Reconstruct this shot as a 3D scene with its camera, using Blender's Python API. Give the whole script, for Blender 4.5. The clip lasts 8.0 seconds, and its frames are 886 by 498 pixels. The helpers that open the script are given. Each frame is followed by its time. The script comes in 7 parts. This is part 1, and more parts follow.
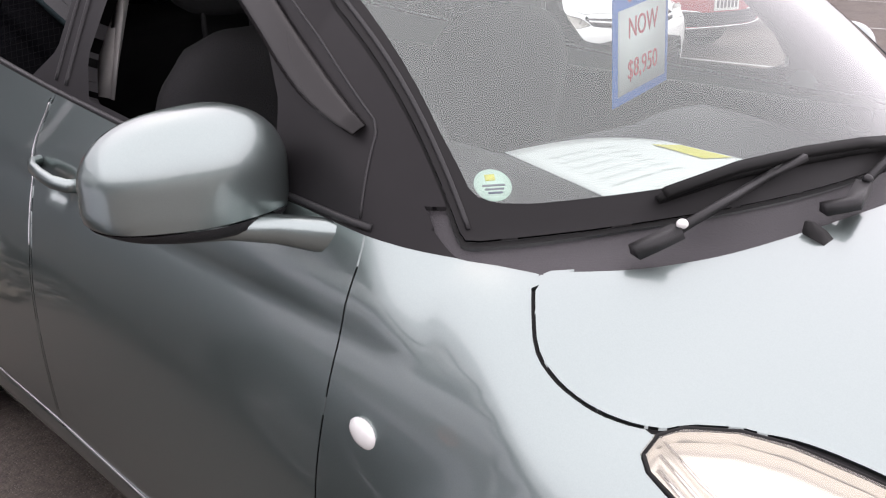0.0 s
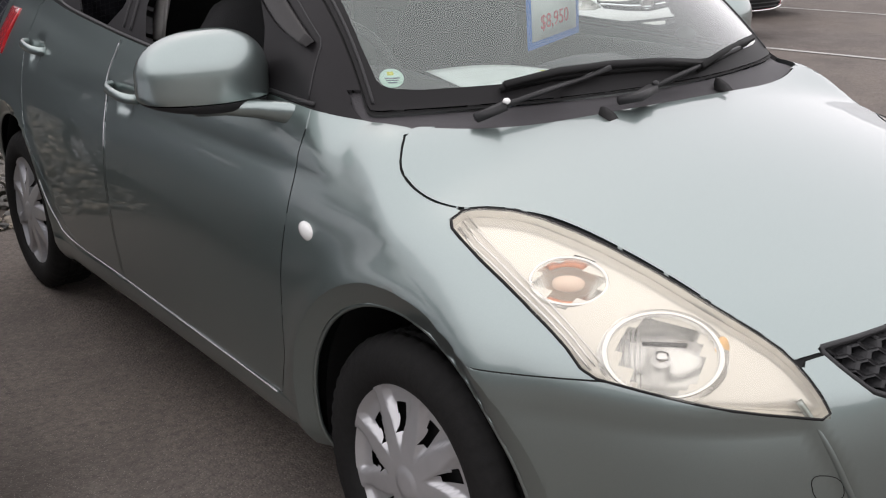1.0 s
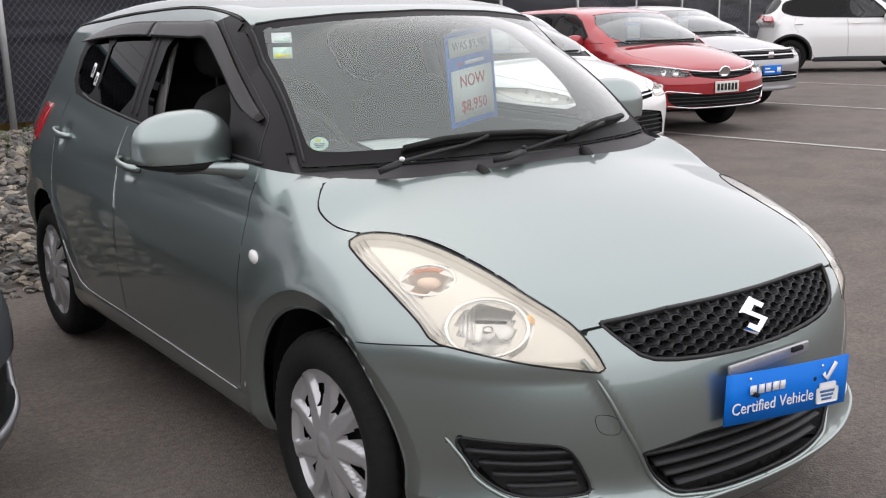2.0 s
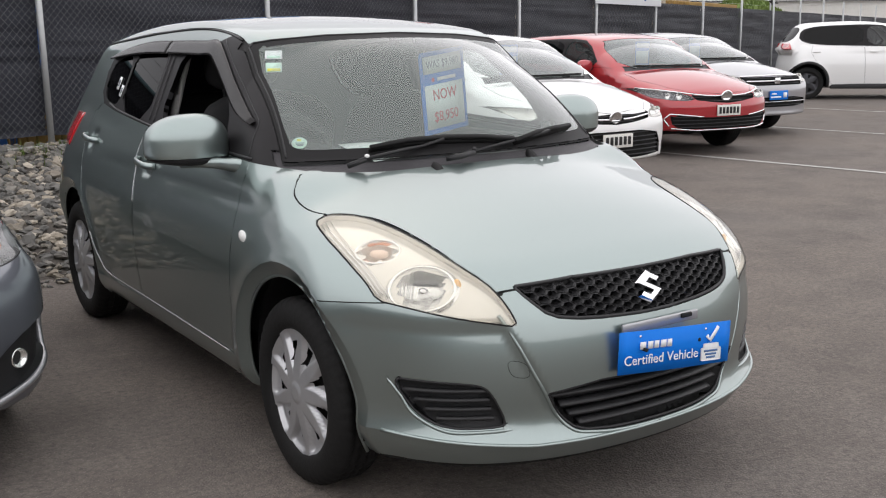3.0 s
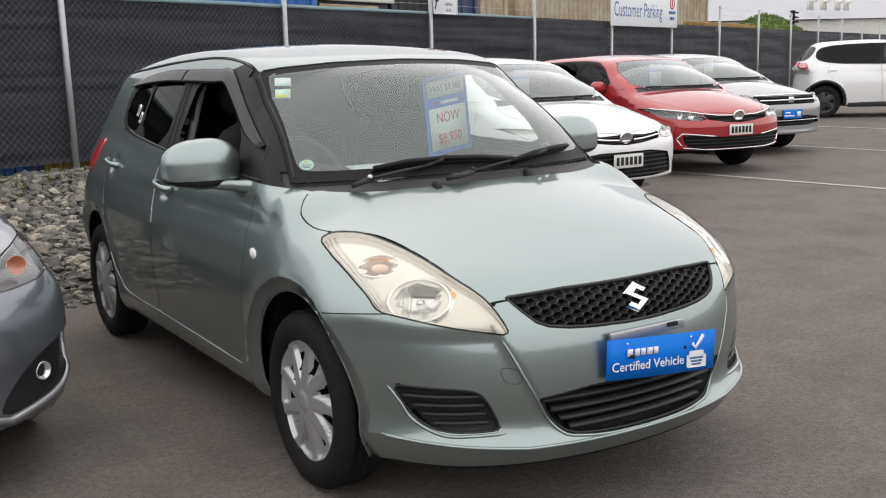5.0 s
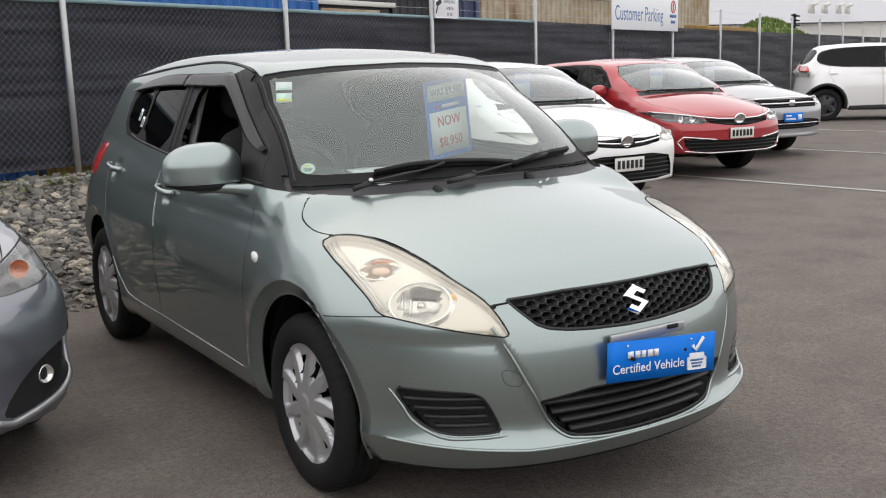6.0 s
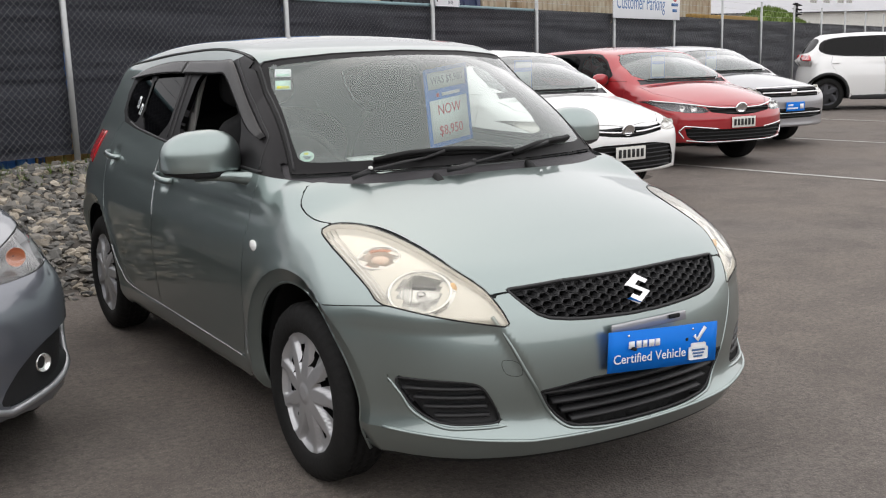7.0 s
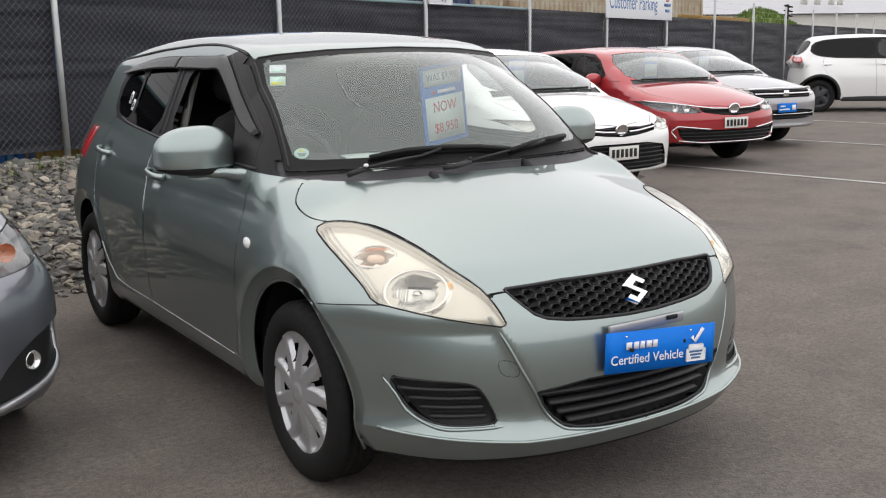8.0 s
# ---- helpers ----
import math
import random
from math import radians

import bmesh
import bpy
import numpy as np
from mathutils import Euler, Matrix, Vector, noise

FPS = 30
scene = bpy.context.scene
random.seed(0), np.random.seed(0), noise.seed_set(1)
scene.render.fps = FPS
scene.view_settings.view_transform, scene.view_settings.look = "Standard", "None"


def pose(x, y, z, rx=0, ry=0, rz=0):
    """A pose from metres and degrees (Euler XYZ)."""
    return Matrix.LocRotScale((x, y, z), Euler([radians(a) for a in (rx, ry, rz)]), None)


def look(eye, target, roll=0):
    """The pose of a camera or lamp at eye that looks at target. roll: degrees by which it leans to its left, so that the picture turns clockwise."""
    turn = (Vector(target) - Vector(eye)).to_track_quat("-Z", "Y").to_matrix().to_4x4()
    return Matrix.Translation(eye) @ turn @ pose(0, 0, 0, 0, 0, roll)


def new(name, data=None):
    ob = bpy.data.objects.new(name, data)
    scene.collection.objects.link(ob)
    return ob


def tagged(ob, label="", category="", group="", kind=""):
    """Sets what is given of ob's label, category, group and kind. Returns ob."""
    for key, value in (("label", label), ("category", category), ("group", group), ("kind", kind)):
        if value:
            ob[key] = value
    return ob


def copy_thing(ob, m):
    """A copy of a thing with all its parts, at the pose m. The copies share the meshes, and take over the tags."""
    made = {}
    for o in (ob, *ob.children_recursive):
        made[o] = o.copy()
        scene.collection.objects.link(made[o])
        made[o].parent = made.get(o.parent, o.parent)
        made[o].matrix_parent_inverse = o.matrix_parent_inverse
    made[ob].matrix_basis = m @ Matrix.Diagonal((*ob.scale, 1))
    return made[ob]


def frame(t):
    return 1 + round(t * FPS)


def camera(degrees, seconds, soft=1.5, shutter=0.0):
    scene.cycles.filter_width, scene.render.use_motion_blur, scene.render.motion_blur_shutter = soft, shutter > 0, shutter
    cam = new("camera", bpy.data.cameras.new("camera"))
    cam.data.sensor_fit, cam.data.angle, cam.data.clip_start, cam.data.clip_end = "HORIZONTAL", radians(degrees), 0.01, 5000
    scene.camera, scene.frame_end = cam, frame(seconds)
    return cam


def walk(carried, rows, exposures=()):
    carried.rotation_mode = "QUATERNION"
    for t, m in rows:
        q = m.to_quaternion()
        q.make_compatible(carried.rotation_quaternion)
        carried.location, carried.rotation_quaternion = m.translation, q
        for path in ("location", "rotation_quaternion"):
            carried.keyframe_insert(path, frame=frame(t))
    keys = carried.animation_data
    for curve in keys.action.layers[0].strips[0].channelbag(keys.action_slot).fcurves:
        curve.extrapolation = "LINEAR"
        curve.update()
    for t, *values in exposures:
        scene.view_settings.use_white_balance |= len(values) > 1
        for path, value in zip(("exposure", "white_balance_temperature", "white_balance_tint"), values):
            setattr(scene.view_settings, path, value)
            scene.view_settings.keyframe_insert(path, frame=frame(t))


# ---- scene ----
cam = camera(47.1, 8.0, soft=1.15)
PATH = [
    (0, (-1.532, -0.667, 1.414), (-0.273, 0.753, 0.78), 0.1),
    (0.2, (-1.571, -0.816, 1.404), (-0.361, 0.651, 0.786), 0.8),
    (0.5, (-1.676, -1.111, 1.417), (-0.485, 0.389, 0.839), -0.1),
    (0.8, (-1.799, -1.346, 1.414), (-0.59, 0.108, 0.764), -0.5),
    (1, (-1.842, -1.488, 1.415), (-0.681, 0.007, 0.77), -0.2),
    (1.2, (-1.898, -1.678, 1.428), (-0.788, -0.125, 0.83), -0.6),
    (1.5, (-1.894, -1.879, 1.412), (-0.782, -0.326, 0.82), 0.1),
    (1.7, (-1.935, -2.045, 1.427), (-0.789, -0.489, 0.912), -0.5),
    (2.8, (-2.153, -2.703, 1.429), (-1.039, -1.094, 1.016), -0.6),
    (3, (-2.148, -2.844, 1.415), (-1.047, -1.226, 1.005), -0.5),
    (3.5, (-2.161, -2.988, 1.429), (-1.06, -1.363, 1.047), -1.2),
    (4, (-2.181, -3.015, 1.428), (-1.101, -1.373, 1.057), -1.5),
    (5.5, (-2.177, -3.04, 1.422), (-1.11, -1.388, 1.058), -1.3),
    (6, (-2.182, -3.045, 1.422), (-1.116, -1.392, 1.064), -1.4),
    (6.5, (-2.177, -3.037, 1.418), (-1.107, -1.388, 1.05), -1.4),
    (7, (-2.167, -3.025, 1.416), (-1.104, -1.374, 1.037), -1.3),
    (7.5, (-2.159, -3.013, 1.414), (-1.098, -1.361, 1.035), -1.3),
    (8, (-2.166, -2.988, 1.411), (-1.087, -1.348, 1.029), -0.8),
]
walk(cam, [(t, look(eye, target, roll)) for t, eye, target, roll in PATH],
     exposures=[(0.0, 0.94, 6350, 22), (0.4, 0.80, 6350, 20), (0.8, 0.56, 6380, 16), (1.2, 0.48, 6280, 15), (1.7, 0.48, 6280, 15), (2.8, 0.46, 6290, 13), (5.3, 0.46, 6350, 11), (8.0, 0.46, 6350, 11)])

# ---------------------------------------------------------------- daylight
world = bpy.data.worlds.new("overcast_sky")
scene.world = world
world.use_nodes = True
_wn = world.node_tree
_sky = _wn.nodes.new("ShaderNodeTexSky")
_sky.sky_type = "NISHITA"
_sky.sun_disc = False
_sky.sun_elevation, _sky.sun_rotation = radians(50), radians(20)
_sky.air_density, _sky.dust_density, _sky.ozone_density = 1.0, 4.0, 1.0
_mix = _wn.nodes.new("ShaderNodeMix")
_mix.data_type = "RGBA"
_mix.inputs[0].default_value = 0.9
_mix.inputs[7].default_value = (9.4, 9.2, 9.1, 1)
_wn.links.new(_sky.outputs[0], _mix.inputs[6])
_wn.links.new(_mix.outputs[2], _wn.nodes["Background"].inputs[0])
_wn.nodes["Background"].inputs[1].default_value = 0.077
sun = new("sun", bpy.data.lights.new("sun", "SUN"))
sun.data.energy, sun.data.angle, sun.data.color = 1.5, radians(178), (1.0, 0.97, 0.93)
sun.matrix_basis = look((1.2, -4.6, 10.0), (0, 0, 0))

# ---------------------------------------------------------------- materials
def material(name, color=(0.5, 0.5, 0.5), rough=0.5, metal=0.0, coat=0.0, grain=0.0, scale=60.0, bump=0.0, spec=0.5, trans=0.0, emit=0.0, ior=1.45, second=None, blotch=2.0):
    """A principled material with two scales of variation in colour and a fine relief."""
    m = bpy.data.materials.new(name)
    m.use_nodes = True
    t = m.node_tree
    b = t.nodes["Principled BSDF"]
    b.inputs["Base Color"].default_value = (*color, 1)
    b.inputs["Roughness"].default_value = rough
    b.inputs["Metallic"].default_value = metal
    b.inputs["Coat Weight"].default_value = coat
    b.inputs["Coat Roughness"].default_value = 0.03
    b.inputs["Specular IOR Level"].default_value = spec
    b.inputs["Transmission Weight"].default_value = trans
    b.inputs["IOR"].default_value = ior
    if emit:
        b.inputs["Emission Color"].default_value = (*color, 1)
        b.inputs["Emission Strength"].default_value = emit
    if grain or bump or second:
        co = t.nodes.new("ShaderNodeTexCoord")
        fine = t.nodes.new("ShaderNodeTexNoise")
        fine.inputs["Scale"].default_value = scale
        fine.inputs["Detail"].default_value = 5
        wide = t.nodes.new("ShaderNodeTexNoise")
        wide.inputs["Scale"].default_value = blotch
        wide.inputs["Detail"].default_value = 4
        for n in (fine, wide):
            t.links.new(co.outputs["Object"], n.inputs["Vector"])
        if grain or second:
            other = second or tuple(c * 0.55 for c in color)
            ramp = t.nodes.new("ShaderNodeMix")
            ramp.data_type = "RGBA"
            add = t.nodes.new("ShaderNodeMath")
            add.operation = "MULTIPLY_ADD"
            add.inputs[1].default_value = 0.5
            half = t.nodes.new("ShaderNodeMath")
            half.operation = "MULTIPLY"
            half.inputs[1].default_value = 0.5
            t.links.new(wide.outputs[0], half.inputs[0])
            t.links.new(fine.outputs[0], add.inputs[0])
            t.links.new(half.outputs[0], add.inputs[2])
            span = t.nodes.new("ShaderNodeMapRange")
            span.inputs[1].default_value, span.inputs[2].default_value = 0.35, 0.65
            span.inputs[3].default_value, span.inputs[4].default_value = 0.0, grain if grain else 1.0
            t.links.new(add.outputs[0], span.inputs[0])
            t.links.new(span.outputs[0], ramp.inputs[0])
            ramp.inputs[6].default_value = (*color, 1)
            ramp.inputs[7].default_value = (*other, 1)
            t.links.new(ramp.outputs[2], b.inputs["Base Color"])
        if bump:
            bp = t.nodes.new("ShaderNodeBump")
            bp.inputs["Strength"].default_value = bump
            bp.inputs["Distance"].default_value = 0.01
            t.links.new(fine.outputs[0], bp.inputs["Height"])
            t.links.new(bp.outputs[0], b.inputs["Normal"])
    return m




def glass(name, tint, ior=1.5, haze=0.0, haze_color=(0.8, 0.8, 0.8), rough=0.0, gloss_part=1.0):
    """Thin glass: clear by its tint, glossy by Fresnel, with a little diffuse haze: age on lamp lenses, a painted sky
    veil on windscreens.
    """
    m = bpy.data.materials.new(name)
    m.use_nodes = True
    t = m.node_tree
    out = t.nodes["Material Output"]
    clear = t.nodes.new("ShaderNodeBsdfTransparent")
    clear.inputs[0].default_value = (*tint, 1)
    gloss = t.nodes.new("ShaderNodeBsdfGlossy")
    gloss.inputs["Roughness"].default_value = rough
    mix = t.nodes.new("ShaderNodeMixShader")
    face = t.nodes.new("ShaderNodeLayerWeight")
    face.inputs[0].default_value = 0.5
    r0 = ((ior - 1) / (ior + 1)) ** 2
    power = t.nodes.new("ShaderNodeMath")
    power.operation, power.inputs[1].default_value = "POWER", 5.0
    scale = t.nodes.new("ShaderNodeMath")
    scale.operation, scale.inputs[1].default_value, scale.inputs[2].default_value = "MULTIPLY_ADD", (1 - r0) * gloss_part, r0 * gloss_part
    t.links.new(face.outputs["Facing"], power.inputs[0])
    t.links.new(power.outputs[0], scale.inputs[0])
    t.links.new(scale.outputs[0], mix.inputs[0])
    last = clear
    if haze:
        dif = t.nodes.new("ShaderNodeBsdfDiffuse")
        dif.inputs[0].default_value = (*haze_color, 1)
        co = t.nodes.new("ShaderNodeTexCoord")
        nz = t.nodes.new("ShaderNodeTexNoise")
        nz.inputs["Scale"].default_value = 14
        rng = t.nodes.new("ShaderNodeMapRange")
        rng.inputs[1].default_value, rng.inputs[2].default_value = 0.3, 0.7
        rng.inputs[3].default_value, rng.inputs[4].default_value = haze * 0.97, haze * 1.03
        t.links.new(co.outputs["Object"], nz.inputs[0])
        t.links.new(nz.outputs[0], rng.inputs[0])
        mx = t.nodes.new("ShaderNodeMixShader")
        t.links.new(rng.outputs[0], mx.inputs[0])
        t.links.new(clear.outputs[0], mx.inputs[1])
        t.links.new(dif.outputs[0], mx.inputs[2])
        last = mx
    t.links.new(last.outputs[0], mix.inputs[1])
    t.links.new(gloss.outputs[0], mix.inputs[2])
    t.links.new(mix.outputs[0], out.inputs[0])
    return m


def car_paint(name, color, flake=0.6, metal=0.6, rough=0.35):
    """Metallic lacquer: fine flakes under a clear coat, with a faint film of dust."""
    m = material(name, color, rough, metal, 1.0)
    t = m.node_tree
    b = t.nodes["Principled BSDF"]
    co = t.nodes.new("ShaderNodeTexCoord")
    vo = t.nodes.new("ShaderNodeTexVoronoi")
    vo.inputs["Scale"].default_value = 900
    nz = t.nodes.new("ShaderNodeTexNoise")
    nz.inputs["Scale"].default_value = 3.0
    nz.inputs["Detail"].default_value = 6
    for n in (vo, nz):
        t.links.new(co.outputs["Object"], n.inputs["Vector"])
    hsv = t.nodes.new("ShaderNodeMix")
    hsv.data_type = "RGBA"
    hsv.inputs[6].default_value = (*[c * (1 - 0.12 * flake) for c in color], 1)
    hsv.inputs[7].default_value = (*[min(c * (1 + 0.14 * flake), 1) for c in color], 1)
    t.links.new(vo.outputs["Color"], hsv.inputs[0])
    t.links.new(hsv.outputs[2], b.inputs["Base Color"])
    rg = t.nodes.new("ShaderNodeMapRange")
    rg.inputs[1].default_value, rg.inputs[2].default_value = 0.3, 0.75
    rg.inputs[3].default_value, rg.inputs[4].default_value = 0.016, 0.045
    t.links.new(nz.outputs[0], rg.inputs[0])
    t.links.new(rg.outputs[0], b.inputs["Coat Roughness"])
    b.inputs["Coat IOR"].default_value = 1.7
    if metal:
        b.inputs["Specular Tint"].default_value = (0.6, 0.6, 0.6, 1)
    return m


PAINT = car_paint("green_grey_metallic_paint", (0.282, 0.337, 0.325), 0.25, 0.90, 0.335)
WHITE_PAINT = car_paint("white_paint", (0.78, 0.78, 0.77), 0.0, 0.0, 0.4)
RED_PAINT = car_paint("red_metallic_paint", (0.36, 0.018, 0.024), 0.6, 0.35)
SILVER_PAINT = car_paint("silver_metallic_paint", (0.34, 0.34, 0.355))
GREY_PAINT = car_paint("dark_grey_metallic_paint", (0.16, 0.17, 0.195))
TYRE = material("tyre_rubber", (0.011, 0.011, 0.011), 0.75, grain=0.5, bump=0.15, scale=80, second=(0.022, 0.021, 0.020), spec=0.2)
TRIM = material("black_plastic_trim", (0.018, 0.018, 0.019), 0.5, bump=0.12, scale=400)
PILLAR = material("black_pillar_film", (0.013, 0.012, 0.013), 0.45, grain=0.3, scale=30, spec=0.22)
VISOR = material("smoked_acrylic", (0.013, 0.012, 0.012), 0.26, spec=0.32)
RUBBER = material("seam_rubber", (0.006, 0.006, 0.006), 0.8)
FRIT = material("black_ceramic_border", (0.017, 0.0165, 0.017), 0.5, spec=0.15)
COWL = material("grey_cowl_plastic", (0.055, 0.052, 0.056), 0.6, grain=0.4, bump=0.2, scale=300)
CLOTH = material("dark_seat_fabric", (0.02, 0.02, 0.021), 0.9, grain=0.5, bump=0.3, scale=300)
DASH = material("dark_dashboard_plastic", (0.035, 0.036, 0.037), 0.6, bump=0.2, scale=350, grain=0.3)
BEIGE = material("grey_pillar_trim", (0.36, 0.35, 0.335), 0.7, grain=0.2)
CHROME = material("chrome", (0.75, 0.75, 0.76), 0.08, 1.0)
SILVER = material("silver_wheel_lacquer", (0.50, 0.50, 0.51), 0.3, 0.55, 0.5, grain=0.25, scale=25)
HOUSING = material("lamp_housing_silver", (0.74, 0.715, 0.66), 0.20, 0.45, grain=0.3, scale=14, second=(0.70, 0.66, 0.57))
REFLECT = material("lamp_reflector", (0.90, 0.90, 0.88), 0.24, 0.85)
AMBER = material("amber_plastic", (0.85, 0.52, 0.22), 0.35)
ORANGE = material("orange_bulb_and_glint", (0.62, 0.24, 0.12), 0.4)
PEACH = material("peach_bulb_cover", (0.80, 0.62, 0.50), 0.3, coat=0.5)
CLEAR_LENS = material("clear_plastic_lens", (0.78, 0.78, 0.76), 0.25, coat=0.8, grain=0.2, scale=90)
TAIL = material("red_lamp_plastic", (0.42, 0.012, 0.016), 0.2, coat=1.0)
# its haze paints in a greenish veil on top of the mirrored sky
SCREEN_GLASS = glass("windscreen_glass", (0.93, 0.97, 0.95), 1.5, 0.14, (0.58, 0.68, 0.63), gloss_part=1.9)
CLEAR_GLASS = glass("clear_window_glass", (0.88, 0.92, 0.90), 1.5)
TINTED = glass("dark_tinted_glass", (0.010, 0.010, 0.011), 1.5, gloss_part=0.6)
LAMP_GLASS = glass("lamp_lens", (0.95, 0.94, 0.90), 1.45, 0.12, (0.95, 0.92, 0.82))
LAMP_CLEAR = glass("clear_lamp_lens", (0.95, 0.95, 0.95), 1.5, 0.05)
LAMP_BLACK = material("black_lamp_housing", (0.055, 0.057, 0.06), 0.25, 0.4)
WHEEL_DARK = material("dark_alloy", (0.05, 0.05, 0.055), 0.35, 0.5)
SIDE_GLASS = glass("car_side_glass", (0.30, 0.32, 0.32), 1.5, 0.03)
LAMP_DARK = material("dark_lamp_housing", (0.17, 0.17, 0.18), 0.22, 0.6)
# here too the haze is pale sky reflection put into the colour
CAR_GLASS = glass("car_window_glass", (0.62, 0.67, 0.66), 1.5, 0.24, (0.60, 0.66, 0.65), gloss_part=1.8)
BLUE_SIGN = material("blue_sign_vinyl", (0.003, 0.17, 0.68), 0.5, spec=0.25)
WHITE_INK = material("white_print", (0.82, 0.83, 0.84), 0.5)
PAPER = material("printed_paper", (0.72, 0.78, 0.75), 0.7, grain=0.08, scale=40)
RED_INK = material("red_print", (0.45, 0.03, 0.04), 0.6)
PALE_INK = material("faded_print", (0.60, 0.66, 0.63), 0.7)
GREY_INK = material("grey_print", (0.12, 0.14, 0.17), 0.6)
BLUE_INK = material("blue_print", (0.07, 0.16, 0.36), 0.6)
PLATE_WHITE = material("number_plate_white", (0.68, 0.67, 0.63), 0.4)
BLACK_INK = material("black_print", (0.012, 0.012, 0.012), 0.5)
YELLOW_INK = material("yellow_print", (0.62, 0.60, 0.06), 0.6)
GREEN_INK = material("pale_green_print", (0.48, 0.66, 0.56), 0.5)


def asphalt_material():
    """Worn asphalt: stains metres wide, blotches, fine chippings, a few pale and dark specks."""
    m = material("worn_asphalt", (0.179, 0.155, 0.136), 0.88)
    t = m.node_tree
    b = t.nodes["Principled BSDF"]
    co = t.nodes.new("ShaderNodeTexCoord")
    src = co.outputs["Object"]

    def tex(kind, scale, detail=4.0, rough=0.6):
        n = t.nodes.new(kind)
        n.inputs["Scale"].default_value = scale
        if kind == "ShaderNodeTexNoise":
            n.inputs["Detail"].default_value = detail
            n.inputs["Roughness"].default_value = rough
        t.links.new(src, n.inputs["Vector"])
        return n

    def span(out, a, c, lo, hi):
        n = t.nodes.new("ShaderNodeMapRange")
        for k, v in zip((1, 2, 3, 4), (a, c, lo, hi)):
            n.inputs[k].default_value = v
        t.links.new(out, n.inputs[0])
        return n.outputs[0]

    def blend(fac, a, c, kind="MIX"):
        n = t.nodes.new("ShaderNodeMix")
        n.data_type, n.blend_type = "RGBA", kind
        if fac is not None:
            t.links.new(fac, n.inputs[0])
        for k, v in ((6, a), (7, c)):
            if isinstance(v, tuple):
                n.inputs[k].default_value = (*v, 1)
            else:
                t.links.new(v, n.inputs[k])
        return n.outputs[2]

    wide, mid, fine, grit = tex("ShaderNodeTexNoise", 0.28), tex("ShaderNodeTexNoise", 1.7, 7, 0.65), tex("ShaderNodeTexNoise", 38, 8, 0.8), tex("ShaderNodeTexVoronoi", 120)
    col = blend(span(wide.outputs[0], 0.38, 0.62, 0, 1), (0.174, 0.144, 0.120), (0.164, 0.144, 0.130))
    col = blend(span(mid.outputs[0], 0.45, 0.70, 0, 0.9), col, (0.099, 0.083, 0.073))
    col = blend(span(mid.outputs[0], 0.40, 0.25, 0, 0.5), col, (0.236, 0.200, 0.167))
    col = blend(span(fine.outputs[0], 0.42, 0.62, 0, 0.8), col, (0.069, 0.061, 0.054))
    fleck = tex("ShaderNodeTexNoise", 11, 5, 0.7)
    col = blend(span(fleck.outputs[0], 0.52, 0.70, 0, 0.45), col, (0.092, 0.081, 0.072))
    col = blend(span(fleck.outputs[0], 0.44, 0.30, 0, 0.35), col, (0.210, 0.184, 0.160))
    col = blend(span(grit.outputs["Distance"], 0.26, 0.08, 0, 0.55), col, (0.389, 0.345, 0.306))
    t.links.new(col, b.inputs["Base Color"])
    bp = t.nodes.new("ShaderNodeBump")
    bp.inputs["Strength"].default_value = 0.55
    bp.inputs["Distance"].default_value = 0.006
    t.links.new(grit.outputs["Distance"], bp.inputs["Height"])
    t.links.new(bp.outputs[0], b.inputs["Normal"])
    t.links.new(span(wide.outputs[0], 0.35, 0.65, 0.82, 0.95), b.inputs["Roughness"])
    return m


ASPHALT = asphalt_material()
STEEL = material("galvanised_steel", (0.46, 0.47, 0.47), 0.5, 0.6, grain=0.4, scale=20)
LINE_PAINT = material("road_line_paint", (0.50, 0.49, 0.46), 0.8, grain=0.7, scale=35, second=(0.20, 0.19, 0.18), blotch=3)
SOIL = material("stony_soil", (0.07, 0.06, 0.05), 0.95, grain=0.8, scale=60, bump=0.6)


def stone_material(name, island):
    m = material(name, (0.2, 0.19, 0.175), 0.9, grain=0.4, scale=9, bump=0.4)
    t = m.node_tree
    src = t.nodes.new("ShaderNodeNewGeometry") if island else t.nodes.new("ShaderNodeObjectInfo")
    ramp = t.nodes.new("ShaderNodeValToRGB")
    ramp.color_ramp.interpolation = "LINEAR"
    e = ramp.color_ramp.elements
    e[0].color, e[1].color = (0.085, 0.084, 0.080, 1), (0.56, 0.50, 0.41, 1)
    for at, col in ((0.35, (0.155, 0.149, 0.137, 1)), (0.6, (0.23, 0.213, 0.186, 1)), (0.85, (0.32, 0.275, 0.21, 1))):
        k = e.new(at)
        k.color = col
    t.links.new(src.outputs["Random Per Island" if island else "Random"], ramp.inputs[0])
    for n in t.nodes:
        if n.bl_idname == "ShaderNodeMix":
            t.links.new(ramp.outputs[0], n.inputs[6])
    return m


STONE = stone_material("broken_stone", False)
STONE_MANY = stone_material("broken_stones", True)
BROWN_STONE = material("brown_boulder", (0.19, 0.125, 0.075), 0.9, grain=0.6, scale=10, bump=0.5)
GRASS = material("rough_grass", (0.085, 0.14, 0.025), 0.9, grain=0.8, scale=3, second=(0.15, 0.19, 0.05), blotch=0.5)
SHADE = material("black_shade_cloth", (0.010, 0.012, 0.020), 0.6, grain=0.6, scale=220, bump=0.3, second=(0.019, 0.021, 0.032), blotch=1.3)
HEM = material("pale_blue_hem", (0.22, 0.33, 0.36), 0.6, grain=0.4, scale=12)
RAIL = material("pale_pipe", (0.36, 0.35, 0.33), 0.6, grain=0.5, scale=15)
WIRE = material("dull_wire", (0.120, 0.120, 0.126), 0.6, 0.4)
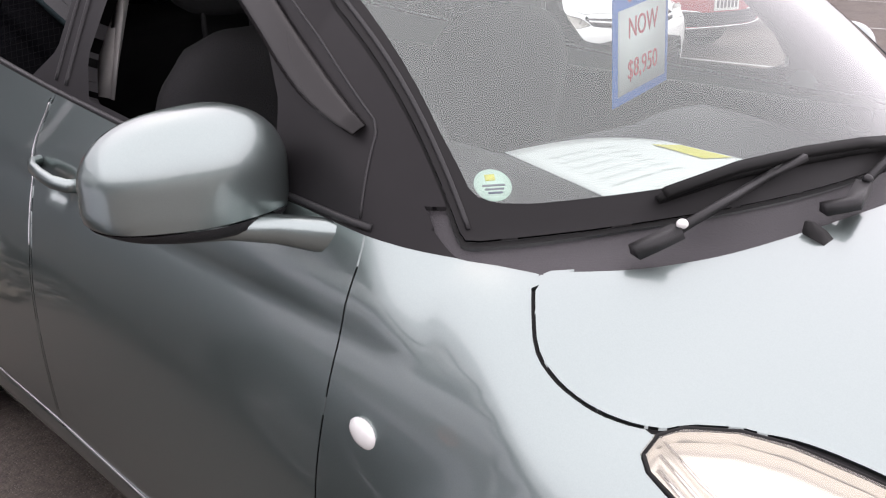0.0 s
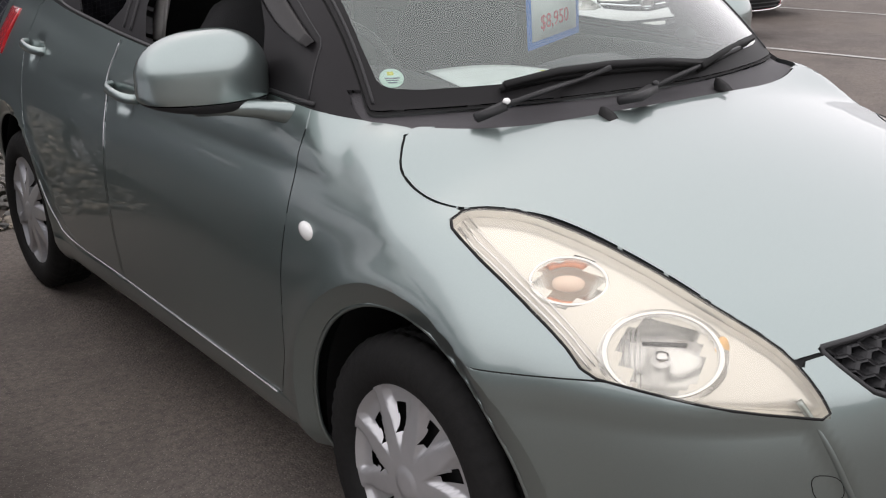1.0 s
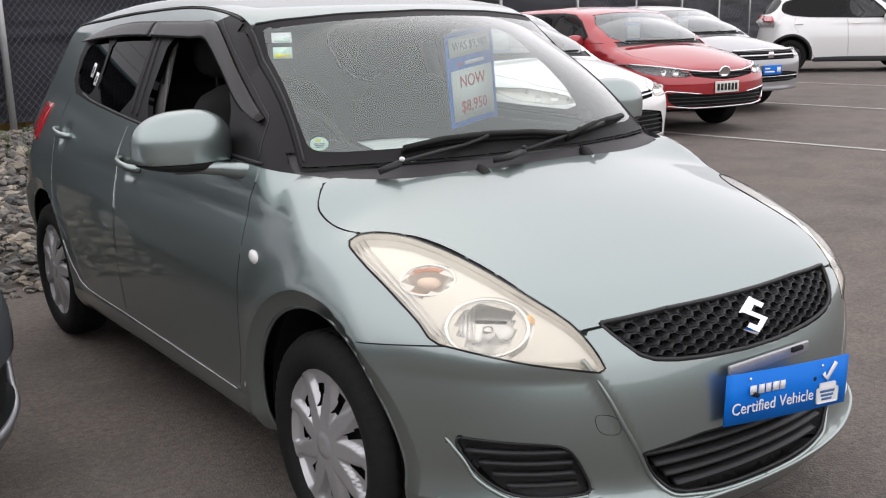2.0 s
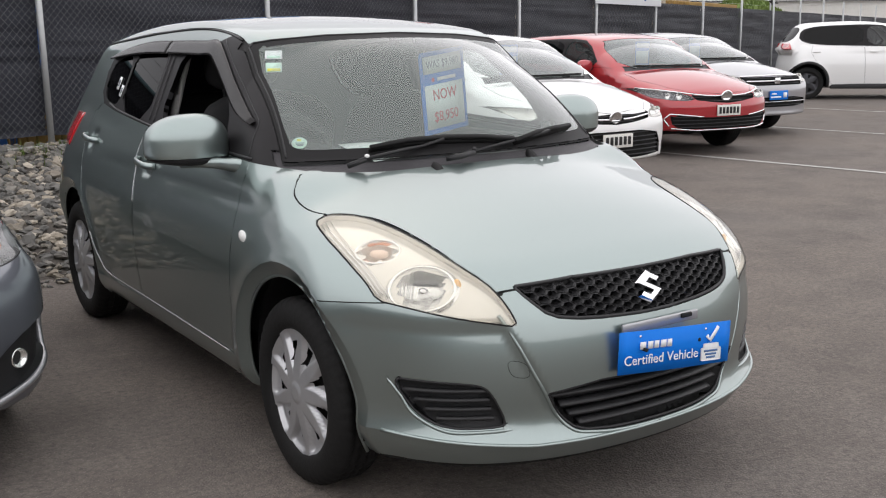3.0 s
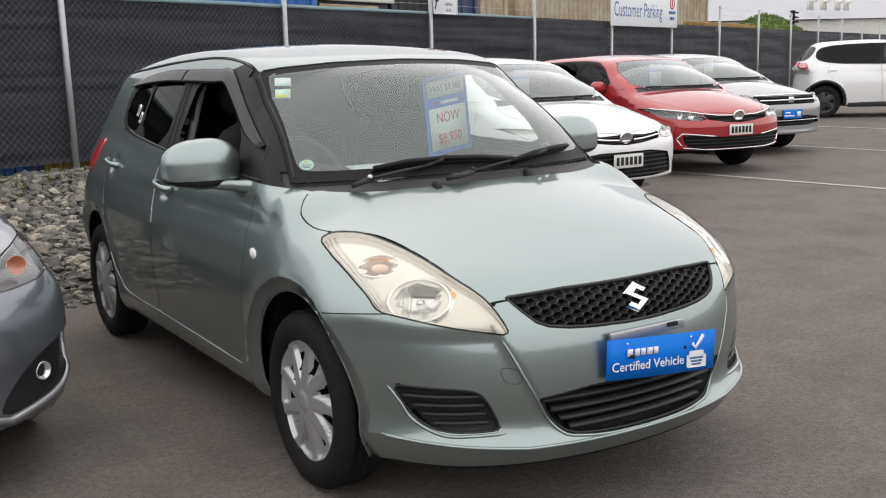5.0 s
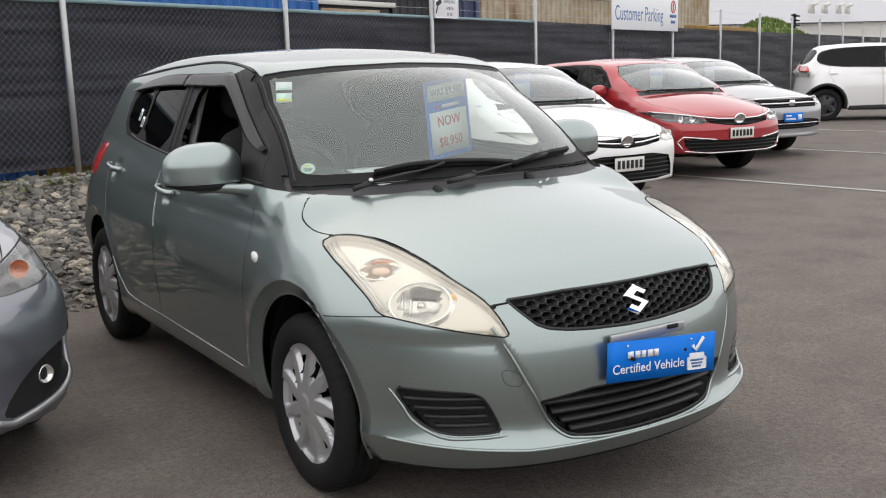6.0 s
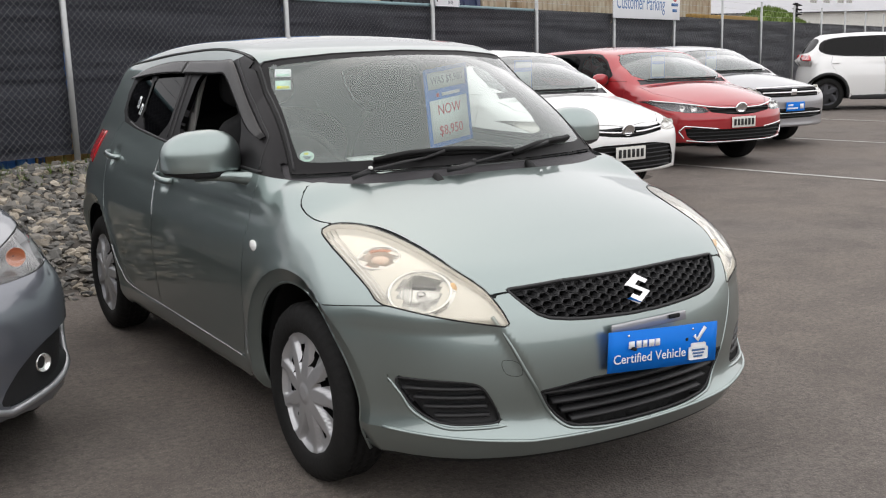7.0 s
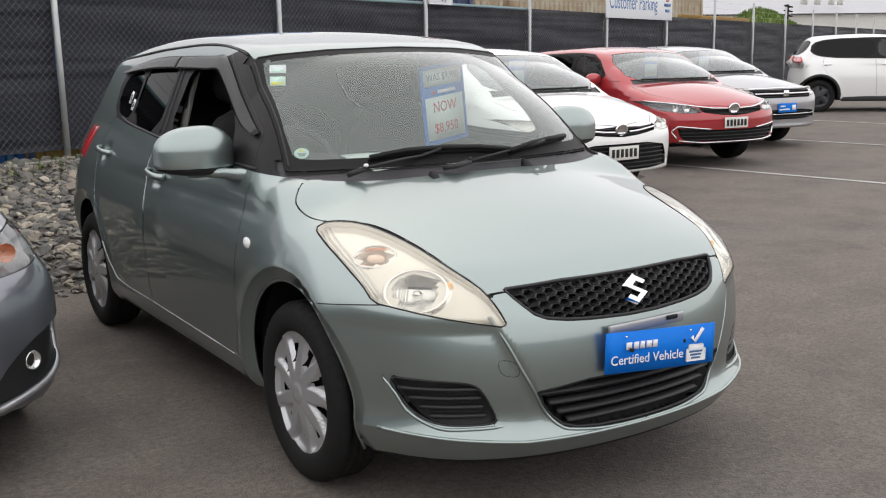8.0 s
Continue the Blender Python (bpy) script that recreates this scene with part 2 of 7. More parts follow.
SIGN_WHITE = material("white_sign_face", (0.74, 0.76, 0.79), 0.4, grain=0.08, scale=6)
CON_BLUE = material("blue_container_paint", (0.012, 0.11, 0.38), 0.5, grain=0.5, scale=8)
CON_NAVY = material("navy_container_paint", (0.020, 0.032, 0.095), 0.5, grain=0.5, scale=8)
CON_DARK = material("dark_steel_paint", (0.022, 0.022, 0.028), 0.6, grain=0.5, scale=8)
CON_CREAM = material("cream_container_paint", (0.44, 0.40, 0.31), 0.65, grain=0.9, scale=3.0, second=(0.26, 0.17, 0.09), blotch=0.8)
TIMBER = material("yellow_timber", (0.34, 0.21, 0.06), 0.8, grain=0.6, scale=14)
WALL_WHITE = material("off_white_cladding", (0.62, 0.61, 0.57), 0.7, grain=0.25, scale=1.2)
ROOF_GREY = material("grey_roof_sheet", (0.40, 0.40, 0.42), 0.5, grain=0.2, scale=0.8)

# ---------------------------------------------------------------- body form
import functools


@functools.lru_cache(None)
def knots(keys):
    k = np.array(keys, float)
    xs, ys = k[:, 0], k[:, 1]
    d = np.diff(ys) / np.diff(xs)
    m = np.empty(len(xs))
    m[0], m[-1] = d[0], d[-1]
    w1, w2 = np.diff(xs)[1:], np.diff(xs)[:-1]
    m[1:-1] = (d[:-1] * w1 + d[1:] * w2) / (w1 + w2)
    return xs, ys, m


def curve(keys, x):
    """Smooth interpolation through (x, value) keys."""
    xs, ys, m = knots(tuple(keys))
    x = np.clip(np.asarray(x, float), xs[0], xs[-1])
    i = np.clip(np.searchsorted(xs, x) - 1, 0, len(xs) - 2)
    h = xs[i + 1] - xs[i]
    t = (x - xs[i]) / h
    return ((1 + 2 * t) * (1 - t) ** 2 * ys[i] + t * (1 - t) ** 2 * h * m[i]
            + t * t * (3 - 2 * t) * ys[i + 1] + t * t * (t - 1) * h * m[i + 1])


def smax(a, b, r):
    h = np.maximum(r - np.abs(a - b), 0) / r
    return np.maximum(a, b) + h * h * r * 0.25


def smin(a, b, r):
    return -smax(-a, -b, r)


def step(a, b, x):
    t = np.clip((x - a) / (b - a), 0, 1)
    return t * t * (3 - 2 * t)


MAIN_CAR = dict(
    hood=[(-0.92, 0.57), (-0.80, 0.69), (-0.70, 0.757), (-0.50, 0.848), (-0.30, 0.913), (-0.10, 0.962), (0.10, 1.002), (0.3, 1.02)],
    drop=[(-0.8, 0.16), (-0.1, 0.17), (-0.02, 0.16), (0.13, 0.05), (0.3, 0.045), (3.2, 0.05)],
    deck=[(0.2, 1.0), (1.0, 1.01), (1.8, 1.045), (2.6, 1.10), (3.1, 1.12)],
    nose=[(0.12, 0.772), (0.21, 0.788), (0.28, 0.803), (0.35, 0.815), (0.42, 0.822), (0.50, 0.821), (0.60, 0.806), (0.68, 0.778), (0.75, 0.730), (0.85, 0.62), (1.1, 0.2)],
    bow=(0.30, 0.36),
    roof=[(0.3, 1.36), (0.6, 1.432), (0.9, 1.480), (1.3, 1.507), (1.7, 1.507), (2.2, 1.475), (2.6, 1.43), (2.9, 1.38)],
    plan=[(-0.9, 0.80), (-0.5, 0.832), (0.0, 0.846), (0.6, 0.840), (1.3, 0.842), (2.3, 0.848), (2.7, 0.82), (3.1, 0.70)],
    tumble=0.085, waist=0.62, cowl=0.1, screen=(0.998, 0.80, 0.056, 0.50, 0.05), flank=(0.757, 0.375, 0.10), belt=1.0,
    tail=2.98, back=(2.93, 0.62), axles=(0.0, 2.43), axle_z=0.30, spine=(-0.32, 2.5, 0.6), bottom=0.205, lip=0.282, corner=0.23, arch=0.385, arch_at=(-0.045, 0.34), flange=True, grips=((1.325, 0.900), (2.155, 0.938)), sill=0.325, crease=[(0.25, 0.30), (0.333, 0.318), (0.406, 0.369), (0.511, 0.423), (0.606, 0.47), (0.66, 0.49)])


def car_form(c):
    """The skin of a car: a function of (n, 3) points that is below zero inside."""
    def form(p):
        x, y, z = np.abs(p[:, 0]), p[:, 1], p[:, 2]
        hood = curve(c["hood"], y) - curve(c["drop"], y) * x * x
        w = np.clip((y - c["cowl"]) / 0.25, 0, 1)
        w = w * w * (3 - 2 * w)
        top = (z - (hood * (1 - w) + curve(c["deck"], y) * w)) * 0.94
        up = z - c["waist"]
        tumble = np.where(up > 0, c["tumble"] * (up / 0.34) ** 2, 0.045 * (up / 0.45) ** 2)
        side = x - (curve(c["plan"], y) - tumble - 0.045 * (np.clip(0.305 - z, 0, 1) / 0.1) ** 2)
        for yc in c["axles"]:
            r = np.sqrt((y - yc - c["arch_at"][0]) ** 2 + (z - c["arch_at"][1]) ** 2)
            side = side - 0.012 * np.exp(-(np.maximum(r - c["arch"], 0) / 0.05) ** 2)
        if c.get("flange"):
            for yc in (-0.045, 2.40):
                r = np.hypot(y - yc, np.maximum(z, 0.30) - 0.34)
                side = side + 0.027 * np.clip((0.396 - r) / 0.044, 0, 1)
        for yh, zh in c.get("grips", ()):
            side = side + 0.020 * np.exp(-((y - yh) / 0.046) ** 4 - ((z - zh) / 0.040) ** 4)
        if c.get("sill"):
            side = side - 0.006 * step(c["sill"] + 0.008, c["sill"] - 0.006, z) * step(0.3, 0.42, y) * step(2.05, 1.93, y)
        nose = (-curve(c["nose"], z) + c["bow"][0] * x ** 2 + c["bow"][1] * x ** 4) - y
        if c.get("lip"):
            edge = c["lip"] + 0.10 * np.clip(x - 0.42, 0, 1)
            up = np.clip(1 - (z - edge) / 0.085, 0, 1)
            nose = nose - 0.034 * np.where(z > edge, up ** 2.2, np.clip(1 - (edge - z) / 0.075, 0, 1))
        if c.get("crease"):
            xc = curve(c["crease"], z)
            nose = nose + 0.013 * step(xc - 0.012, xc + 0.03, x) * step(0.28, 0.40, z) * step(0.66, 0.60, z)
        tail = y - (c["tail"] - 0.10 * ((z - 0.55) / 0.5) ** 2 - 0.25 * x ** 2)
        f = smax(top, nose * 0.95, 0.06)
        f = smax(side, f, 0.075 + (c["corner"] - 0.075) * step(-0.15, -0.50, y))
        f = smax(f, tail, 0.12)
        low = smax(f, c["bottom"] + c.get("chin", 0) * step(-0.2, -0.5, y) - z, 0.03)
        z0, slope, y0, bend, bulge = c["screen"]
        screen = (z - (z0 + slope * (y - y0 - bend * x * x) + bulge * np.sin(np.clip((y - y0) / 0.55, 0, 1) * 3.14))) * 0.78
        roof = z - (curve(c["roof"], y) - 0.10 * x * x)
        zb = z - c["belt"]
        flank = (x - (c["flank"][0] - c["flank"][1] * zb - c["flank"][2] * zb ** 2 - 0.05 * np.clip((y - 1.5) / 1.2, 0, 1) ** 2)) * 0.94
        back = (y - (c["back"][0] - c["back"][1] * (zb - 0.05) - 0.18 * x * x)) * 0.85
        g = smax(smax(smax(roof, screen, 0.05), flank, 0.07), back, 0.10)
        g = smax(g, c["belt"] - 0.12 - z, 0.05)
        return smin(low, g, 0.02)
    return form


main_form = car_form(MAIN_CAR)
# ==== mesh


def skin(form, c, n_len=170, n_round=150, n_cap=64):
    """Meshes a form by rays from its spine: grid of verts and quads."""
    ya, yb, zc = c["spine"]
    stations = [(ya, -math.sin(a), math.cos(a)) for a in np.linspace(math.pi / 2, 0, n_cap, endpoint=False)]
    stations += [(y, 0.0, 1.0) for y in np.linspace(ya, yb, n_len)]
    stations += [(yb, math.sin(a), math.cos(a)) for a in np.linspace(0, math.pi / 2, n_cap // 2)[1:]]
    th = np.linspace(0, 2 * math.pi, n_round, endpoint=False) - math.pi / 2
    st = np.array(stations)
    e = np.zeros((len(st), n_round, 3))
    e[..., 1], e[..., 2] = st[:, :1], zc
    d = np.stack([np.cos(th)[None] * st[:, 2:3], np.repeat(st[:, 1:2], n_round, 1), np.sin(th)[None] * st[:, 2:3]], -1)
    e, d = e.reshape(-1, 3), d.reshape(-1, 3)
    lo, hi, found = np.zeros(len(e)), np.full(len(e), 1.6), np.zeros(len(e), bool)
    for s in np.linspace(0.02, 1.6, 80):
        v = form(e + s * d)
        hit = (v > 0) & ~found
        hi[hit] = s
        found |= hit
        lo[~found] = s
    for _ in range(16):
        mid = (lo + hi) / 2
        out = form(e + mid[:, None] * d) > 0
        hi, lo = np.where(out, mid, hi), np.where(out, lo, mid)
    co = e + lo[:, None] * d
    idx = np.arange(len(co)).reshape(len(st), n_round)
    a, b = idx[:-1], idx[1:]
    quads = np.stack([a, np.roll(a, -1, 1), np.roll(b, -1, 1), b], -1).reshape(-1, 4)
    return co, quads


def skin_bmesh(form, c, **k):
    co, quads = skin(form, c, **k)
    me = bpy.data.meshes.new("skin")
    me.from_pydata(co.tolist(), [], quads.tolist())
    bm = bmesh.new()
    bm.from_mesh(me)
    bpy.data.meshes.remove(me)
    bmesh.ops.remove_doubles(bm, verts=bm.verts, dist=0.0004)
    bmesh.ops.recalc_face_normals(bm, faces=bm.faces)
    return bm


# ---------------------------------------------------------------- mesh tools
def part(name, bm, material, parent=None, label="", smooth=True):
    """Links a bmesh as one mesh object under a thing or a part."""
    me = bpy.data.meshes.new(name)
    bm.to_mesh(me)
    bm.free()
    me.materials.append(material)
    me.shade_smooth() if smooth else me.shade_flat()
    ob = new(name, me)
    if parent:
        ob.parent = parent
    if label:
        ob["label"] = label
    return ob


def thing(name, label, category, group="", at=None):
    ob = tagged(new(name), label, category, group)
    if at is not None:
        ob.matrix_basis = at
    return ob


def box(bm, size, m=Matrix(), bevel=0.0, seg=2):
    """A bevelled box of that size centred on the pose m."""
    made = bmesh.ops.create_cube(bm, size=1, matrix=m @ Matrix.Diagonal((*size, 1)))
    if bevel:
        es = list({e for v in made["verts"] for e in v.link_edges})
        bmesh.ops.bevel(bm, geom=es, offset=bevel, segments=seg, affect="EDGES", profile=0.5)
    return bm


def rod(bm, a, b, r, n=8, r2=None, caps=True):
    a, b = Vector(a), Vector(b)
    d = b - a
    m = Matrix.Translation((a + b) / 2) @ d.to_track_quat("Z", "Y").to_matrix().to_4x4()
    bmesh.ops.create_cone(bm, cap_ends=caps, segments=n, radius1=r, radius2=r if r2 is None else r2, depth=d.length, matrix=m)
    return bm


def lathe(bm, profile, n=48, m=Matrix(), wobble=None):
    """Turns a profile of (radius, height) about z."""
    rings = []
    for k in range(n):
        a = 2 * math.pi * k / n
        ring = []
        for i, (r, h) in enumerate(profile):
            rr = r + (wobble(k, i) if wobble else 0)
            ring.append(bm.verts.new(m @ Vector((rr * math.cos(a), rr * math.sin(a), h))))
        rings.append(ring)
    for k in range(n):
        p, q = rings[k], rings[(k + 1) % n]
        for i in range(len(profile) - 1):
            bm.faces.new((p[i], q[i], q[i + 1], p[i + 1]))
    return bm


def sweep(bm, path, section, up=Vector((0, 0, 1)), close=False):
    """Carries a closed 2D section (side, up) along a path of points."""
    path = [Vector(p) for p in path]
    rings = []
    for i, p in enumerate(path):
        d = (path[min(i + 1, len(path) - 1)] - path[max(i - 1, 0)]).normalized()
        s = d.cross(up).normalized()
        u = s.cross(d)
        rings.append([bm.verts.new(p + s * a + u * b) for a, b in section])
    n = len(section)
    for p, q in zip(rings, rings[1:]):
        for i in range(n):
            bm.faces.new((p[i], p[(i + 1) % n], q[(i + 1) % n], q[i]))
    bm.faces.new(rings[0][::-1])
    bm.faces.new(rings[-1])
    return bm


def circle(r, n=8):
    return [(r * math.cos(2 * math.pi * k / n), r * math.sin(2 * math.pi * k / n)) for k in range(n)]


def rounded(pts, times=2):
    """Rounds a closed outline's corners."""
    for _ in range(times):
        pts = [q for a, b in zip(pts, pts[1:] + pts[:1]) for q in
               ((0.78 * a[0] + 0.22 * b[0], 0.78 * a[1] + 0.22 * b[1]), (0.22 * a[0] + 0.78 * b[0], 0.22 * a[1] + 0.78 * b[1]))]
    return pts


def outline_distance(u, v, pts):
    """Signed distance of (u, v) to a closed outline, below zero inside."""
    d = np.full(len(u), 1e9)
    inside = np.zeros(len(u), bool)
    for (ax, ay), (bx, by) in zip(pts, pts[1:] + pts[:1]):
        ex, ey = bx - ax, by - ay
        t = np.clip(((u - ax) * ex + (v - ay) * ey) / (ex * ex + ey * ey + 1e-12), 0, 1)
        d = np.minimum(d, np.hypot(u - ax - t * ex, v - ay - t * ey))
        cross = (ay > v) != (by > v)
        inside ^= cross & (u < ex * (v - ay) / (ey if ey else 1e-12) + ax)
    return np.where(inside, -d, d)


def cut(bm, f):
    """Splits the faces of bm along f = 0."""
    co = np.array([v.co.to_tuple() for v in bm.verts])
    val = f(co)
    val[np.abs(val) < 2e-5] = 2e-5
    bm.verts.index_update()
    todo = [(e, e.verts[0], val[e.verts[0].index], val[e.verts[1].index]) for e in bm.edges
            if val[e.verts[0].index] * val[e.verts[1].index] < 0]
    made = [bmesh.utils.edge_split(e, a, va / (va - vb))[1] for e, a, va, vb in todo]
    if made:
        bmesh.ops.connect_verts(bm, verts=made)


def slope(form, co):
    """The outward normals of a form."""
    e = 0.0015
    g = np.stack([form(co + np.eye(3)[i] * e) - form(co - np.eye(3)[i] * e) for i in range(3)], 1)
    return g / (np.linalg.norm(g, axis=1)[:, None] + 1e-12)


def panels(form, bm, regions):
    """Cuts a skin by regions in order: (name, distance function, gap). Each face goes to the first region that holds it,
    faces in a gap to 'seam', the rest to 'shell'. Returns name -> (coords, faces)."""
    for name, f, gap in regions:
        cut(bm, f)
        if gap:
            cut(bm, lambda p: f(p) - gap)
    cen = np.array([f.calc_center_median().to_tuple() for f in bm.faces])
    who = np.full(len(cen), -1)
    for i, (name, f, gap) in enumerate(regions):
        d = f(cen)
        who[(who == -1) & (d < 0)] = i
        if gap:
            who[(who == -1) & (d < gap)] = 999
    co = np.array([v.co.to_tuple() for v in bm.verts])
    bm.verts.index_update()
    out = {}
    for f, w in zip(bm.faces, who):
        name = "seam" if w == 999 else "shell" if w == -1 else regions[w][0]
        out.setdefault(name, []).append([v.index for v in f.verts])
    bm.free()
    return {k: (co, v) for k, v in out.items()}


def sheet(form, data, pick=None, lift=0.0, flange=0.0):
    """A bmesh of some faces of a cut skin, lifted along the normals, with its rim turned inwards by flange."""
    co, faces = data
    if pick is not None:
        cen = np.array([co[f].mean(0) for f in faces])
        keep = pick(cen)
        faces = [f for f, k in zip(faces, keep) if k]
    used = sorted({i for f in faces for i in f})
    new_index = {v: k for k, v in enumerate(used)}
    pts = co[used]
    nor = slope(form, pts)
    pts = pts + nor * lift
    me = bpy.data.meshes.new("sheet")
    me.from_pydata(pts.tolist(), [], [[new_index[i] for i in f] for f in faces])
    bm = bmesh.new()
    bm.from_mesh(me)
    bpy.data.meshes.remove(me)
    if flange:
        bm.verts.ensure_lookup_table()
        dirs = {v: Vector(n) for v, n in zip(bm.verts, nor)}
        rim = [e for e in bm.edges if e.is_boundary]
        base = {}
        for e in rim:
            ring = []
            for v in e.verts:
                if v not in base:
                    base[v] = bm.verts.new(v.co - dirs[v] * flange)
                ring.append(base[v])
            try:
                bm.faces.new((e.verts[1], e.verts[0], ring[0], ring[1]))
            except ValueError:
                pass
    return bm


def skin_part(name, form, data, material, parent, pick=None, lift=0.0, flange=0.012, label=""):
    """A panel with the form's own normals, so that reflections run smoothly."""
    bm = sheet(form, data, pick, lift, flange)
    me = bpy.data.meshes.new(name)
    bm.to_mesh(me)
    bm.free()
    me.materials.append(material)
    me.shade_smooth()
    pts = np.zeros(len(me.vertices) * 3)
    me.vertices.foreach_get("co", pts)
    pts = pts.reshape(-1, 3)
    mid, cnt = np.zeros_like(pts), np.zeros(len(pts))
    for f in me.polygons:
        c = np.array(f.center)
        for i in f.vertices:
            mid[i] += c
            cnt[i] += 1
    nor = slope(form, pts + 0.6 * (mid / np.maximum(cnt, 1)[:, None] - pts))
    me.normals_split_custom_set_from_vertices(nor.tolist())
    ob = new(name, me)
    ob.parent = parent
    if label:
        ob["label"] = label
    return ob


def front_y(form, x, z, start=-1.4):
    """Where the nose of a form stands at (x, z)."""
    x, z = np.broadcast_arrays(np.asarray(x, float), np.asarray(z, float))
    s = np.linspace(start, 1.0, 240)
    xx, zz, ss = np.broadcast_arrays(x[..., None], z[..., None], s)
    inside = form(np.stack([xx, ss, zz], -1).reshape(-1, 3)).reshape(xx.shape) < 0
    hi = s[np.maximum(np.argmax(inside, -1), 1)]
    lo = hi - (s[1] - s[0])
    for _ in range(12):
        mid = (lo + hi) / 2
        out = form(np.stack([x, mid, z], -1).reshape(-1, 3)).reshape(x.shape) > 0
        lo, hi = np.where(out, mid, lo), np.where(out, hi, mid)
    return lo


def side_x(form, y, z, top=1.3):
    """The half width of a form at (y, z)."""
    y, z = np.broadcast_arrays(np.asarray(y, float), np.asarray(z, float))
    lo, hi = np.full(y.shape, 0.2), np.full(y.shape, top)
    for _ in range(24):
        mid = (lo + hi) / 2
        out = form(np.stack([mid, y, z], -1).reshape(-1, 3)).reshape(y.shape) > 0
        lo, hi = np.where(out, lo, mid), np.where(out, mid, hi)
    return lo


def top_z(form, x, y):
    """The height of a form's upper skin at (x, y)."""
    x, y = np.broadcast_arrays(np.asarray(x, float), np.asarray(y, float))
    lo, hi = np.full(x.shape, 0.4), np.full(x.shape, 2.0)
    for _ in range(24):
        mid = (lo + hi) / 2
        out = form(np.stack([x, y, mid], -1).reshape(-1, 3)).reshape(x.shape) > 0
        lo, hi = np.where(out, lo, mid), np.where(out, mid, hi)
    return lo


def lettering(text, size, material, parent, m, name="lettering", depth=0.0008, squeeze=1.0):
    """Raised letters, centred on the pose m, as a mesh."""
    cu = bpy.data.curves.new(name, "FONT")
    cu.body, cu.size, cu.extrude, cu.align_x, cu.align_y, cu.resolution_u = text, size, depth, "CENTER", "CENTER", 3
    tmp = bpy.data.objects.new(name, cu)
    scene.collection.objects.link(tmp)
    me = bpy.data.meshes.new_from_object(tmp.evaluated_get(bpy.context.evaluated_depsgraph_get()))
    bpy.data.objects.remove(tmp)
    bpy.data.curves.remove(cu)
    me.materials.clear()
    me.materials.append(material)
    ob = new(name, me)
    ob.parent = parent
    ob.matrix_basis = m @ Matrix.Diagonal((squeeze, 1, 1, 1))
    return ob


def plate_grid(bm, fn, nu, nv, thick, many=False):
    """A sheet from fn(u, v) -> point, u and v in 0..1, given thickness along its normals."""
    if many:
        u, v = np.meshgrid(np.linspace(0, 1, nu + 1), np.linspace(0, 1, nv + 1), indexing="ij")
        flat = fn(u.ravel(), v.ravel())
        g = [[bm.verts.new(flat[i * (nv + 1) + j]) for j in range(nv + 1)] for i in range(nu + 1)]
    else:
        g = [[bm.verts.new(fn(i / nu, j / nv)) for j in range(nv + 1)] for i in range(nu + 1)]
    for i in range(nu):
        for j in range(nv):
            bm.faces.new((g[i][j], g[i + 1][j], g[i + 1][j + 1], g[i][j + 1]))
    bm.normal_update()
    if thick:
        bmesh.ops.solidify(bm, geom=bm.faces[:], thickness=thick)
    return bm


def blob(bm, center, size, e=2.5, n=24, m=Matrix()):
    """A super-ellipsoid: a soft-edged box."""
    made = bmesh.ops.create_uvsphere(bm, u_segments=n, v_segments=n // 2 + 2, radius=1)
    for v in made["verts"]:
        c = v.co
        k = (abs(c.x) ** e + abs(c.y) ** e + abs(c.z) ** e) ** (-1 / e)
        v.co = m @ (Vector((c.x * k * size[0] / 2, c.y * k * size[1] / 2, c.z * k * size[2] / 2)) + Vector(center))
    return bm


# ---------------------------------------------------------------- the hatchback
hatch = thing("hatchback", "green-grey metallic five-door hatchback with price board in windscreen, on asphalt", "car")
LAMP = rounded([(-0.443, 0.864), (-0.412, 0.882), (-0.305, 0.879), (-0.175, 0.852), (-0.045, 0.813), (0.081, 0.760), (0.142, 0.725), (0.191, 0.676),
                (0.221, 0.625), (0.131, 0.639), (0.034, 0.657), (-0.101, 0.680), (-0.178, 0.690), (-0.219, 0.735), (-0.302, 0.790), (-0.391, 0.837)], 1)
GRILLE = rounded([(-0.435, 0.733), (0.435, 0.733), (0.41, 0.695), (0.36, 0.645), (0.25, 0.628), (0.0, 0.618), (-0.25, 0.628), (-0.36, 0.645), (-0.41, 0.695)], 1)
INTAKE = rounded([(-0.392, 0.448), (0.392, 0.448), (0.345, 0.36), (0.29, 0.308), (0.15, 0.296), (-0.15, 0.296), (-0.29, 0.308), (-0.345, 0.36)], 1)
VENT = rounded([(-0.752, 0.486), (-0.70, 0.480), (-0.56, 0.470), (-0.525, 0.445), (-0.478, 0.345), (-0.50, 0.332), (-0.64, 0.333), (-0.70, 0.375)], 2)
VENT_BLACK = rounded([(-0.738, 0.476), (-0.69, 0.474), (-0.56, 0.466), (-0.528, 0.443), (-0.483, 0.348), (-0.51, 0.337), (-0.64, 0.338), (-0.692, 0.378)], 2)
HOOD_RIM = [(0.0, -0.742), (0.20, -0.727), (0.435, -0.672), (0.500, -0.652), (0.524, -0.595), (0.546, -0.443), (0.572, -0.29), (0.602, -0.195), (0.648, -0.138), (0.690, -0.102),
            (0.716, -0.072), (0.734, -0.028), (0.743, 0.02), (0.742, 0.06), (0.708, 0.098), (0.660, 0.143), (0.60, 0.112), (0.52, 0.080), (0.39, 0.044), (0.23, 0.020), (0.09, 0.009), (0.0, 0.006)]
HOOD_RIM = rounded(HOOD_RIM + [(-x, y) for x, y in HOOD_RIM[-2:0:-1]], 2)
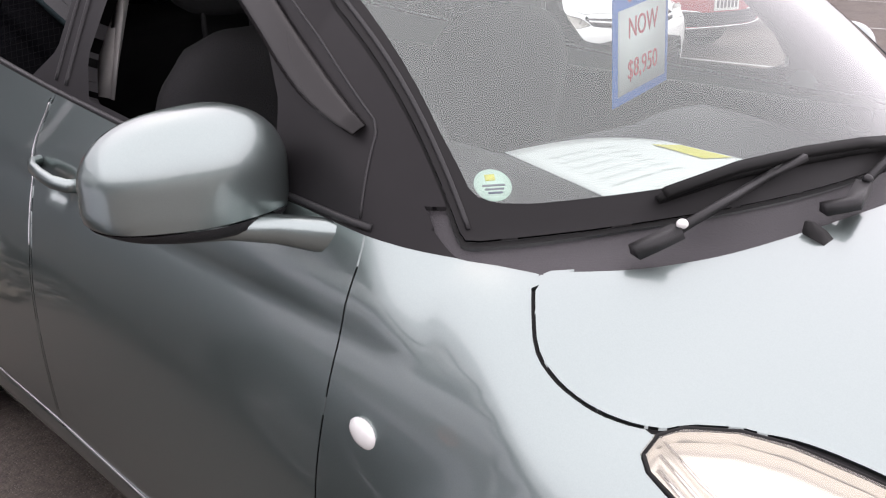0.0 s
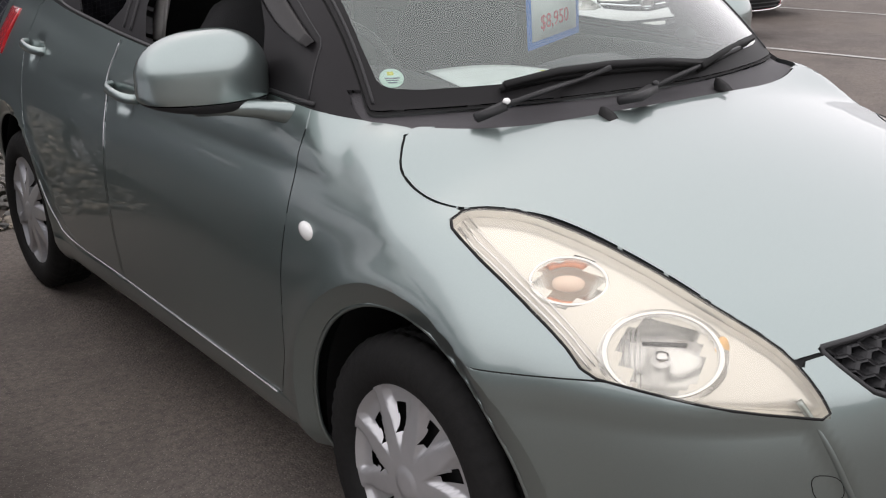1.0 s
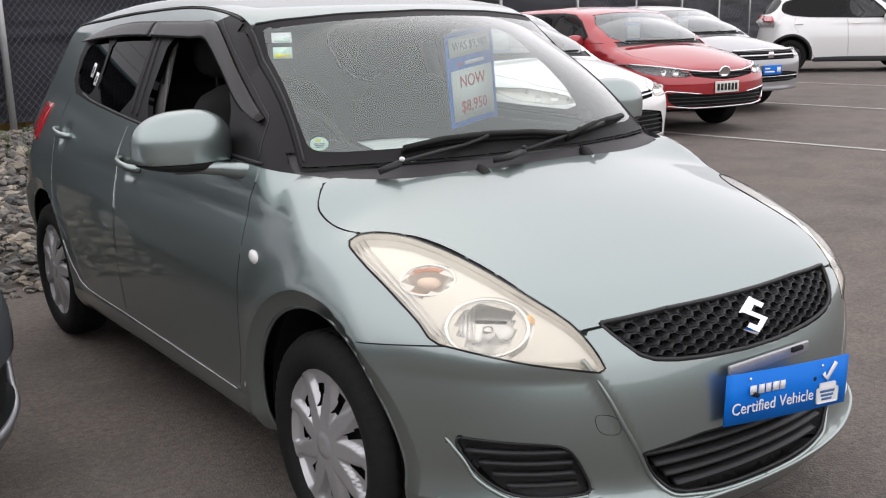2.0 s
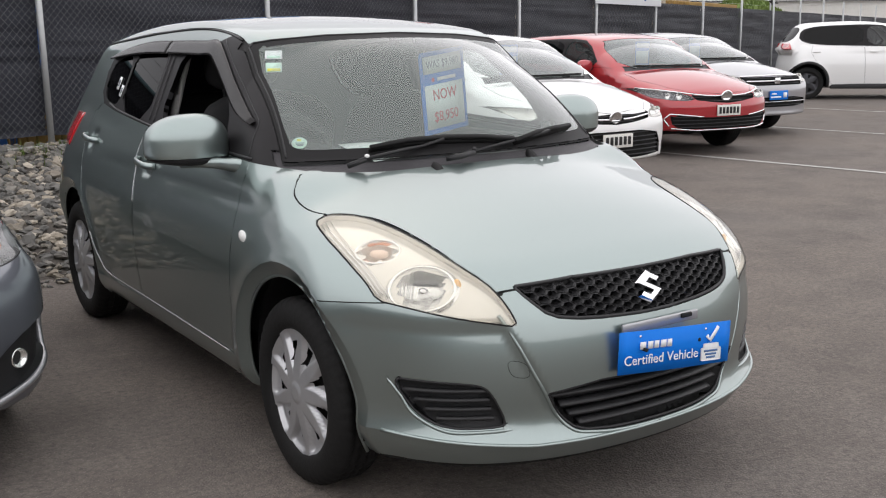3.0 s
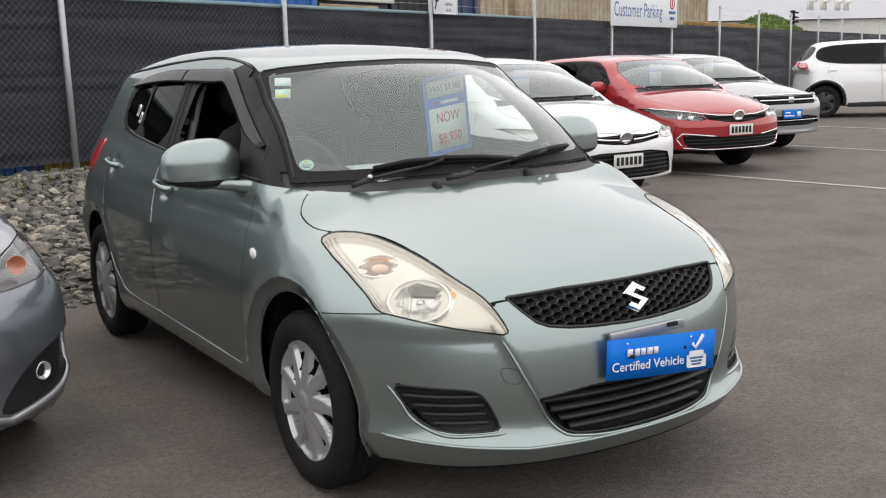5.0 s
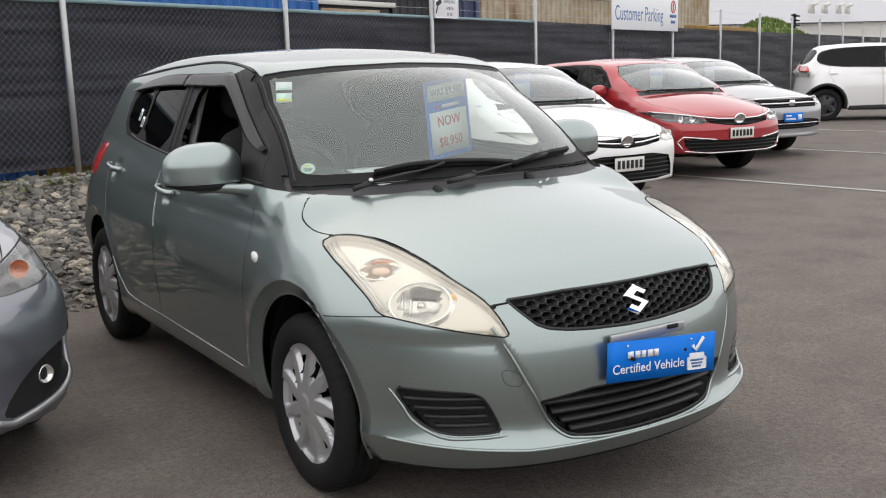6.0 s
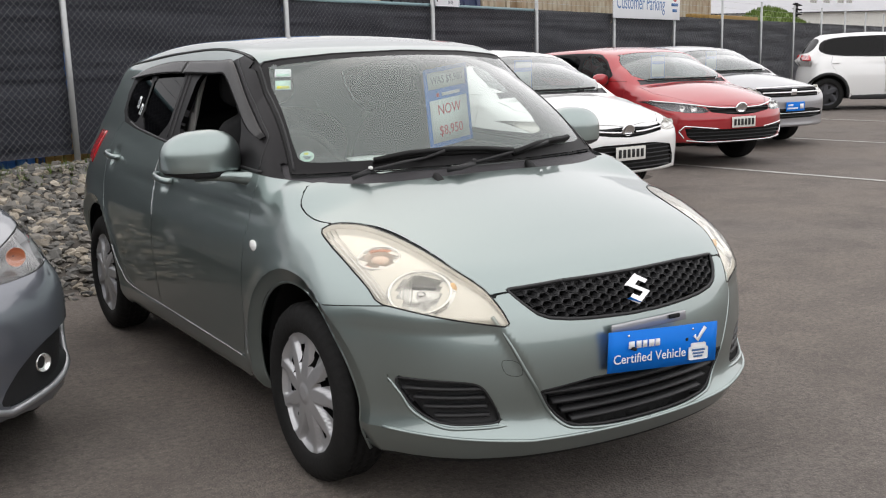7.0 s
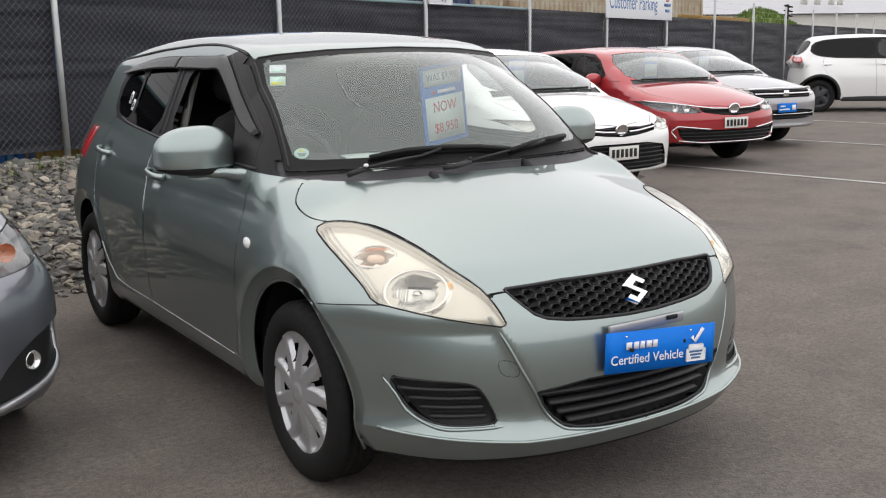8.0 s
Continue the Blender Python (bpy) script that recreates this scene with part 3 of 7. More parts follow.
SCREEN = [(0.0, 1.428), (0.3, 1.420), (0.5, 1.403), (0.585, 1.388), (0.686, 1.008), (0.4, 1.012), (0.0, 1.014)]
SCREEN = SCREEN + [(-x, z) for x, z in SCREEN[-2:0:-1]]
SCREEN_CLEAR = rounded([(0.0, 1.412), (0.3, 1.404), (0.54, 1.382), (0.567, 1.365), (0.650, 1.062), (0.622, 1.042), (0.4, 1.045), (0.0, 1.050),
                        (-0.4, 1.045), (-0.622, 1.042), (-0.650, 1.062), (-0.567, 1.365), (-0.54, 1.382), (-0.3, 1.404)], 1)
CABIN_BLACK = [(0.22, 0.992), (0.20, 1.03), (0.36, 1.28), (0.58, 1.46), (0.80, 1.455), (0.90, 1.424), (0.965, 1.404), (1.30, 1.407), (1.56, 1.403), (1.90, 1.383), (2.20, 1.348), (2.30, 1.322),
               (2.325, 1.25), (2.30, 1.16), (2.21, 1.108), (1.99, 1.086), (1.46, 1.050), (1.05, 1.026), (0.514, 1.009), (0.32, 1.000)]
GLASS_FRONT = rounded([(0.60, 1.040), (0.66, 1.17), (0.93, 1.385), (1.30, 1.390), (1.345, 1.06), (1.05, 1.042)], 1)
GLASS_REAR = rounded([(1.50, 1.064), (1.475, 1.385), (1.72, 1.378), (1.90, 1.355), (1.92, 1.095)], 1)
GLASS_QUARTER = rounded([(1.955, 1.110), (1.935, 1.345), (2.20, 1.318), (2.27, 1.25), (2.25, 1.165), (2.18, 1.125)], 2)
DOOR_FRONT = [(0.34, 1.06), (0.374, 1.034), (0.364, 0.974), (0.372, 0.88), (0.374, 0.75), (0.382, 0.62), (0.39, 0.45), (0.44, 0.33), (0.99, 0.322), (1.40, 0.330),
              (1.415, 0.55), (1.425, 0.74), (1.462, 0.885), (1.475, 0.95), (1.45, 1.03), (1.43, 1.06)]
DOOR_REAR = [(1.452, 1.07), (1.468, 1.03), (1.492, 0.95), (1.478, 0.885), (1.44, 0.74), (1.43, 0.55), (1.415, 0.330), (1.75, 0.345), (1.86, 0.38), (1.92, 0.44), (2.02, 0.56),
             (2.13, 0.66), (2.19, 0.75), (2.26, 0.87), (2.31, 0.96), (2.295, 1.07), (2.2, 1.13)]
GLASS_BACK = rounded([(-0.52, 1.10), (-0.47, 1.37), (0.47, 1.37), (0.52, 1.10)], 2)


def tall(p):
    return np.abs(p[:, 0])


def on_side(pts, near=0.45):
    return lambda p: np.maximum(outline_distance(p[:, 1], p[:, 2], pts), near - tall(p))


def on_front(pts, back=-0.30):
    return lambda p: np.maximum(outline_distance(p[:, 0], p[:, 2], pts), p[:, 1] - back)


def on_front_pair(pts, back=-0.30):
    return lambda p: np.maximum(outline_distance(-tall(p), p[:, 2], pts), p[:, 1] - back)


def lamp_at(p):
    return np.maximum(np.maximum(outline_distance(-0.68 * tall(p) - 0.73 * p[:, 1], p[:, 2], LAMP), 0.40 - tall(p)), p[:, 1] - 0.02)


def hood_at(p):
    return np.maximum(outline_distance(p[:, 0], p[:, 1], HOOD_RIM), 0.70 - p[:, 2])


def bumper_at(p):
    y, z = p[:, 1], p[:, 2]
    line = 0.665 + 0.09 * (-0.27 - y)
    d = np.maximum(z - np.where(y < -0.4, line, line), y + 0.20)
    front = np.maximum(y + 0.40, z - 0.735)
    inner = np.maximum(np.maximum(tall(p) - 0.56, z - 0.728), y + 0.3)
    return np.minimum(np.minimum(d, np.maximum(front, 9 * (tall(p) - 0.5))), inner)


def arch_at(p):
    y, z = p[:, 1], p[:, 2]
    f = np.minimum(np.hypot(y + 0.045, z - 0.34), np.hypot(y - 2.43 + 0.03, z - 0.34)) - 0.352
    low = np.minimum(np.abs(y + 0.045), np.abs(y - 2.40)) - 0.345
    return np.maximum(np.minimum(f, np.maximum(low, z - 0.30)), 0.5 - tall(p))


def arch_flange_at(p):
    y, z = p[:, 1], p[:, 2]
    f = np.minimum(np.hypot(y + 0.045, np.maximum(z, 0.30) - 0.34), np.hypot(y - 2.40, np.maximum(z, 0.30) - 0.34)) - 0.396
    return np.maximum(f, 0.5 - tall(p))


def roof_at(p):
    rim = curve([(0.6, 0.590), (0.80, 0.566), (1.05, 0.548), (1.68, 0.560), (2.12, 0.560), (2.7, 0.53)], p[:, 1])
    return np.maximum(np.maximum(tall(p) - rim, 1.36 - p[:, 2]), np.maximum(0.3 - p[:, 1], p[:, 1] - 2.62))


def sill_at(p):
    y, z = p[:, 1], p[:, 2]
    return np.maximum(np.maximum(z - 0.322, 0.5 - tall(p)), np.maximum(0.2 - y, y - 2.2))


_regions = [
    ("arch", arch_at, 0), ("arch_flange", arch_flange_at, 0), ("lamp", lamp_at, 0.002), ("grille", on_front(GRILLE, -0.45), 0.004), ("intake", on_front(INTAKE), 0.004),
    ("vent_black", on_front_pair(VENT_BLACK), 0), ("vent", on_front_pair(VENT), 0),
    ("hood", hood_at, 0.005),
    ("margin", lambda p: np.maximum(lamp_at(p) - 0.008, hood_at(p) - 0.010), 0),
    ("clear", lambda p: np.maximum(on_front(SCREEN_CLEAR, 1.0)(p), 0.9 - p[:, 2]), 0),
    ("border", lambda p: np.maximum(on_front(SCREEN, 1.0)(p), 0.9 - p[:, 2]), 0.004),
    ("glass_back", lambda p: np.maximum(outline_distance(p[:, 0], p[:, 2], GLASS_BACK), 2.2 - p[:, 1]), 0.004),
    ("cowl", lambda p: np.maximum(np.abs(p[:, 2] - 0.985) - 0.06, outline_distance(tall(p), p[:, 1], [(-0.1, -0.05), (0.30, -0.03), (0.52, 0.03), (0.60, 0.07), (0.650, 0.125), (0.676, 0.160), (0.708, 0.235), (0.708, 0.6), (-0.1, 0.6)])), 0),
    ("glass_front", on_side(GLASS_FRONT), 0), ("glass_rear", on_side(GLASS_REAR), 0.004), ("glass_quarter", on_side(GLASS_QUARTER), 0.004),
    ("roof", roof_at, 0.010),
    ("pillar", on_side(CABIN_BLACK, 0.5), 0),
    ("door_front", on_side(DOOR_FRONT), 0.0035), ("door_rear", on_side(DOOR_REAR), 0.0035),
    ("undertray", lambda p: p[:, 2] - 0.226, 0),
    ("sill", sill_at, 0),
    ("chin", lambda p: np.maximum(p[:, 2] - 0.282 - 0.10 * np.clip(tall(p) - 0.42, 0, 1), p[:, 1] + 0.20), 0),
    ("bumper", bumper_at, 0.0035),
    ("fender", lambda p: np.maximum(p[:, 1] - 0.45, 0.1 - p[:, 2]), 0),
    ("quarter", lambda p: np.maximum(np.maximum(0.3 - p[:, 1], 0.20 - p[:, 2]), p[:, 1] - 2.75), 0),
]
_cut = panels(main_form, skin_bmesh(main_form, MAIN_CAR, n_len=230, n_round=200, n_cap=90), _regions)


def _panel(name, key, mat, side=0, label="", parent=hatch, **k):
    pick = (lambda c: c[:, 0] * side > 0) if side else None
    return skin_part(name, main_form, _cut[key], mat, parent, pick, label=label, **k)


_panel("hood", "hood", PAINT)
_panel("roof", "roof", PAINT)
_panel("front_bumper", "bumper", PAINT)
_panel("bumper_chin", "chin", PAINT)
_panel("undertray", "undertray", RUBBER, label="black plastic underside")
_panel("cowl", "cowl", COWL, lift=-0.012, label="dark grey plastic cowl below the windscreen")
_panel("panel_seam", "seam", RUBBER, lift=-0.005, flange=0.0, label="black rubber panel gaps")
for s in (-1, 1):
    for k in (-1, 1):
        skin_part("lamp_margin", main_form, _cut["margin"], RUBBER, hatch, lambda c: (c[:, 0] * s > 0) & ((c[:, 1] + 0.4) * k > 0), lift=-0.004, flange=0.0, label="black gap above the headlamp")
_gate = _panel("tailgate", "shell", PAINT)
_panel("rear_screen", "glass_back", TINTED, parent=_gate, lift=-0.004)
_screen = _panel("windscreen", "clear", SCREEN_GLASS, flange=0.0, label="glass windscreen reflecting a pale sky")
_panel("windscreen_border", "border", FRIT, label="black border", parent=_screen, flange=0.004)
for s in (-1, 1):
    _panel("fender", "fender", PAINT, s)
    _panel("rear_quarter", "quarter", PAINT, s)
    _panel("sill", "sill", PAINT, s)
    for k in (-1, 1):
        skin_part("arch_flange", main_form, _cut["arch_flange"], PAINT, hatch, lambda c: (c[:, 0] * s > 0) & ((c[:, 1] - 1.2) * k > 0), flange=0.01)
    _panel("pillar_trim", "pillar", PILLAR, s, label="black pillars and window frames", flange=0.02)
    d = _panel("front_door", "door_front", PAINT, s)
    r = _panel("rear_door", "door_rear", PAINT, s)
    _panel("rear_window", "glass_rear", TINTED, s, label="dark tinted glass", parent=r, lift=-0.004)
    _panel("quarter_window", "glass_quarter", TINTED, s, label="dark tinted glass", lift=-0.004)
    if s > 0:
        _panel("front_window", "glass_front", CLEAR_GLASS, s, parent=d, lift=-0.004)


def lamp_point(form, u, z, depth=0.0, side=-1):
    """A point of the lamp's surface from its own two coordinates, some depth behind the lens."""
    s = np.linspace(-1.2, 0.6, 1800)
    p = np.stack([0.68 * u + 0.73 * s, -0.73 * u + 0.68 * s, np.full(len(s), z)], 1)
    i = int(np.argmax(form(p) < 0))
    q = p[i] - slope(form, p[i:i + 1])[0] * depth
    return Vector((-side * q[0], q[1], q[2]))


# headlamps
for s in (-1, 1):
    lamp = _panel("headlamp", "lamp", LAMP_GLASS, s, label="clear headlamp lens yellowed with age", flange=0.004)
    lamp.visible_shadow = False
    bowls = [(np.array(lamp_point(main_form, u, z, 0.0, s)), r) for u, z, r in ((-0.055, 0.736, 0.072), (-0.215, 0.820, 0.056))]
    outside = lambda c: (c[:, 0] * s > 0) & np.all([np.linalg.norm(c - q, axis=1) > r * 1.0 for q, r in bowls], axis=0)
    part("lamp_housing", sheet(main_form, _cut["lamp"], outside, -0.022, 0.0), HOUSING, lamp, "cream silver lamp housing")
    b = bmesh.new()
    outer = [b.verts.new(lamp_point(main_form, u, z, 0.005, s)) for u, z in LAMP]
    inner = [b.verts.new(lamp_point(main_form, u, z, 0.030, s)) for u, z in LAMP]
    for i in range(len(LAMP)):
        j = (i + 1) % len(LAMP)
        b.faces.new((outer[i], outer[j], inner[j], inner[i]))
    part("lamp_wall", b, HOUSING, lamp)
    for nm, u, z, r, aim in (("main_reflector", -0.055, 0.736, 0.070, (-0.42, -0.9, 0.12)), ("indicator_reflector", -0.215, 0.820, 0.054, (-0.5, -0.8, 0.34))):
        c = lamp_point(main_form, u, z, 0.019, s)
        d = Vector(slope(main_form, np.array([c]))[0]) * 0.97 + Vector((-s * aim[0], aim[1], aim[2])) * 0.03
        m = Matrix.Translation(c) @ d.to_track_quat("Z", "Y").to_matrix().to_4x4()
        m = m @ Matrix.Diagonal((1.32 if nm[0] == "m" else 1.2, 1, 1, 1))
        b = bmesh.new()
        lathe(b, [(r * 1.16, -0.012), (r * 1.09, -0.007), (r * 1.07, -0.004), (r * 1.02, 0.0), (r * 0.97, -0.004), (r * 0.90, -0.020), (r * 0.74, -0.040), (r * 0.5, -0.054), (r * 0.25, -0.061), (0.004, -0.063)], 40, m)
        bowl = part(nm, b, REFLECT, lamp, "mirrored reflector bowl")
        b = bmesh.new()
        if nm[0] == "i":
            blob(b, (0, 0.2 * r, -0.024), (r * 0.9, r * 0.6, r * 0.45), 2.2, 16, m)
            part("bulb", b, PEACH, bowl, "peach bulb cover")
            # orange arcs stand in for the bulb's amber glint in the bowl
            for a0, a1, k in ((60, 130, 0.86), (230, 300, 0.84)):
                b = bmesh.new()
                sweep(b, [m @ Vector((r * k * math.cos(radians(a)), r * k * math.sin(radians(a)), -0.013)) for a in np.linspace(a0, a1, 9)], [(-0.007, -0.002), (-0.007, 0.002), (0.007, 0.003), (0.007, -0.002)])
                part("painted_glint", b, ORANGE, bowl, "amber glint painted into the bowl")
        else:
            blob(b, (0, 0, -0.034), (r * 0.34, r * 0.40, r * 0.6), 2.2, 16, m)
            part("bulb", b, CHROME, bowl, "bulb with a metal cap")
            b = bmesh.new()
            box(b, (r * 0.8, 0.006, 0.012), m @ pose(0.004, r * 0.36, -0.030), 0.002)
            part("bulb_shade", b, LAMP_BLACK, bowl, "dark shade above the bulb")
        if nm[0] == "m":
            b = bmesh.new()
            for k in (0, 1, 2, 3, 4, 5, 6, 18, 19, 20):
                h = r * (-0.90 + 0.09 * k)
                w = math.sqrt(max(r * r * 0.92 - h * h, 0.0002))
                sweep(b, [m @ Vector((h, w * t, -0.052 * (1 - (h * h + w * w * t * t) / (r * r)) - 0.004)) for t in np.linspace(-1, 1, 9)], circle(0.0012, 5))
            part("flute", b, CHROME, bowl)
    b = bmesh.new()
    c = lamp_point(main_form, 0.045, 0.742, 0.03, s)
    blob(b, c, (0.030, 0.024, 0.056), 2.0, 14)
    part("side_marker", b, AMBER, lamp, "amber marker")
    for off, rad in ((0.007, 0.0030), (0.017, 0.0026), (0.027, 0.0020)):
        edge = [(-0.425, 0.857), (-0.391, 0.837), (-0.345, 0.815), (-0.302, 0.790), (-0.258, 0.764), (-0.219, 0.735), (-0.196, 0.713), (-0.178, 0.694)]
        line = []
        for i, (u, z) in enumerate(edge):
            a, e = edge[max(i - 1, 0)], edge[min(i + 1, len(edge) - 1)]
            dl = math.hypot(e[0] - a[0], e[1] - a[1])
            line.append((u - (e[1] - a[1]) / dl * off, z + (e[0] - a[0]) / dl * off))
        b = bmesh.new()
        sweep(b, [lamp_point(main_form, u, z, 0.008 + off * 0.3, s) for u, z in line], circle(rad, 6))
        part("lamp_bezel", b, CHROME, lamp, "chrome trim line")
    b = bmesh.new()
    loop = rounded([(u, z) for u, z in LAMP], 0)
    sweep(b, [lamp_point(main_form, u * 1.0, z, 0.001, s) for u, z in loop + loop[:1]], circle(0.0026, 6))
    part("lamp_gasket", b, RUBBER, lamp, "black gasket")

# grille with a honeycomb of black cells
grille = _panel("grille", "grille", RUBBER, lift=-0.034, flange=-0.034, label="black honeycomb grille")
b = bmesh.new()
A, B = 0.0195, 0.0105
cells = []
for row in range(-8, 9):
    for col in range(-17, 18):
        cells.append((col * A * 1.5 * 1.12, 0.678 + (row + 0.5 * (col % 2)) * B * 2))
cells = np.array(cells)
cells = cells[outline_distance(cells[:, 0], cells[:, 1], GRILLE) < 0.002]
hexa = np.array([(1, 0), (0.5, 1), (-0.5, 1), (-1, 0), (-0.5, -1), (0.5, -1)]) * (A * 1.08, B)
ring = [cells[:, None] + hexa[None] * k for k in (1.02, 0.80, 0.74)]
ys = [front_y(main_form, r[..., 0], r[..., 1]) for r in ring]
gd = outline_distance(ring[0][..., 0].ravel(), ring[0][..., 1].ravel(), GRILLE).reshape(ring[0].shape[:2])
for i in range(len(cells)):
    vs = []
    for k, back in ((0, 0.010), (1, 0.006), (2, 0.030)):
        vs.append([b.verts.new((ring[k][i, j, 0], ys[k][i, j] + back + max(gd[i, j] + 0.003, 0) * 4, ring[k][i, j, 1])) for j in range(6)])
    for j in range(6):
        for p, q in ((vs[0], vs[1]), (vs[1], vs[2])):
            b.faces.new((p[j], p[(j + 1) % 6], q[(j + 1) % 6], q[j]))
part("honeycomb", b, TRIM, grille, smooth=False)
b = bmesh.new()
zig = [(-0.052, 0.012), (0.002, 0.050), (0.050, 0.030), (0.034, 0.018), (0.004, 0.030), (-0.016, 0.014), (0.052, -0.012), (-0.002, -0.050), (-0.050, -0.030), (-0.034, -0.018),
       (-0.004, -0.030), (0.016, -0.014)]
f = b.faces.new([b.verts.new((x, 0, z)) for x, z in zig])
ext = bmesh.ops.extrude_face_region(b, geom=[f])
for v in ext["geom"]:
    if isinstance(v, bmesh.types.BMVert):
        v.co = Vector((v.co.x * 0.86, -0.008, v.co.z * 0.86))
bmesh.ops.recalc_face_normals(b, faces=b.faces)
badge = part("badge", b, CHROME, grille, "chrome angular emblem", smooth=False)
badge.matrix_basis = pose(0, float(front_y(main_form, 0.0, 0.684)) + 0.002, 0.684, -24, 6, 0)

# lower intake and side vents with black slats
intake = _panel("lower_intake", "intake", RUBBER, lift=-0.05, flange=-0.05, label="black lower intake with slats")
for z in (0.322, 0.352, 0.384, 0.418):
    xs = np.linspace(-1, 1, 41) * (0.272 + (z - 0.322) * 0.98)
    ys = front_y(main_form, xs, np.full(41, z))
    b = bmesh.new()
    sweep(b, [(x, y + 0.030, z) for x, y in zip(xs, ys)], [(-0.018, -0.002), (-0.016, 0.009), (0.0, 0.010), (0.018, 0.002), (0.018, -0.004), (0.0, -0.008)])
    part("slat", b, TRIM, intake)
for s in (-1, 1):
    rim = _panel("vent_surround", "vent", PAINT, s, lift=-0.003, flange=0.01)
    vent = _panel("vent", "vent_black", TRIM, s, lift=-0.026, flange=-0.024, label="black plastic vent panel", parent=rim)
    for k, z in enumerate((0.362, 0.389, 0.416, 0.443)):
        x0, x1 = 0.648 + 0.021 * k, 0.512 + 0.006 * k
        xs = np.linspace(x0, x1, 16)
        ys = front_y(main_form, xs, np.full(16, z))
        b = bmesh.new()
        sweep(b, [(s * x, y + 0.016, z) for x, y in zip(xs, ys)], [(-0.010, 0.0), (-0.006, 0.007), (0.006, 0.008), (0.012, 0.0), (0.0, -0.006)])
        part("slat", b, TRIM, vent)
# thin ridges pressed into the bumper round vents and intake
for s in (-1, 1):
    for pts, r in (([(-0.742, 0.474), (-0.722, 0.43), (-0.695, 0.372), (-0.64, 0.332), (-0.56, 0.328), (-0.48, 0.330), (-0.45, 0.331)], 0.006),
                   ([(-0.492, 0.655), (-0.472, 0.606), (-0.432, 0.515), (-0.398, 0.448), (-0.350, 0.360), (-0.305, 0.312), (-0.25, 0.298), (-0.15, 0.289), (0.0, 0.287)], 0.006)):
        b = bmesh.new()
        ts = np.linspace(0, len(pts) - 1, 60)
        kx = curve([(i, p[0]) for i, p in enumerate(pts)], ts)
        kz = curve([(i, p[1]) for i, p in enumerate(pts)], ts)
        ky = front_y(main_form, np.abs(kx), kz)
        end = 0.013 * np.clip(1 - np.minimum(np.arange(60), np.arange(60)[::-1] if kx[-1] < -0.01 else 60) / 14, 0, 1) ** 1.5
        sweep(b, [(-s * x, y + 0.0025 + e, z) for x, y, z, e in zip(kx, ky, kz, end)], circle(r, 8))
        part("bumper_ridge", b, PAINT, hatch)
b = bmesh.new()
kx = np.linspace(-0.76, 0.76, 90)
kz = 0.283 + 0.10 * np.clip(np.abs(kx) - 0.42, 0, 1)
sweep(b, [(x, y + 0.0025, z) for x, y, z in zip(kx, front_y(main_form, np.abs(kx), kz), kz)], circle(0.006, 8))
part("bumper_ridge", b, PAINT, hatch)
for outline, name, r, owner, ends in ((GRILLE, "grille_frame", 0.006, grille, (-1,)), (INTAKE, "intake_frame", 0.005, intake, (-1,)), (VENT_BLACK, "vent_frame", 0.004, hatch, (-1, 1))):
    loop = np.array(outline + outline[:1])
    run = np.concatenate([[0], np.cumsum(np.hypot(*np.diff(loop, axis=0).T))])
    ts = np.linspace(0, run[-1], 121)
    kx, kz = np.interp(ts, run, loop[:, 0]), np.interp(ts, run, loop[:, 1])
    ky = front_y(main_form, np.abs(kx), kz)
    for s in ends:
        b = bmesh.new()
        sweep(b, [(-s * x, y + 0.006, z) for x, y, z in zip(kx, ky, kz)], circle(r, 6), up=Vector((0, -1, 0.1)))
        part(name, b, TRIM, owner)
# towing-eye cover
tow = [(-0.489, 0.533), (-0.438, 0.524), (-0.426, 0.476), (-0.478, 0.484)]
tow = rounded(tow, 2)
ty = front_y(main_form, np.array([p[0] for p in tow]), np.array([p[1] for p in tow]))
b = bmesh.new()
loop = [Vector((x, y - 0.0006, z)) for (x, z), y in zip(tow, ty)]
sweep(b, loop + loop[:1], circle(0.0008, 5), up=Vector((0, -1, 0.1)))
part("towing_cover", b, RUBBER, hatch, "groove round the towing-eye cover")

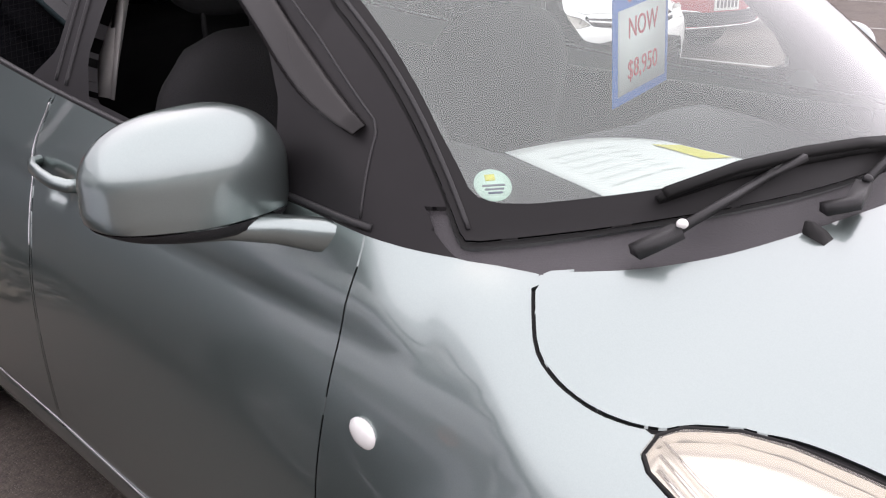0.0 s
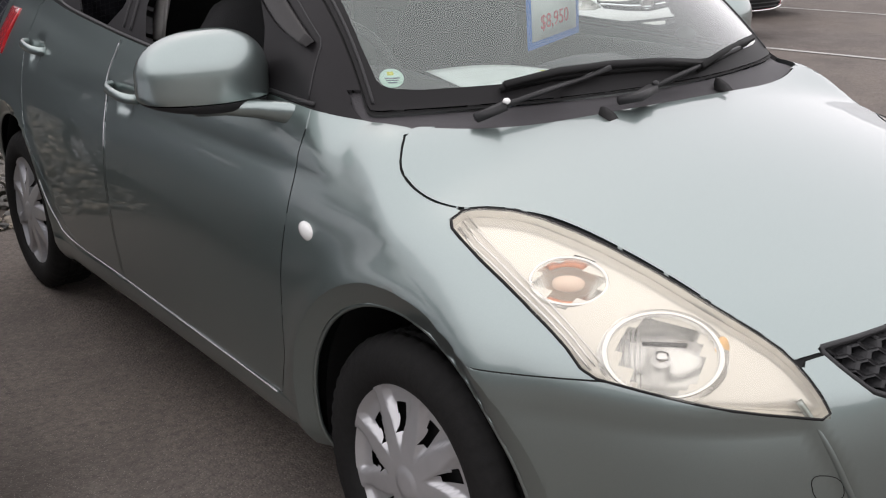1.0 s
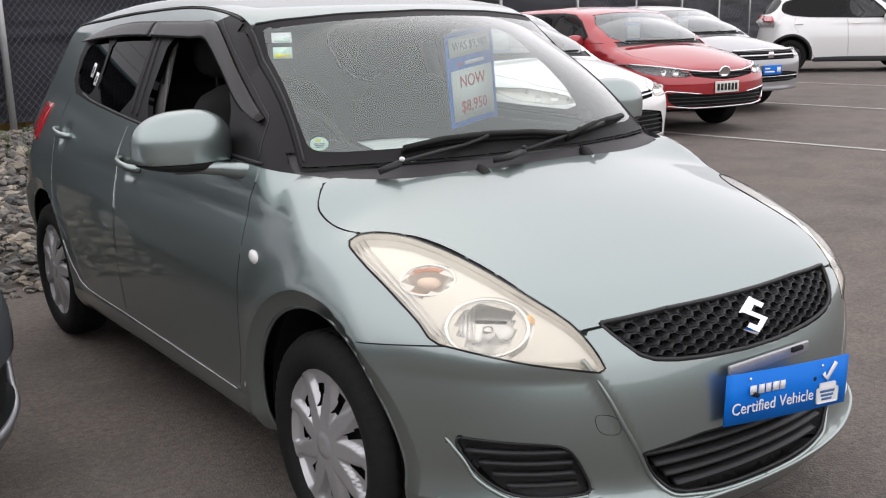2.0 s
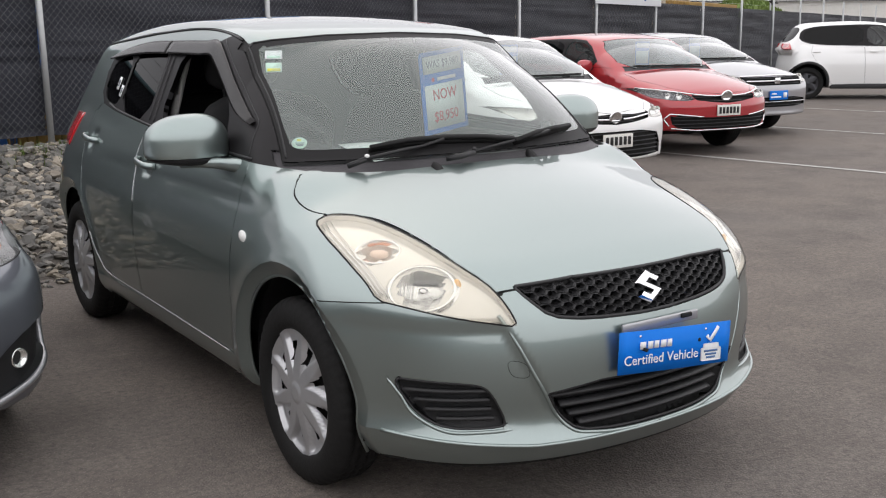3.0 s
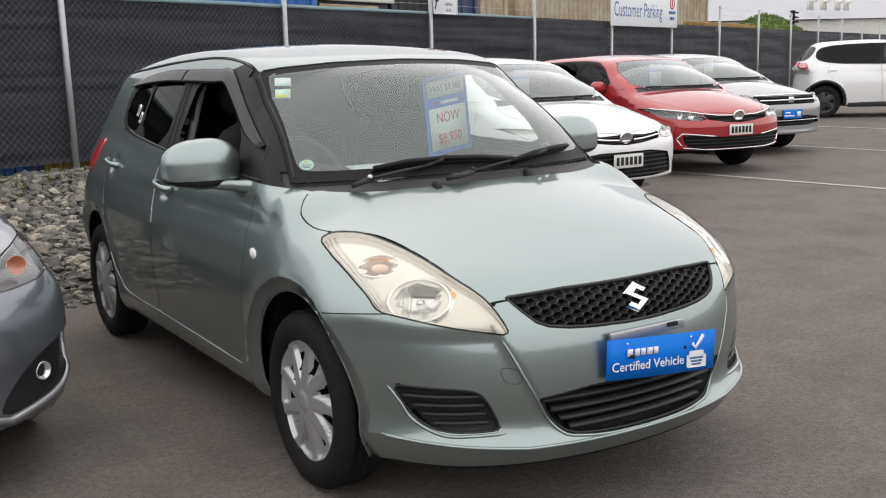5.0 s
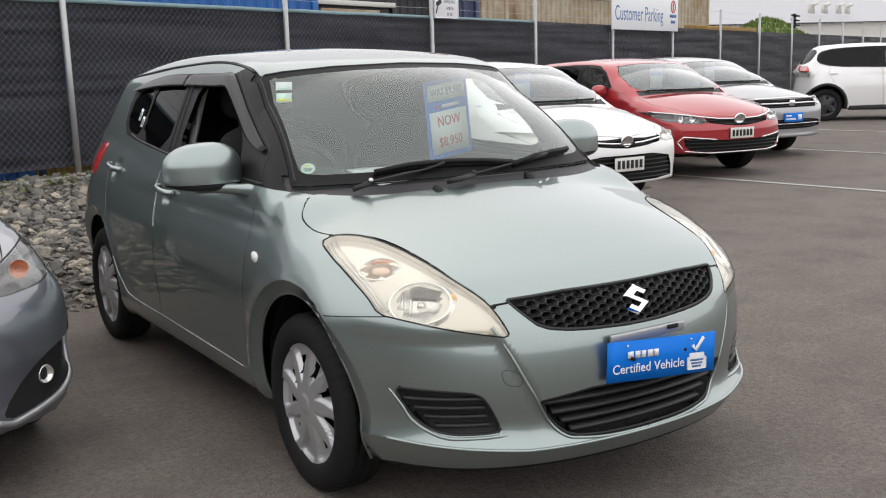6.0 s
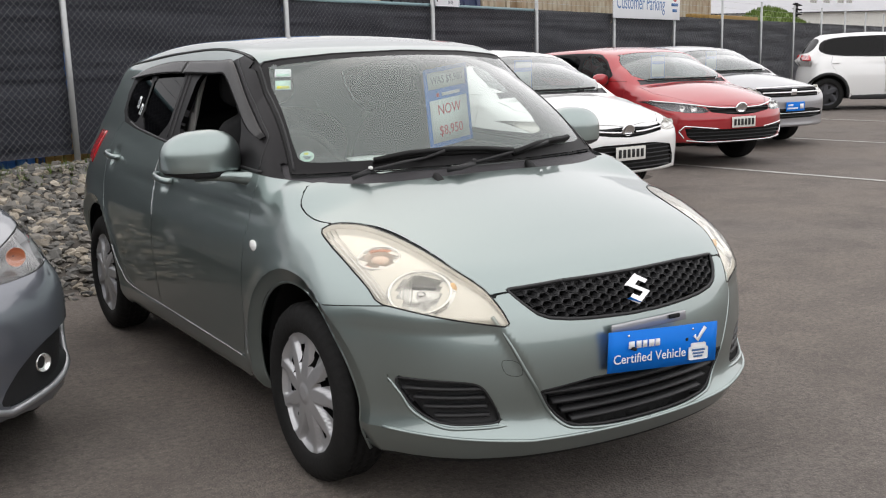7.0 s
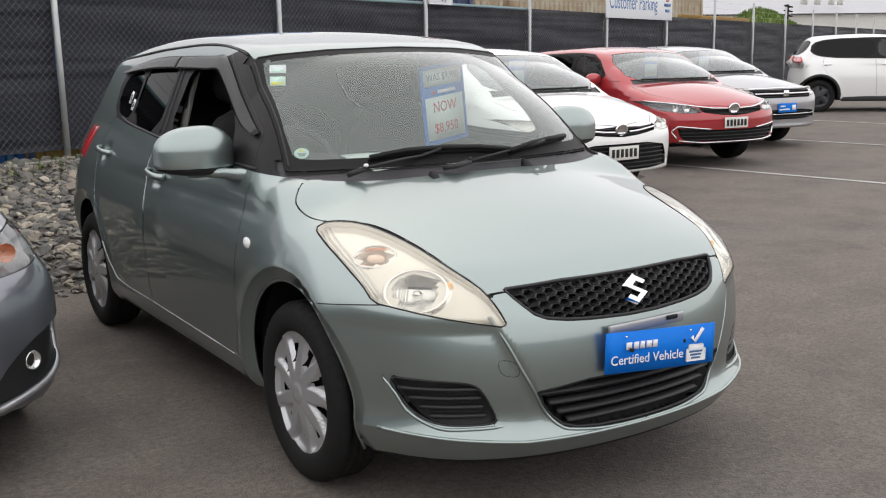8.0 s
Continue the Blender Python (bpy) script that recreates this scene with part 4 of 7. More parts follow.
# roof ditches and side drip visors
for s in (-1, 1):
    ys = np.linspace(0.80, 2.55, 40)
    rim = curve([(0.6, 0.590), (0.80, 0.566), (1.05, 0.548), (1.68, 0.560), (2.12, 0.560), (2.7, 0.53)], ys) + 0.005
    b = bmesh.new()
    sweep(b, [(s * x, y, z - 0.001) for x, y, z in zip(rim, ys, top_z(main_form, rim, ys))], [(-0.007, -0.004), (-0.006, 0.0015), (0.006, 0.0015), (0.007, -0.004)])
    part("roof_strip", b, TRIM, hatch, "black strip in the roof ditch")
    for nm, keys in (("window_visor", [(0.44, 1.120, 1.130), (0.555, 1.152, 1.188), (0.75, 1.246, 1.293), (0.90, 1.318, 1.372), (0.965, 1.345, 1.402), (1.1, 1.348, 1.404), (1.3, 1.350, 1.404), (1.475, 1.351, 1.404)]),
                     ("window_visor", [(1.485, 1.351, 1.404), (1.7, 1.349, 1.402), (1.95, 1.340, 1.385), (2.2, 1.325, 1.352), (2.30, 1.318, 1.332)])):
        def visor(u, v, keys=keys, s=s):
            y = keys[0][0] + (keys[-1][0] - keys[0][0]) * u
            lo, hi = curve([(k[0], k[1]) for k in keys], y), curve([(k[0], k[2]) for k in keys], y)
            z = lo + (hi - lo) * v
            return np.stack([s * (side_x(main_form, y, z) + 0.016 * (1 - v) ** 0.6 + 0.003), y, z], -1)
        b = bmesh.new()
        plate_grid(b, visor, 30, 5, 0.003, True)
        part(nm, b, VISOR, hatch, "smoked black rain visor over the window")
    # black frame lines along the belt and pillars
    for pts, r in (([(0.36, 1.012), (0.514, 1.016), (1.05, 1.032), (1.46, 1.056), (1.97, 1.093), (2.10, 1.112)], 0.006),
                   ([(1.40, 1.07), (1.40, 1.39)], 0.006), ([(1.455, 1.075), (1.445, 1.39)], 0.005), ([(0.385, 1.02), (0.425, 1.132), (0.68, 1.277), (0.93, 1.410)], 0.0022)):
        b = bmesh.new()
        zs = np.linspace(0, 1, 24)
        ky = np.interp(zs, np.linspace(0, 1, len(pts)), [p[0] for p in pts])
        kz = np.interp(zs, np.linspace(0, 1, len(pts)), [p[1] for p in pts])
        sweep(b, [(s * x, y, z) for x, y, z in zip(side_x(main_form, ky, kz), ky, kz)], circle(r, 6))
        part("window_seal", b, TRIM, hatch, "black rubber window seal")
    # side repeater, handles, tail lamp
    b = bmesh.new()
    blob(b, (0, 0, 0), (0.022, 0.056, 0.040), 2.0, 20)
    o = part("side_repeater", b, CLEAR_LENS, hatch, "oval clear side indicator")
    o.matrix_basis = pose(s * (float(side_x(main_form, 0.283, 0.767)) - 0.001), 0.283, 0.767, 12, 0, 0)
    for y0, z0 in ((1.335, 0.902), (2.17, 0.943)):
        x0 = float(side_x(main_form, y0 + 0.085, z0))
        tilt = -s * 9
        b = bmesh.new()
        path = [(0, -0.100, 0.004), (0.020, -0.088, 0.001), (0.034, -0.05, 0), (0.036, 0.0, 0.001), (0.034, 0.05, 0.004), (0.024, 0.082, 0.006), (0.002, 0.095, 0.008)]
        sweep(b, [(s * p[0], p[1], p[2]) for p in path], [(0.009 * math.cos(a), 0.014 * math.sin(a)) for a in np.linspace(0, 2 * math.pi, 10, endpoint=False)])
        h = part("door_handle", b, PAINT, hatch)
        h.matrix_basis = pose(s * x0, y0, z0 + 0.002, 3, tilt, 0)
    def tail_skin(u, v, s=s):
        z = 0.885 + 0.165 * u
        y0, y1 = 2.57 - 0.06 * u, 2.80 - 0.14 * u
        y = y0 + (y1 - y0) * v
        return np.stack([s * (side_x(main_form, y, z) + 0.004 + 0.010 * np.sin(math.pi * u) * np.sin(math.pi * v)), y, z], -1)
    b = bmesh.new()
    plate_grid(b, tail_skin, 8, 8, 0.012, True)
    part("tail_lamp", b, TAIL, hatch, "red tail lamp")

# door mirrors
for s in (-1, 1):
    b = bmesh.new()
    made = bmesh.ops.create_uvsphere(b, u_segments=40, v_segments=26, radius=1)
    for v in made["verts"]:
        c = v.co
        ez = 2.1 if c.z > 0 else 9.0
        lo_k, hi_k = 0.9, 1.8
        for _ in range(24):
            k = (lo_k + hi_k) / 2
            if abs(k * c.x) ** 3.0 + abs(k * c.y) ** 2.6 + abs(k * c.z) ** ez > 1:
                hi_k = k
            else:
                lo_k = k
        x, y, z = c.x * k, c.y * k, c.z * k
        x = x * 0.146
        z = z * (0.096 if z > 0 else 0.086) * (1 - 0.10 * (x / 0.140 - 0.35) ** 2)
        y = (min(y, 0.55) * 0.095 if y > 0 else y * 0.082 * (1 - 0.25 * max(-x, 0) / 0.140))
        y += 0.32 * max(-x - 0.02, 0) ** 1.3
        v.co = Vector((-s * x, y, z))
    low = b.copy()
    cut(b, lambda p: p[:, 2] + 0.054)
    bmesh.ops.delete(b, geom=[f for f in b.faces if f.calc_center_median().z < -0.054], context="FACES")
    cut(low, lambda p: p[:, 2] + 0.057)
    bmesh.ops.delete(low, geom=[f for f in low.faces if f.calc_center_median().z > -0.057], context="FACES")
    mir = part("door_mirror", b, PAINT, hatch)
    mir.matrix_basis = pose(s * 0.884, 0.588, 1.064, 0, 0, -s * 8)
    part("mirror_base", low, TRIM, mir, "black underside")
    b = bmesh.new()
    box(b, (0.19, 0.004, 0.11), pose(0, 0.055, 0.004), 0.0018)
    part("mirror_glass", b, REFLECT, mir, "mirror glass")
    b = bmesh.new()
    arm = [(0.915, 0.588, 0.987, 0.015, 0.022), (0.86, 0.562, 0.990, 0.017, 0.030), (0.81, 0.518, 0.988, 0.020, 0.033), (0.765, 0.466, 0.982, 0.025, 0.034), (0.735, 0.428, 0.975, 0.030, 0.034), (0.66, 0.40, 0.968, 0.030, 0.030)]
    rings = []
    for x, y, z, h, w in arm:
        ring = []
        for a in np.linspace(0, 2 * math.pi, 16, endpoint=False):
            k = (abs(math.cos(a)) ** 3.4 + abs(math.sin(a)) ** 3.4) ** (-1 / 3.4)
            ring.append(b.verts.new((s * x, y + w * k * math.cos(a), z + h * k * math.sin(a))))
        rings.append(ring)
    for p, q in zip(rings, rings[1:]):
        for i in range(16):
            b.faces.new((p[i], p[(i + 1) % 16], q[(i + 1) % 16], q[i]))
    b.faces.new(rings[0])
    bmesh.ops.recalc_face_normals(b, faces=b.faces)
    part("mirror_arm", b, PAINT, hatch)


def wheel_parts(owner, r=0.305, wide=0.175, cap=0.207, spokes=9, tread=True, cap_mat=SILVER, slots=True):
    """A tyre with tread and a slotted wheel cover, its outer face to -x, centred on its axle."""
    turn = pose(0, 0, 0, 0, -90, 0)
    h = wide / 2
    prof = [(cap * 0.96, h - 0.030), (cap, h - 0.010), (cap + 0.012, h - 0.002), (cap + 0.035, h + 0.004), (r - 0.035, h), (r - 0.014, h - 0.010), (r - 0.004, h - 0.026)]
    for k in range(4):
        x = h - 0.034 - k * (wide - 0.068) / 3.6
        prof += [(r, x), (r, x - 0.016), (r - 0.007, x - 0.018), (r - 0.007, x - 0.022)]
    prof += [(r - 0.004, -h + 0.026), (r - 0.014, -h + 0.010), (r - 0.035, -h), (cap + 0.02, -h), (cap * 0.9, -h + 0.03)]
    b = bmesh.new()
    lathe(b, prof, 144, turn, (lambda k, i: -0.0045 if (k % 3 == 0 and 5 <= i <= len(prof) - 6) else 0.0) if tread else None)
    bmesh.ops.recalc_face_normals(b, faces=b.faces)
    tyre = part("tyre", b, TYRE, owner, "black tyre")
    b = bmesh.new()
    n = spokes * 18
    radii = [0.0, 0.018, 0.030, 0.034, 0.042, 0.055, 0.068, 0.08, 0.092, 0.104, 0.116, 0.128, 0.140, 0.152, 0.164, 0.176, 0.186, 0.194, 0.200, 0.207]
    radii = [q * cap / 0.207 for q in radii]
    grid = []
    for k in range(n):
        col = []
        for q in radii:
            t = q / cap
            ph = (k % 18) / 18.0
            swirl = ph
            dish = h - 0.004 - 0.026 * t ** 2 + 0.016 * t ** 6
            wide_gap = min(max((t - 0.34) / 0.5, 0), 1) * 0.33
            inside = step(0.06, 0.0, abs(swirl - 0.5) - wide_gap) if t > 0.34 else 0.0
            fall = 0.016 * float(inside) * float(step(0.30, 0.55, t)) * float(step(1.0, 0.9, t))
            lean = 0.006 * (swirl - 0.5) * float(inside)
            hub = 0.004 if t < 0.15 else 0.0
            col.append((q, dish - fall + lean + hub, swirl, t))
        grid.append(col)
    vs = []
    for k, col in enumerate(grid):
        ang = [2 * math.pi * (k / n - 0.18 * t / spokes) for _, _, _, t in col]
        vs.append([b.verts.new(turn @ Vector((q * math.cos(a), q * math.sin(a), z))) for (q, z, _, _), a in zip(col, ang)])
    for k in range(n):
        for i in range(len(radii) - 1):
            sw, t = grid[k][i][2] + 0.5 / 18, (grid[k][i][3] + grid[k][i + 1][3]) / 2
            if slots and 0.48 < t < 0.80 and 0.47 < sw < 0.57 + 0.32 * (t - 0.30):
                continue
            p, q = vs[k], vs[(k + 1) % n]
            b.faces.new((p[i], q[i], q[i + 1], p[i + 1]))
    bmesh.ops.remove_doubles(b, verts=b.verts, dist=0.0003)
    bmesh.ops.recalc_face_normals(b, faces=b.faces)
    cover = part("wheel_cover", b, cap_mat, owner, "silver wheel cover with slots")
    b = bmesh.new()
    lathe(b, [(0.0, h - 0.055), (cap * 0.97, h - 0.055), (cap * 0.97, -h + 0.02), (0.0, -h + 0.02)], 40, turn)
    part("rim", b, RUBBER, owner, "dark steel rim behind the cover")
    return tyre, cover


front_wheel = thing("wheel", "", "")
front_wheel.parent = hatch
wheel_parts(front_wheel)
front_wheel.matrix_basis = pose(-0.722, -0.028, 0.305, 0, 0, 0)
for x, y, turn in ((-0.722, 2.43, 0), (0.722, -0.028, 180), (0.722, 2.43, 180)):
    w = copy_thing(front_wheel, pose(x, y, 0.305, 40 if y > 1 else 0, 0, turn))
for w in [o for o in hatch.children if o.name.startswith("wheel")]:
    for k in ("label", "category"):
        if k in w:
            del w[k]

# rolled lips round the wheel openings
for s in (-1, 1):
    for yc in (-0.045, 2.40):
        pts = [(yc + 0.349 * math.cos(a), 0.34 + 0.349 * math.sin(a)) for a in np.linspace(-0.28, math.pi + 0.28, 48)]
        pts = [(pts[0][0] + 0.004, 0.215)] + pts + [(pts[-1][0] - 0.004, 0.215)]
        ky, kz = np.array([p[0] for p in pts]), np.array([p[1] for p in pts])
        b = bmesh.new()
        sweep(b, [(s * (x - 0.004), y, z) for x, y, z in zip(side_x(main_form, ky, np.maximum(kz, 0.23)), ky, kz)], circle(0.006, 8), up=Vector((1, 0, 0)))
        part("arch_lip", b, PAINT, hatch)

# pale edge lines: a highlight painted in along the sill, a white line on the rear door
for s in (-1, 1):
    for pts, r in (([(0.46, 0.325), (0.9, 0.327), (1.4, 0.333), (1.85, 0.348), (1.95, 0.40), (2.03, 0.52)], 0.0022), ([(1.462, 1.03), (1.485, 0.95), (1.472, 0.885), (1.455, 0.81), (1.440, 0.74)], 0.0016)):
        ts = np.linspace(0, len(pts) - 1, 50)
        ky, kz = curve([(i, p[0]) for i, p in enumerate(pts)], ts), curve([(i, p[1]) for i, p in enumerate(pts)], ts)
        b = bmesh.new()
        sweep(b, [(s * (x + 0.0006), y, z) for x, y, z in zip(side_x(main_form, ky, kz), ky, kz)], circle(r, 6))
        part("edge_line", b, SILVER, hatch, "pale line on a panel edge, a painted highlight at the sill")

# wheel wells and floor
for s in (-1, 1):
    for y in (-0.045, 2.40):
        b = bmesh.new()
        m = pose(s * 0.70, y, 0.34, 0, 90, 0)
        lathe(b, [(0.366, -0.075), (0.372, -0.05), (0.372, 0.12), (0.372, 0.13), (0.10, 0.135)] if s < 0 else [(0.366, 0.075), (0.372, 0.05), (0.372, -0.12), (0.372, -0.13), (0.10, -0.135)], 56, m)
        bmesh.ops.delete(b, geom=[v for v in b.verts if v.co.z < 0.25], context="VERTS")
        part("wheel_well", b, RUBBER, hatch, "black wheel-arch liner")
b = bmesh.new()
box(b, (1.08, 3.2, 0.10), pose(0, 1.20, 0.27), 0.03)
part("floor_pan", b, RUBBER, hatch, "dark underbody")
b = bmesh.new()
box(b, (1.05, 0.04, 0.42), pose(0, 0.30, 0.58), 0.01)
box(b, (0.9, 0.30, 0.22), pose(0, -0.36, 0.5), 0.05)
part("firewall", b, RUBBER, hatch, "dark bulkhead")

# wipers, nozzles
def on_screen(x, z, off=0.0):
    return Vector((x, float(front_y(main_form, x, z)) - off, z))


for pts, arm in ((((-0.415, 1.034), (-0.28, 1.048), (-0.13, 1.050), (0.02, 1.045), (0.16, 1.034)), [(-0.526, 0.098, 0.997), (-0.500, 0.086, 1.007), (-0.467, 0.074, 1.019), (-0.32, 0.085, 1.037), (-0.22, 0.100, 1.044), (-0.15, 0.080, 1.066)]),
                 (((0.16, 1.026), (0.28, 1.040), (0.40, 1.048), (0.53, 1.054)), [(-0.175, 0.030, 1.002), (-0.14, 0.004, 1.010), (-0.06, 0.03, 1.018), (0.15, 0.075, 1.040), (0.30, 0.108, 1.052), (0.35, 0.105, 1.064)])):
    wp = new("wiper")
    wp.parent = hatch
    wp["label"] = "black windscreen wiper"
    b = bmesh.new()
    px = [on_screen(x, z, 0.006) for x, z in pts]
    sweep(b, px, [(-0.006, 0.0), (-0.004, 0.012), (0.004, 0.012), (0.006, 0.0)], up=Vector((0, -0.7, 0.7)))
    part("blade", b, RUBBER, wp)
    b = bmesh.new()
    top = [p + Vector((0, -0.013, 0.013 + 0.006 * math.sin(math.pi * i / (len(px) - 1)))) for i, p in enumerate(px)]
    sweep(b, top, [(-0.009, -0.004), (-0.007, 0.007), (0.006, 0.008), (0.009, -0.003)], up=Vector((0, -0.7, 0.7)))
    for k in range(1, 6):
        t = k / 6 * (len(px) - 1)
        i = min(int(t), len(px) - 2)
        box(b, (0.024, 0.008, 0.012), Matrix.Translation(top[i].lerp(top[i + 1], t - i) + Vector((0, 0.003, -0.004))), 0.003)
    part("blade_frame", b, RUBBER, wp)
    b = bmesh.new()
    sweep(b, arm[:3], [(-0.014, -0.008), (-0.011, 0.007), (0.011, 0.008), (0.014, -0.008)])
    sweep(b, arm[2:], [(-0.006, -0.004), (-0.005, 0.005), (0.005, 0.005), (0.006, -0.004)])
    part("arm", b, TRIM, wp)
    b = bmesh.new()
    blob(b, Vector(arm[2]) + Vector((0.0, -0.006, 0.010)), (0.018, 0.016, 0.014), 2, 12)
    part("pivot_cap", b, CLEAR_LENS if arm[2][0] < 0 and arm[0][0] < -0.3 else TRIM, wp)
for x, y in ((-0.230, 0.000), (0.212, 0.040)):
    b = bmesh.new()
    zt = float(top_z(main_form, x, y))
    rings = [[b.verts.new((x + w * cx, y + 0.010 * k + d * cy, zt + h)) for cx, cy in ((-1, -1), (1, -1), (1, 1), (-1, 1))] for k, (w, d, h) in enumerate(((0.016, 0.016, -0.006), (0.013, 0.012, 0.008), (0.004, 0.005, 0.020)))]
    for p, q in zip(rings, rings[1:]):
        for i in range(4):
            b.faces.new((p[i], p[(i + 1) % 4], q[(i + 1) % 4], q[i]))
    b.faces.new(rings[-1])
    part("washer_nozzle", b, RUBBER, hatch, "black washer nozzle")

# rubber seal round the windscreen
edge = [(0.672, 1.02), (0.6435, 1.13), (0.6095, 1.26), (0.5785, 1.378), (0.560, 1.396), (0.5, 1.406), (0.3, 1.422), (0.0, 1.430)]
edge = edge + [(-x, z) for x, z in edge[-2::-1]]
ts = np.linspace(0, len(edge) - 1, 140)
kx, kz = np.interp(ts, range(len(edge)), [p[0] for p in edge]), np.interp(ts, range(len(edge)), [p[1] for p in edge])
b = bmesh.new()
sweep(b, [(x, y, z) for x, y, z in zip(kx, front_y(main_form, np.abs(kx), kz), kz)], circle(0.004, 6))
part("windscreen_seal", b, TRIM, hatch, "black rubber seal")

# interior
dash = bmesh.new()
def dash_top(u, v):
    x = -0.62 + 1.24 * u
    y = 0.20 + 0.62 * v
    hump = 0.075 * math.exp(-((x + 0.36) / 0.17) ** 2) * math.exp(-((y - 0.66) / 0.13) ** 2)
    pas = 0.035 * math.exp(-((x - 0.38) / 0.24) ** 2) * math.exp(-((y - 0.60) / 0.2) ** 2)
    return Vector((x, y + 0.25 * x * x, 0.955 + hump + pas - 0.20 * max(v - 0.8, 0) * 2 - 0.05 * (1 - v)))
plate_grid(dash, dash_top, 30, 20, 0.02)
box(dash, (1.16, 0.10, 0.40), pose(0, 0.84, 0.72), 0.04)
part("dashboard", dash, DASH, hatch, "dark grey dashboard")
b = bmesh.new()
ringp = [pose(-0.355, 0.86, 0.945, 62, 0, 0) @ Vector((0.182 * math.cos(a), 0.182 * math.sin(a), 0)) for a in np.linspace(0, 2 * math.pi, 33)]
sweep(b, ringp, circle(0.015, 8))
blob(b, (0, 0, 0), (0.16, 0.11, 0.05), 2.6, 16, pose(-0.355, 0.855, 0.94, 62, 0, 0))
for a in (0, 180, 270):
    rod(b, pose(-0.355, 0.86, 0.945, 62, 0, 0) @ Vector((0.05 * math.cos(radians(a)), 0.05 * math.sin(radians(a)), 0)), pose(-0.355, 0.86, 0.945, 62, 0, 0) @ Vector((0.18 * math.cos(radians(a)), 0.18 * math.sin(radians(a)), 0)), 0.012)
part("steering_wheel", b, DASH, hatch, "dark steering wheel")
for x in (-0.36, 0.36):
    b = bmesh.new()
    blob(b, (0, 0, 0), (0.50, 0.17, 0.66), 3.2, 20, pose(x, 1.30, 0.86, 16, 0, 0))
    part("front_seat", b, CLOTH, hatch, "dark fabric seat back")
    b = bmesh.new()
    blob(b, (0, 0, 0), (0.27, 0.11, 0.19), 2.8, 18, pose(x, 1.39, 1.285, 10, 0, 0))
    for d in (-0.06, 0.06):
        rod(b, (x + d, 1.37, 1.12), (x + d, 1.385, 1.22), 0.006)
    part("head_restraint", b, CLOTH, hatch, "dark head restraint")
    b = bmesh.new()
    blob(b, (x, 1.08, 0.52), (0.5, 0.52, 0.18), 3, 18)
    part("seat_cushion", b, CLOTH, hatch)
b = bmesh.new()
blob(b, (0, 0, 0), (1.2, 0.2, 0.58), 3.4, 20, pose(0, 2.32, 0.86, 18, 0, 0))
blob(b, (0, 2.05, 0.52), (1.2, 0.5, 0.2), 3.4, 20)
part("rear_seat", b, CLOTH, hatch, "dark rear bench")
for s in (-1, 1):
    b = bmesh.new()
    sweep(b, [(s * 0.66, 1.40, 1.04), (s * 0.60, 1.41, 1.24), (s * 0.545, 1.42, 1.40)], [(-0.045, -0.012), (-0.035, 0.012), (0.035, 0.012), (0.045, -0.012)], up=Vector((1, 0, 0)))
    part("pillar_lining", b, BEIGE, hatch, "pale grey inner pillar lining")
    b = bmesh.new()
    sweep(b, [(s * 0.60, 1.36, 1.35), (s * 0.625, 1.36, 1.20), (s * 0.655, 1.37, 1.04)], [(-0.022, -0.002), (-0.022, 0.002), (0.022, 0.002), (0.022, -0.002)], up=Vector((1, 0, 0)))
    part("seat_belt", b, BEIGE, hatch, "pale grey seat belt")
    b = bmesh.new()
    box(b, (0.03, 1.9, 0.62), pose(s * 0.70, 1.3, 0.68), 0.01)
    part("door_lining", b, DASH, hatch)
b = bmesh.new()
blob(b, (0, 0, 0), (0.24, 0.05, 0.07), 2.8, 18, pose(0.02, 0.66, 1.355, 12, 0, 8))
rod(b, (0.0, 0.655, 1.37), (0.0, 0.66, 1.42), 0.012)
part("rear_view_mirror", b, RUBBER, hatch, "black rear-view mirror")
b = bmesh.new()
plate_grid(b, lambda u, v: np.stack([-0.5 + 1.0 * u, 0.80 + 1.75 * v, top_z(main_form, -0.5 + 1.0 * u, 0.80 + 1.75 * v) - 0.045], -1), 8, 12, 0.01, True)
part("headliner", b, BEIGE, hatch, "pale grey roof lining")


# ---------------------------------------------------------------- boards, stickers and papers on the hatchback
board = thing("sign_board", "blue board with white lettering fixed over the number plate holder", "sign")
def board_skin(u, v):
    x, z = -0.19 + 0.40 * u, -0.063 + 0.126 * v
    return Vector((x, -0.006 * math.cos(math.pi * (u - 0.5)) + 0.003, z))
b = bmesh.new()
plate_grid(b, board_skin, 16, 2, 0.003)
part("panel", b, BLUE_SIGN, board)
lettering("Certified Vehicle", 0.041, WHITE_INK, board, pose(-0.045, -0.0065, -0.022, 90, 0, 0), squeeze=0.95)
b = bmesh.new()
for x, w in ((-0.094, 0.020), (-0.068, 0.018), (-0.046, 0.016), (-0.022, 0.020), (0.0, 0.016)):
    box(b, (w, 0.0012, 0.022), pose(x - 0.02, -0.0068, 0.021), 0.0)
part("title_bar", b, WHITE_INK, board, "white bars")
b = bmesh.new()
box(b, (0.072, 0.0014, 0.040), pose(0.135, -0.0048, -0.030), 0.004)
box(b, (0.055, 0.0014, 0.018), pose(0.135, -0.0048, -0.006), 0.003)
sweep(b, [(0.118, -0.005, 0.028), (0.130, -0.005, 0.012), (0.158, -0.005, 0.052)], [(-0.001, -0.006), (-0.001, 0.006), (0.001, 0.006), (0.001, -0.006)])
part("tick_emblem", b, WHITE_INK, board, "white tick over a white block")
b = bmesh.new()
for k in range(3):
    box(b, (0.05 - 0.008 * k, 0.001, 0.006), pose(0.135, -0.0058, -0.020 - 0.010 * k))
part("small_bar", b, BLUE_INK, board)
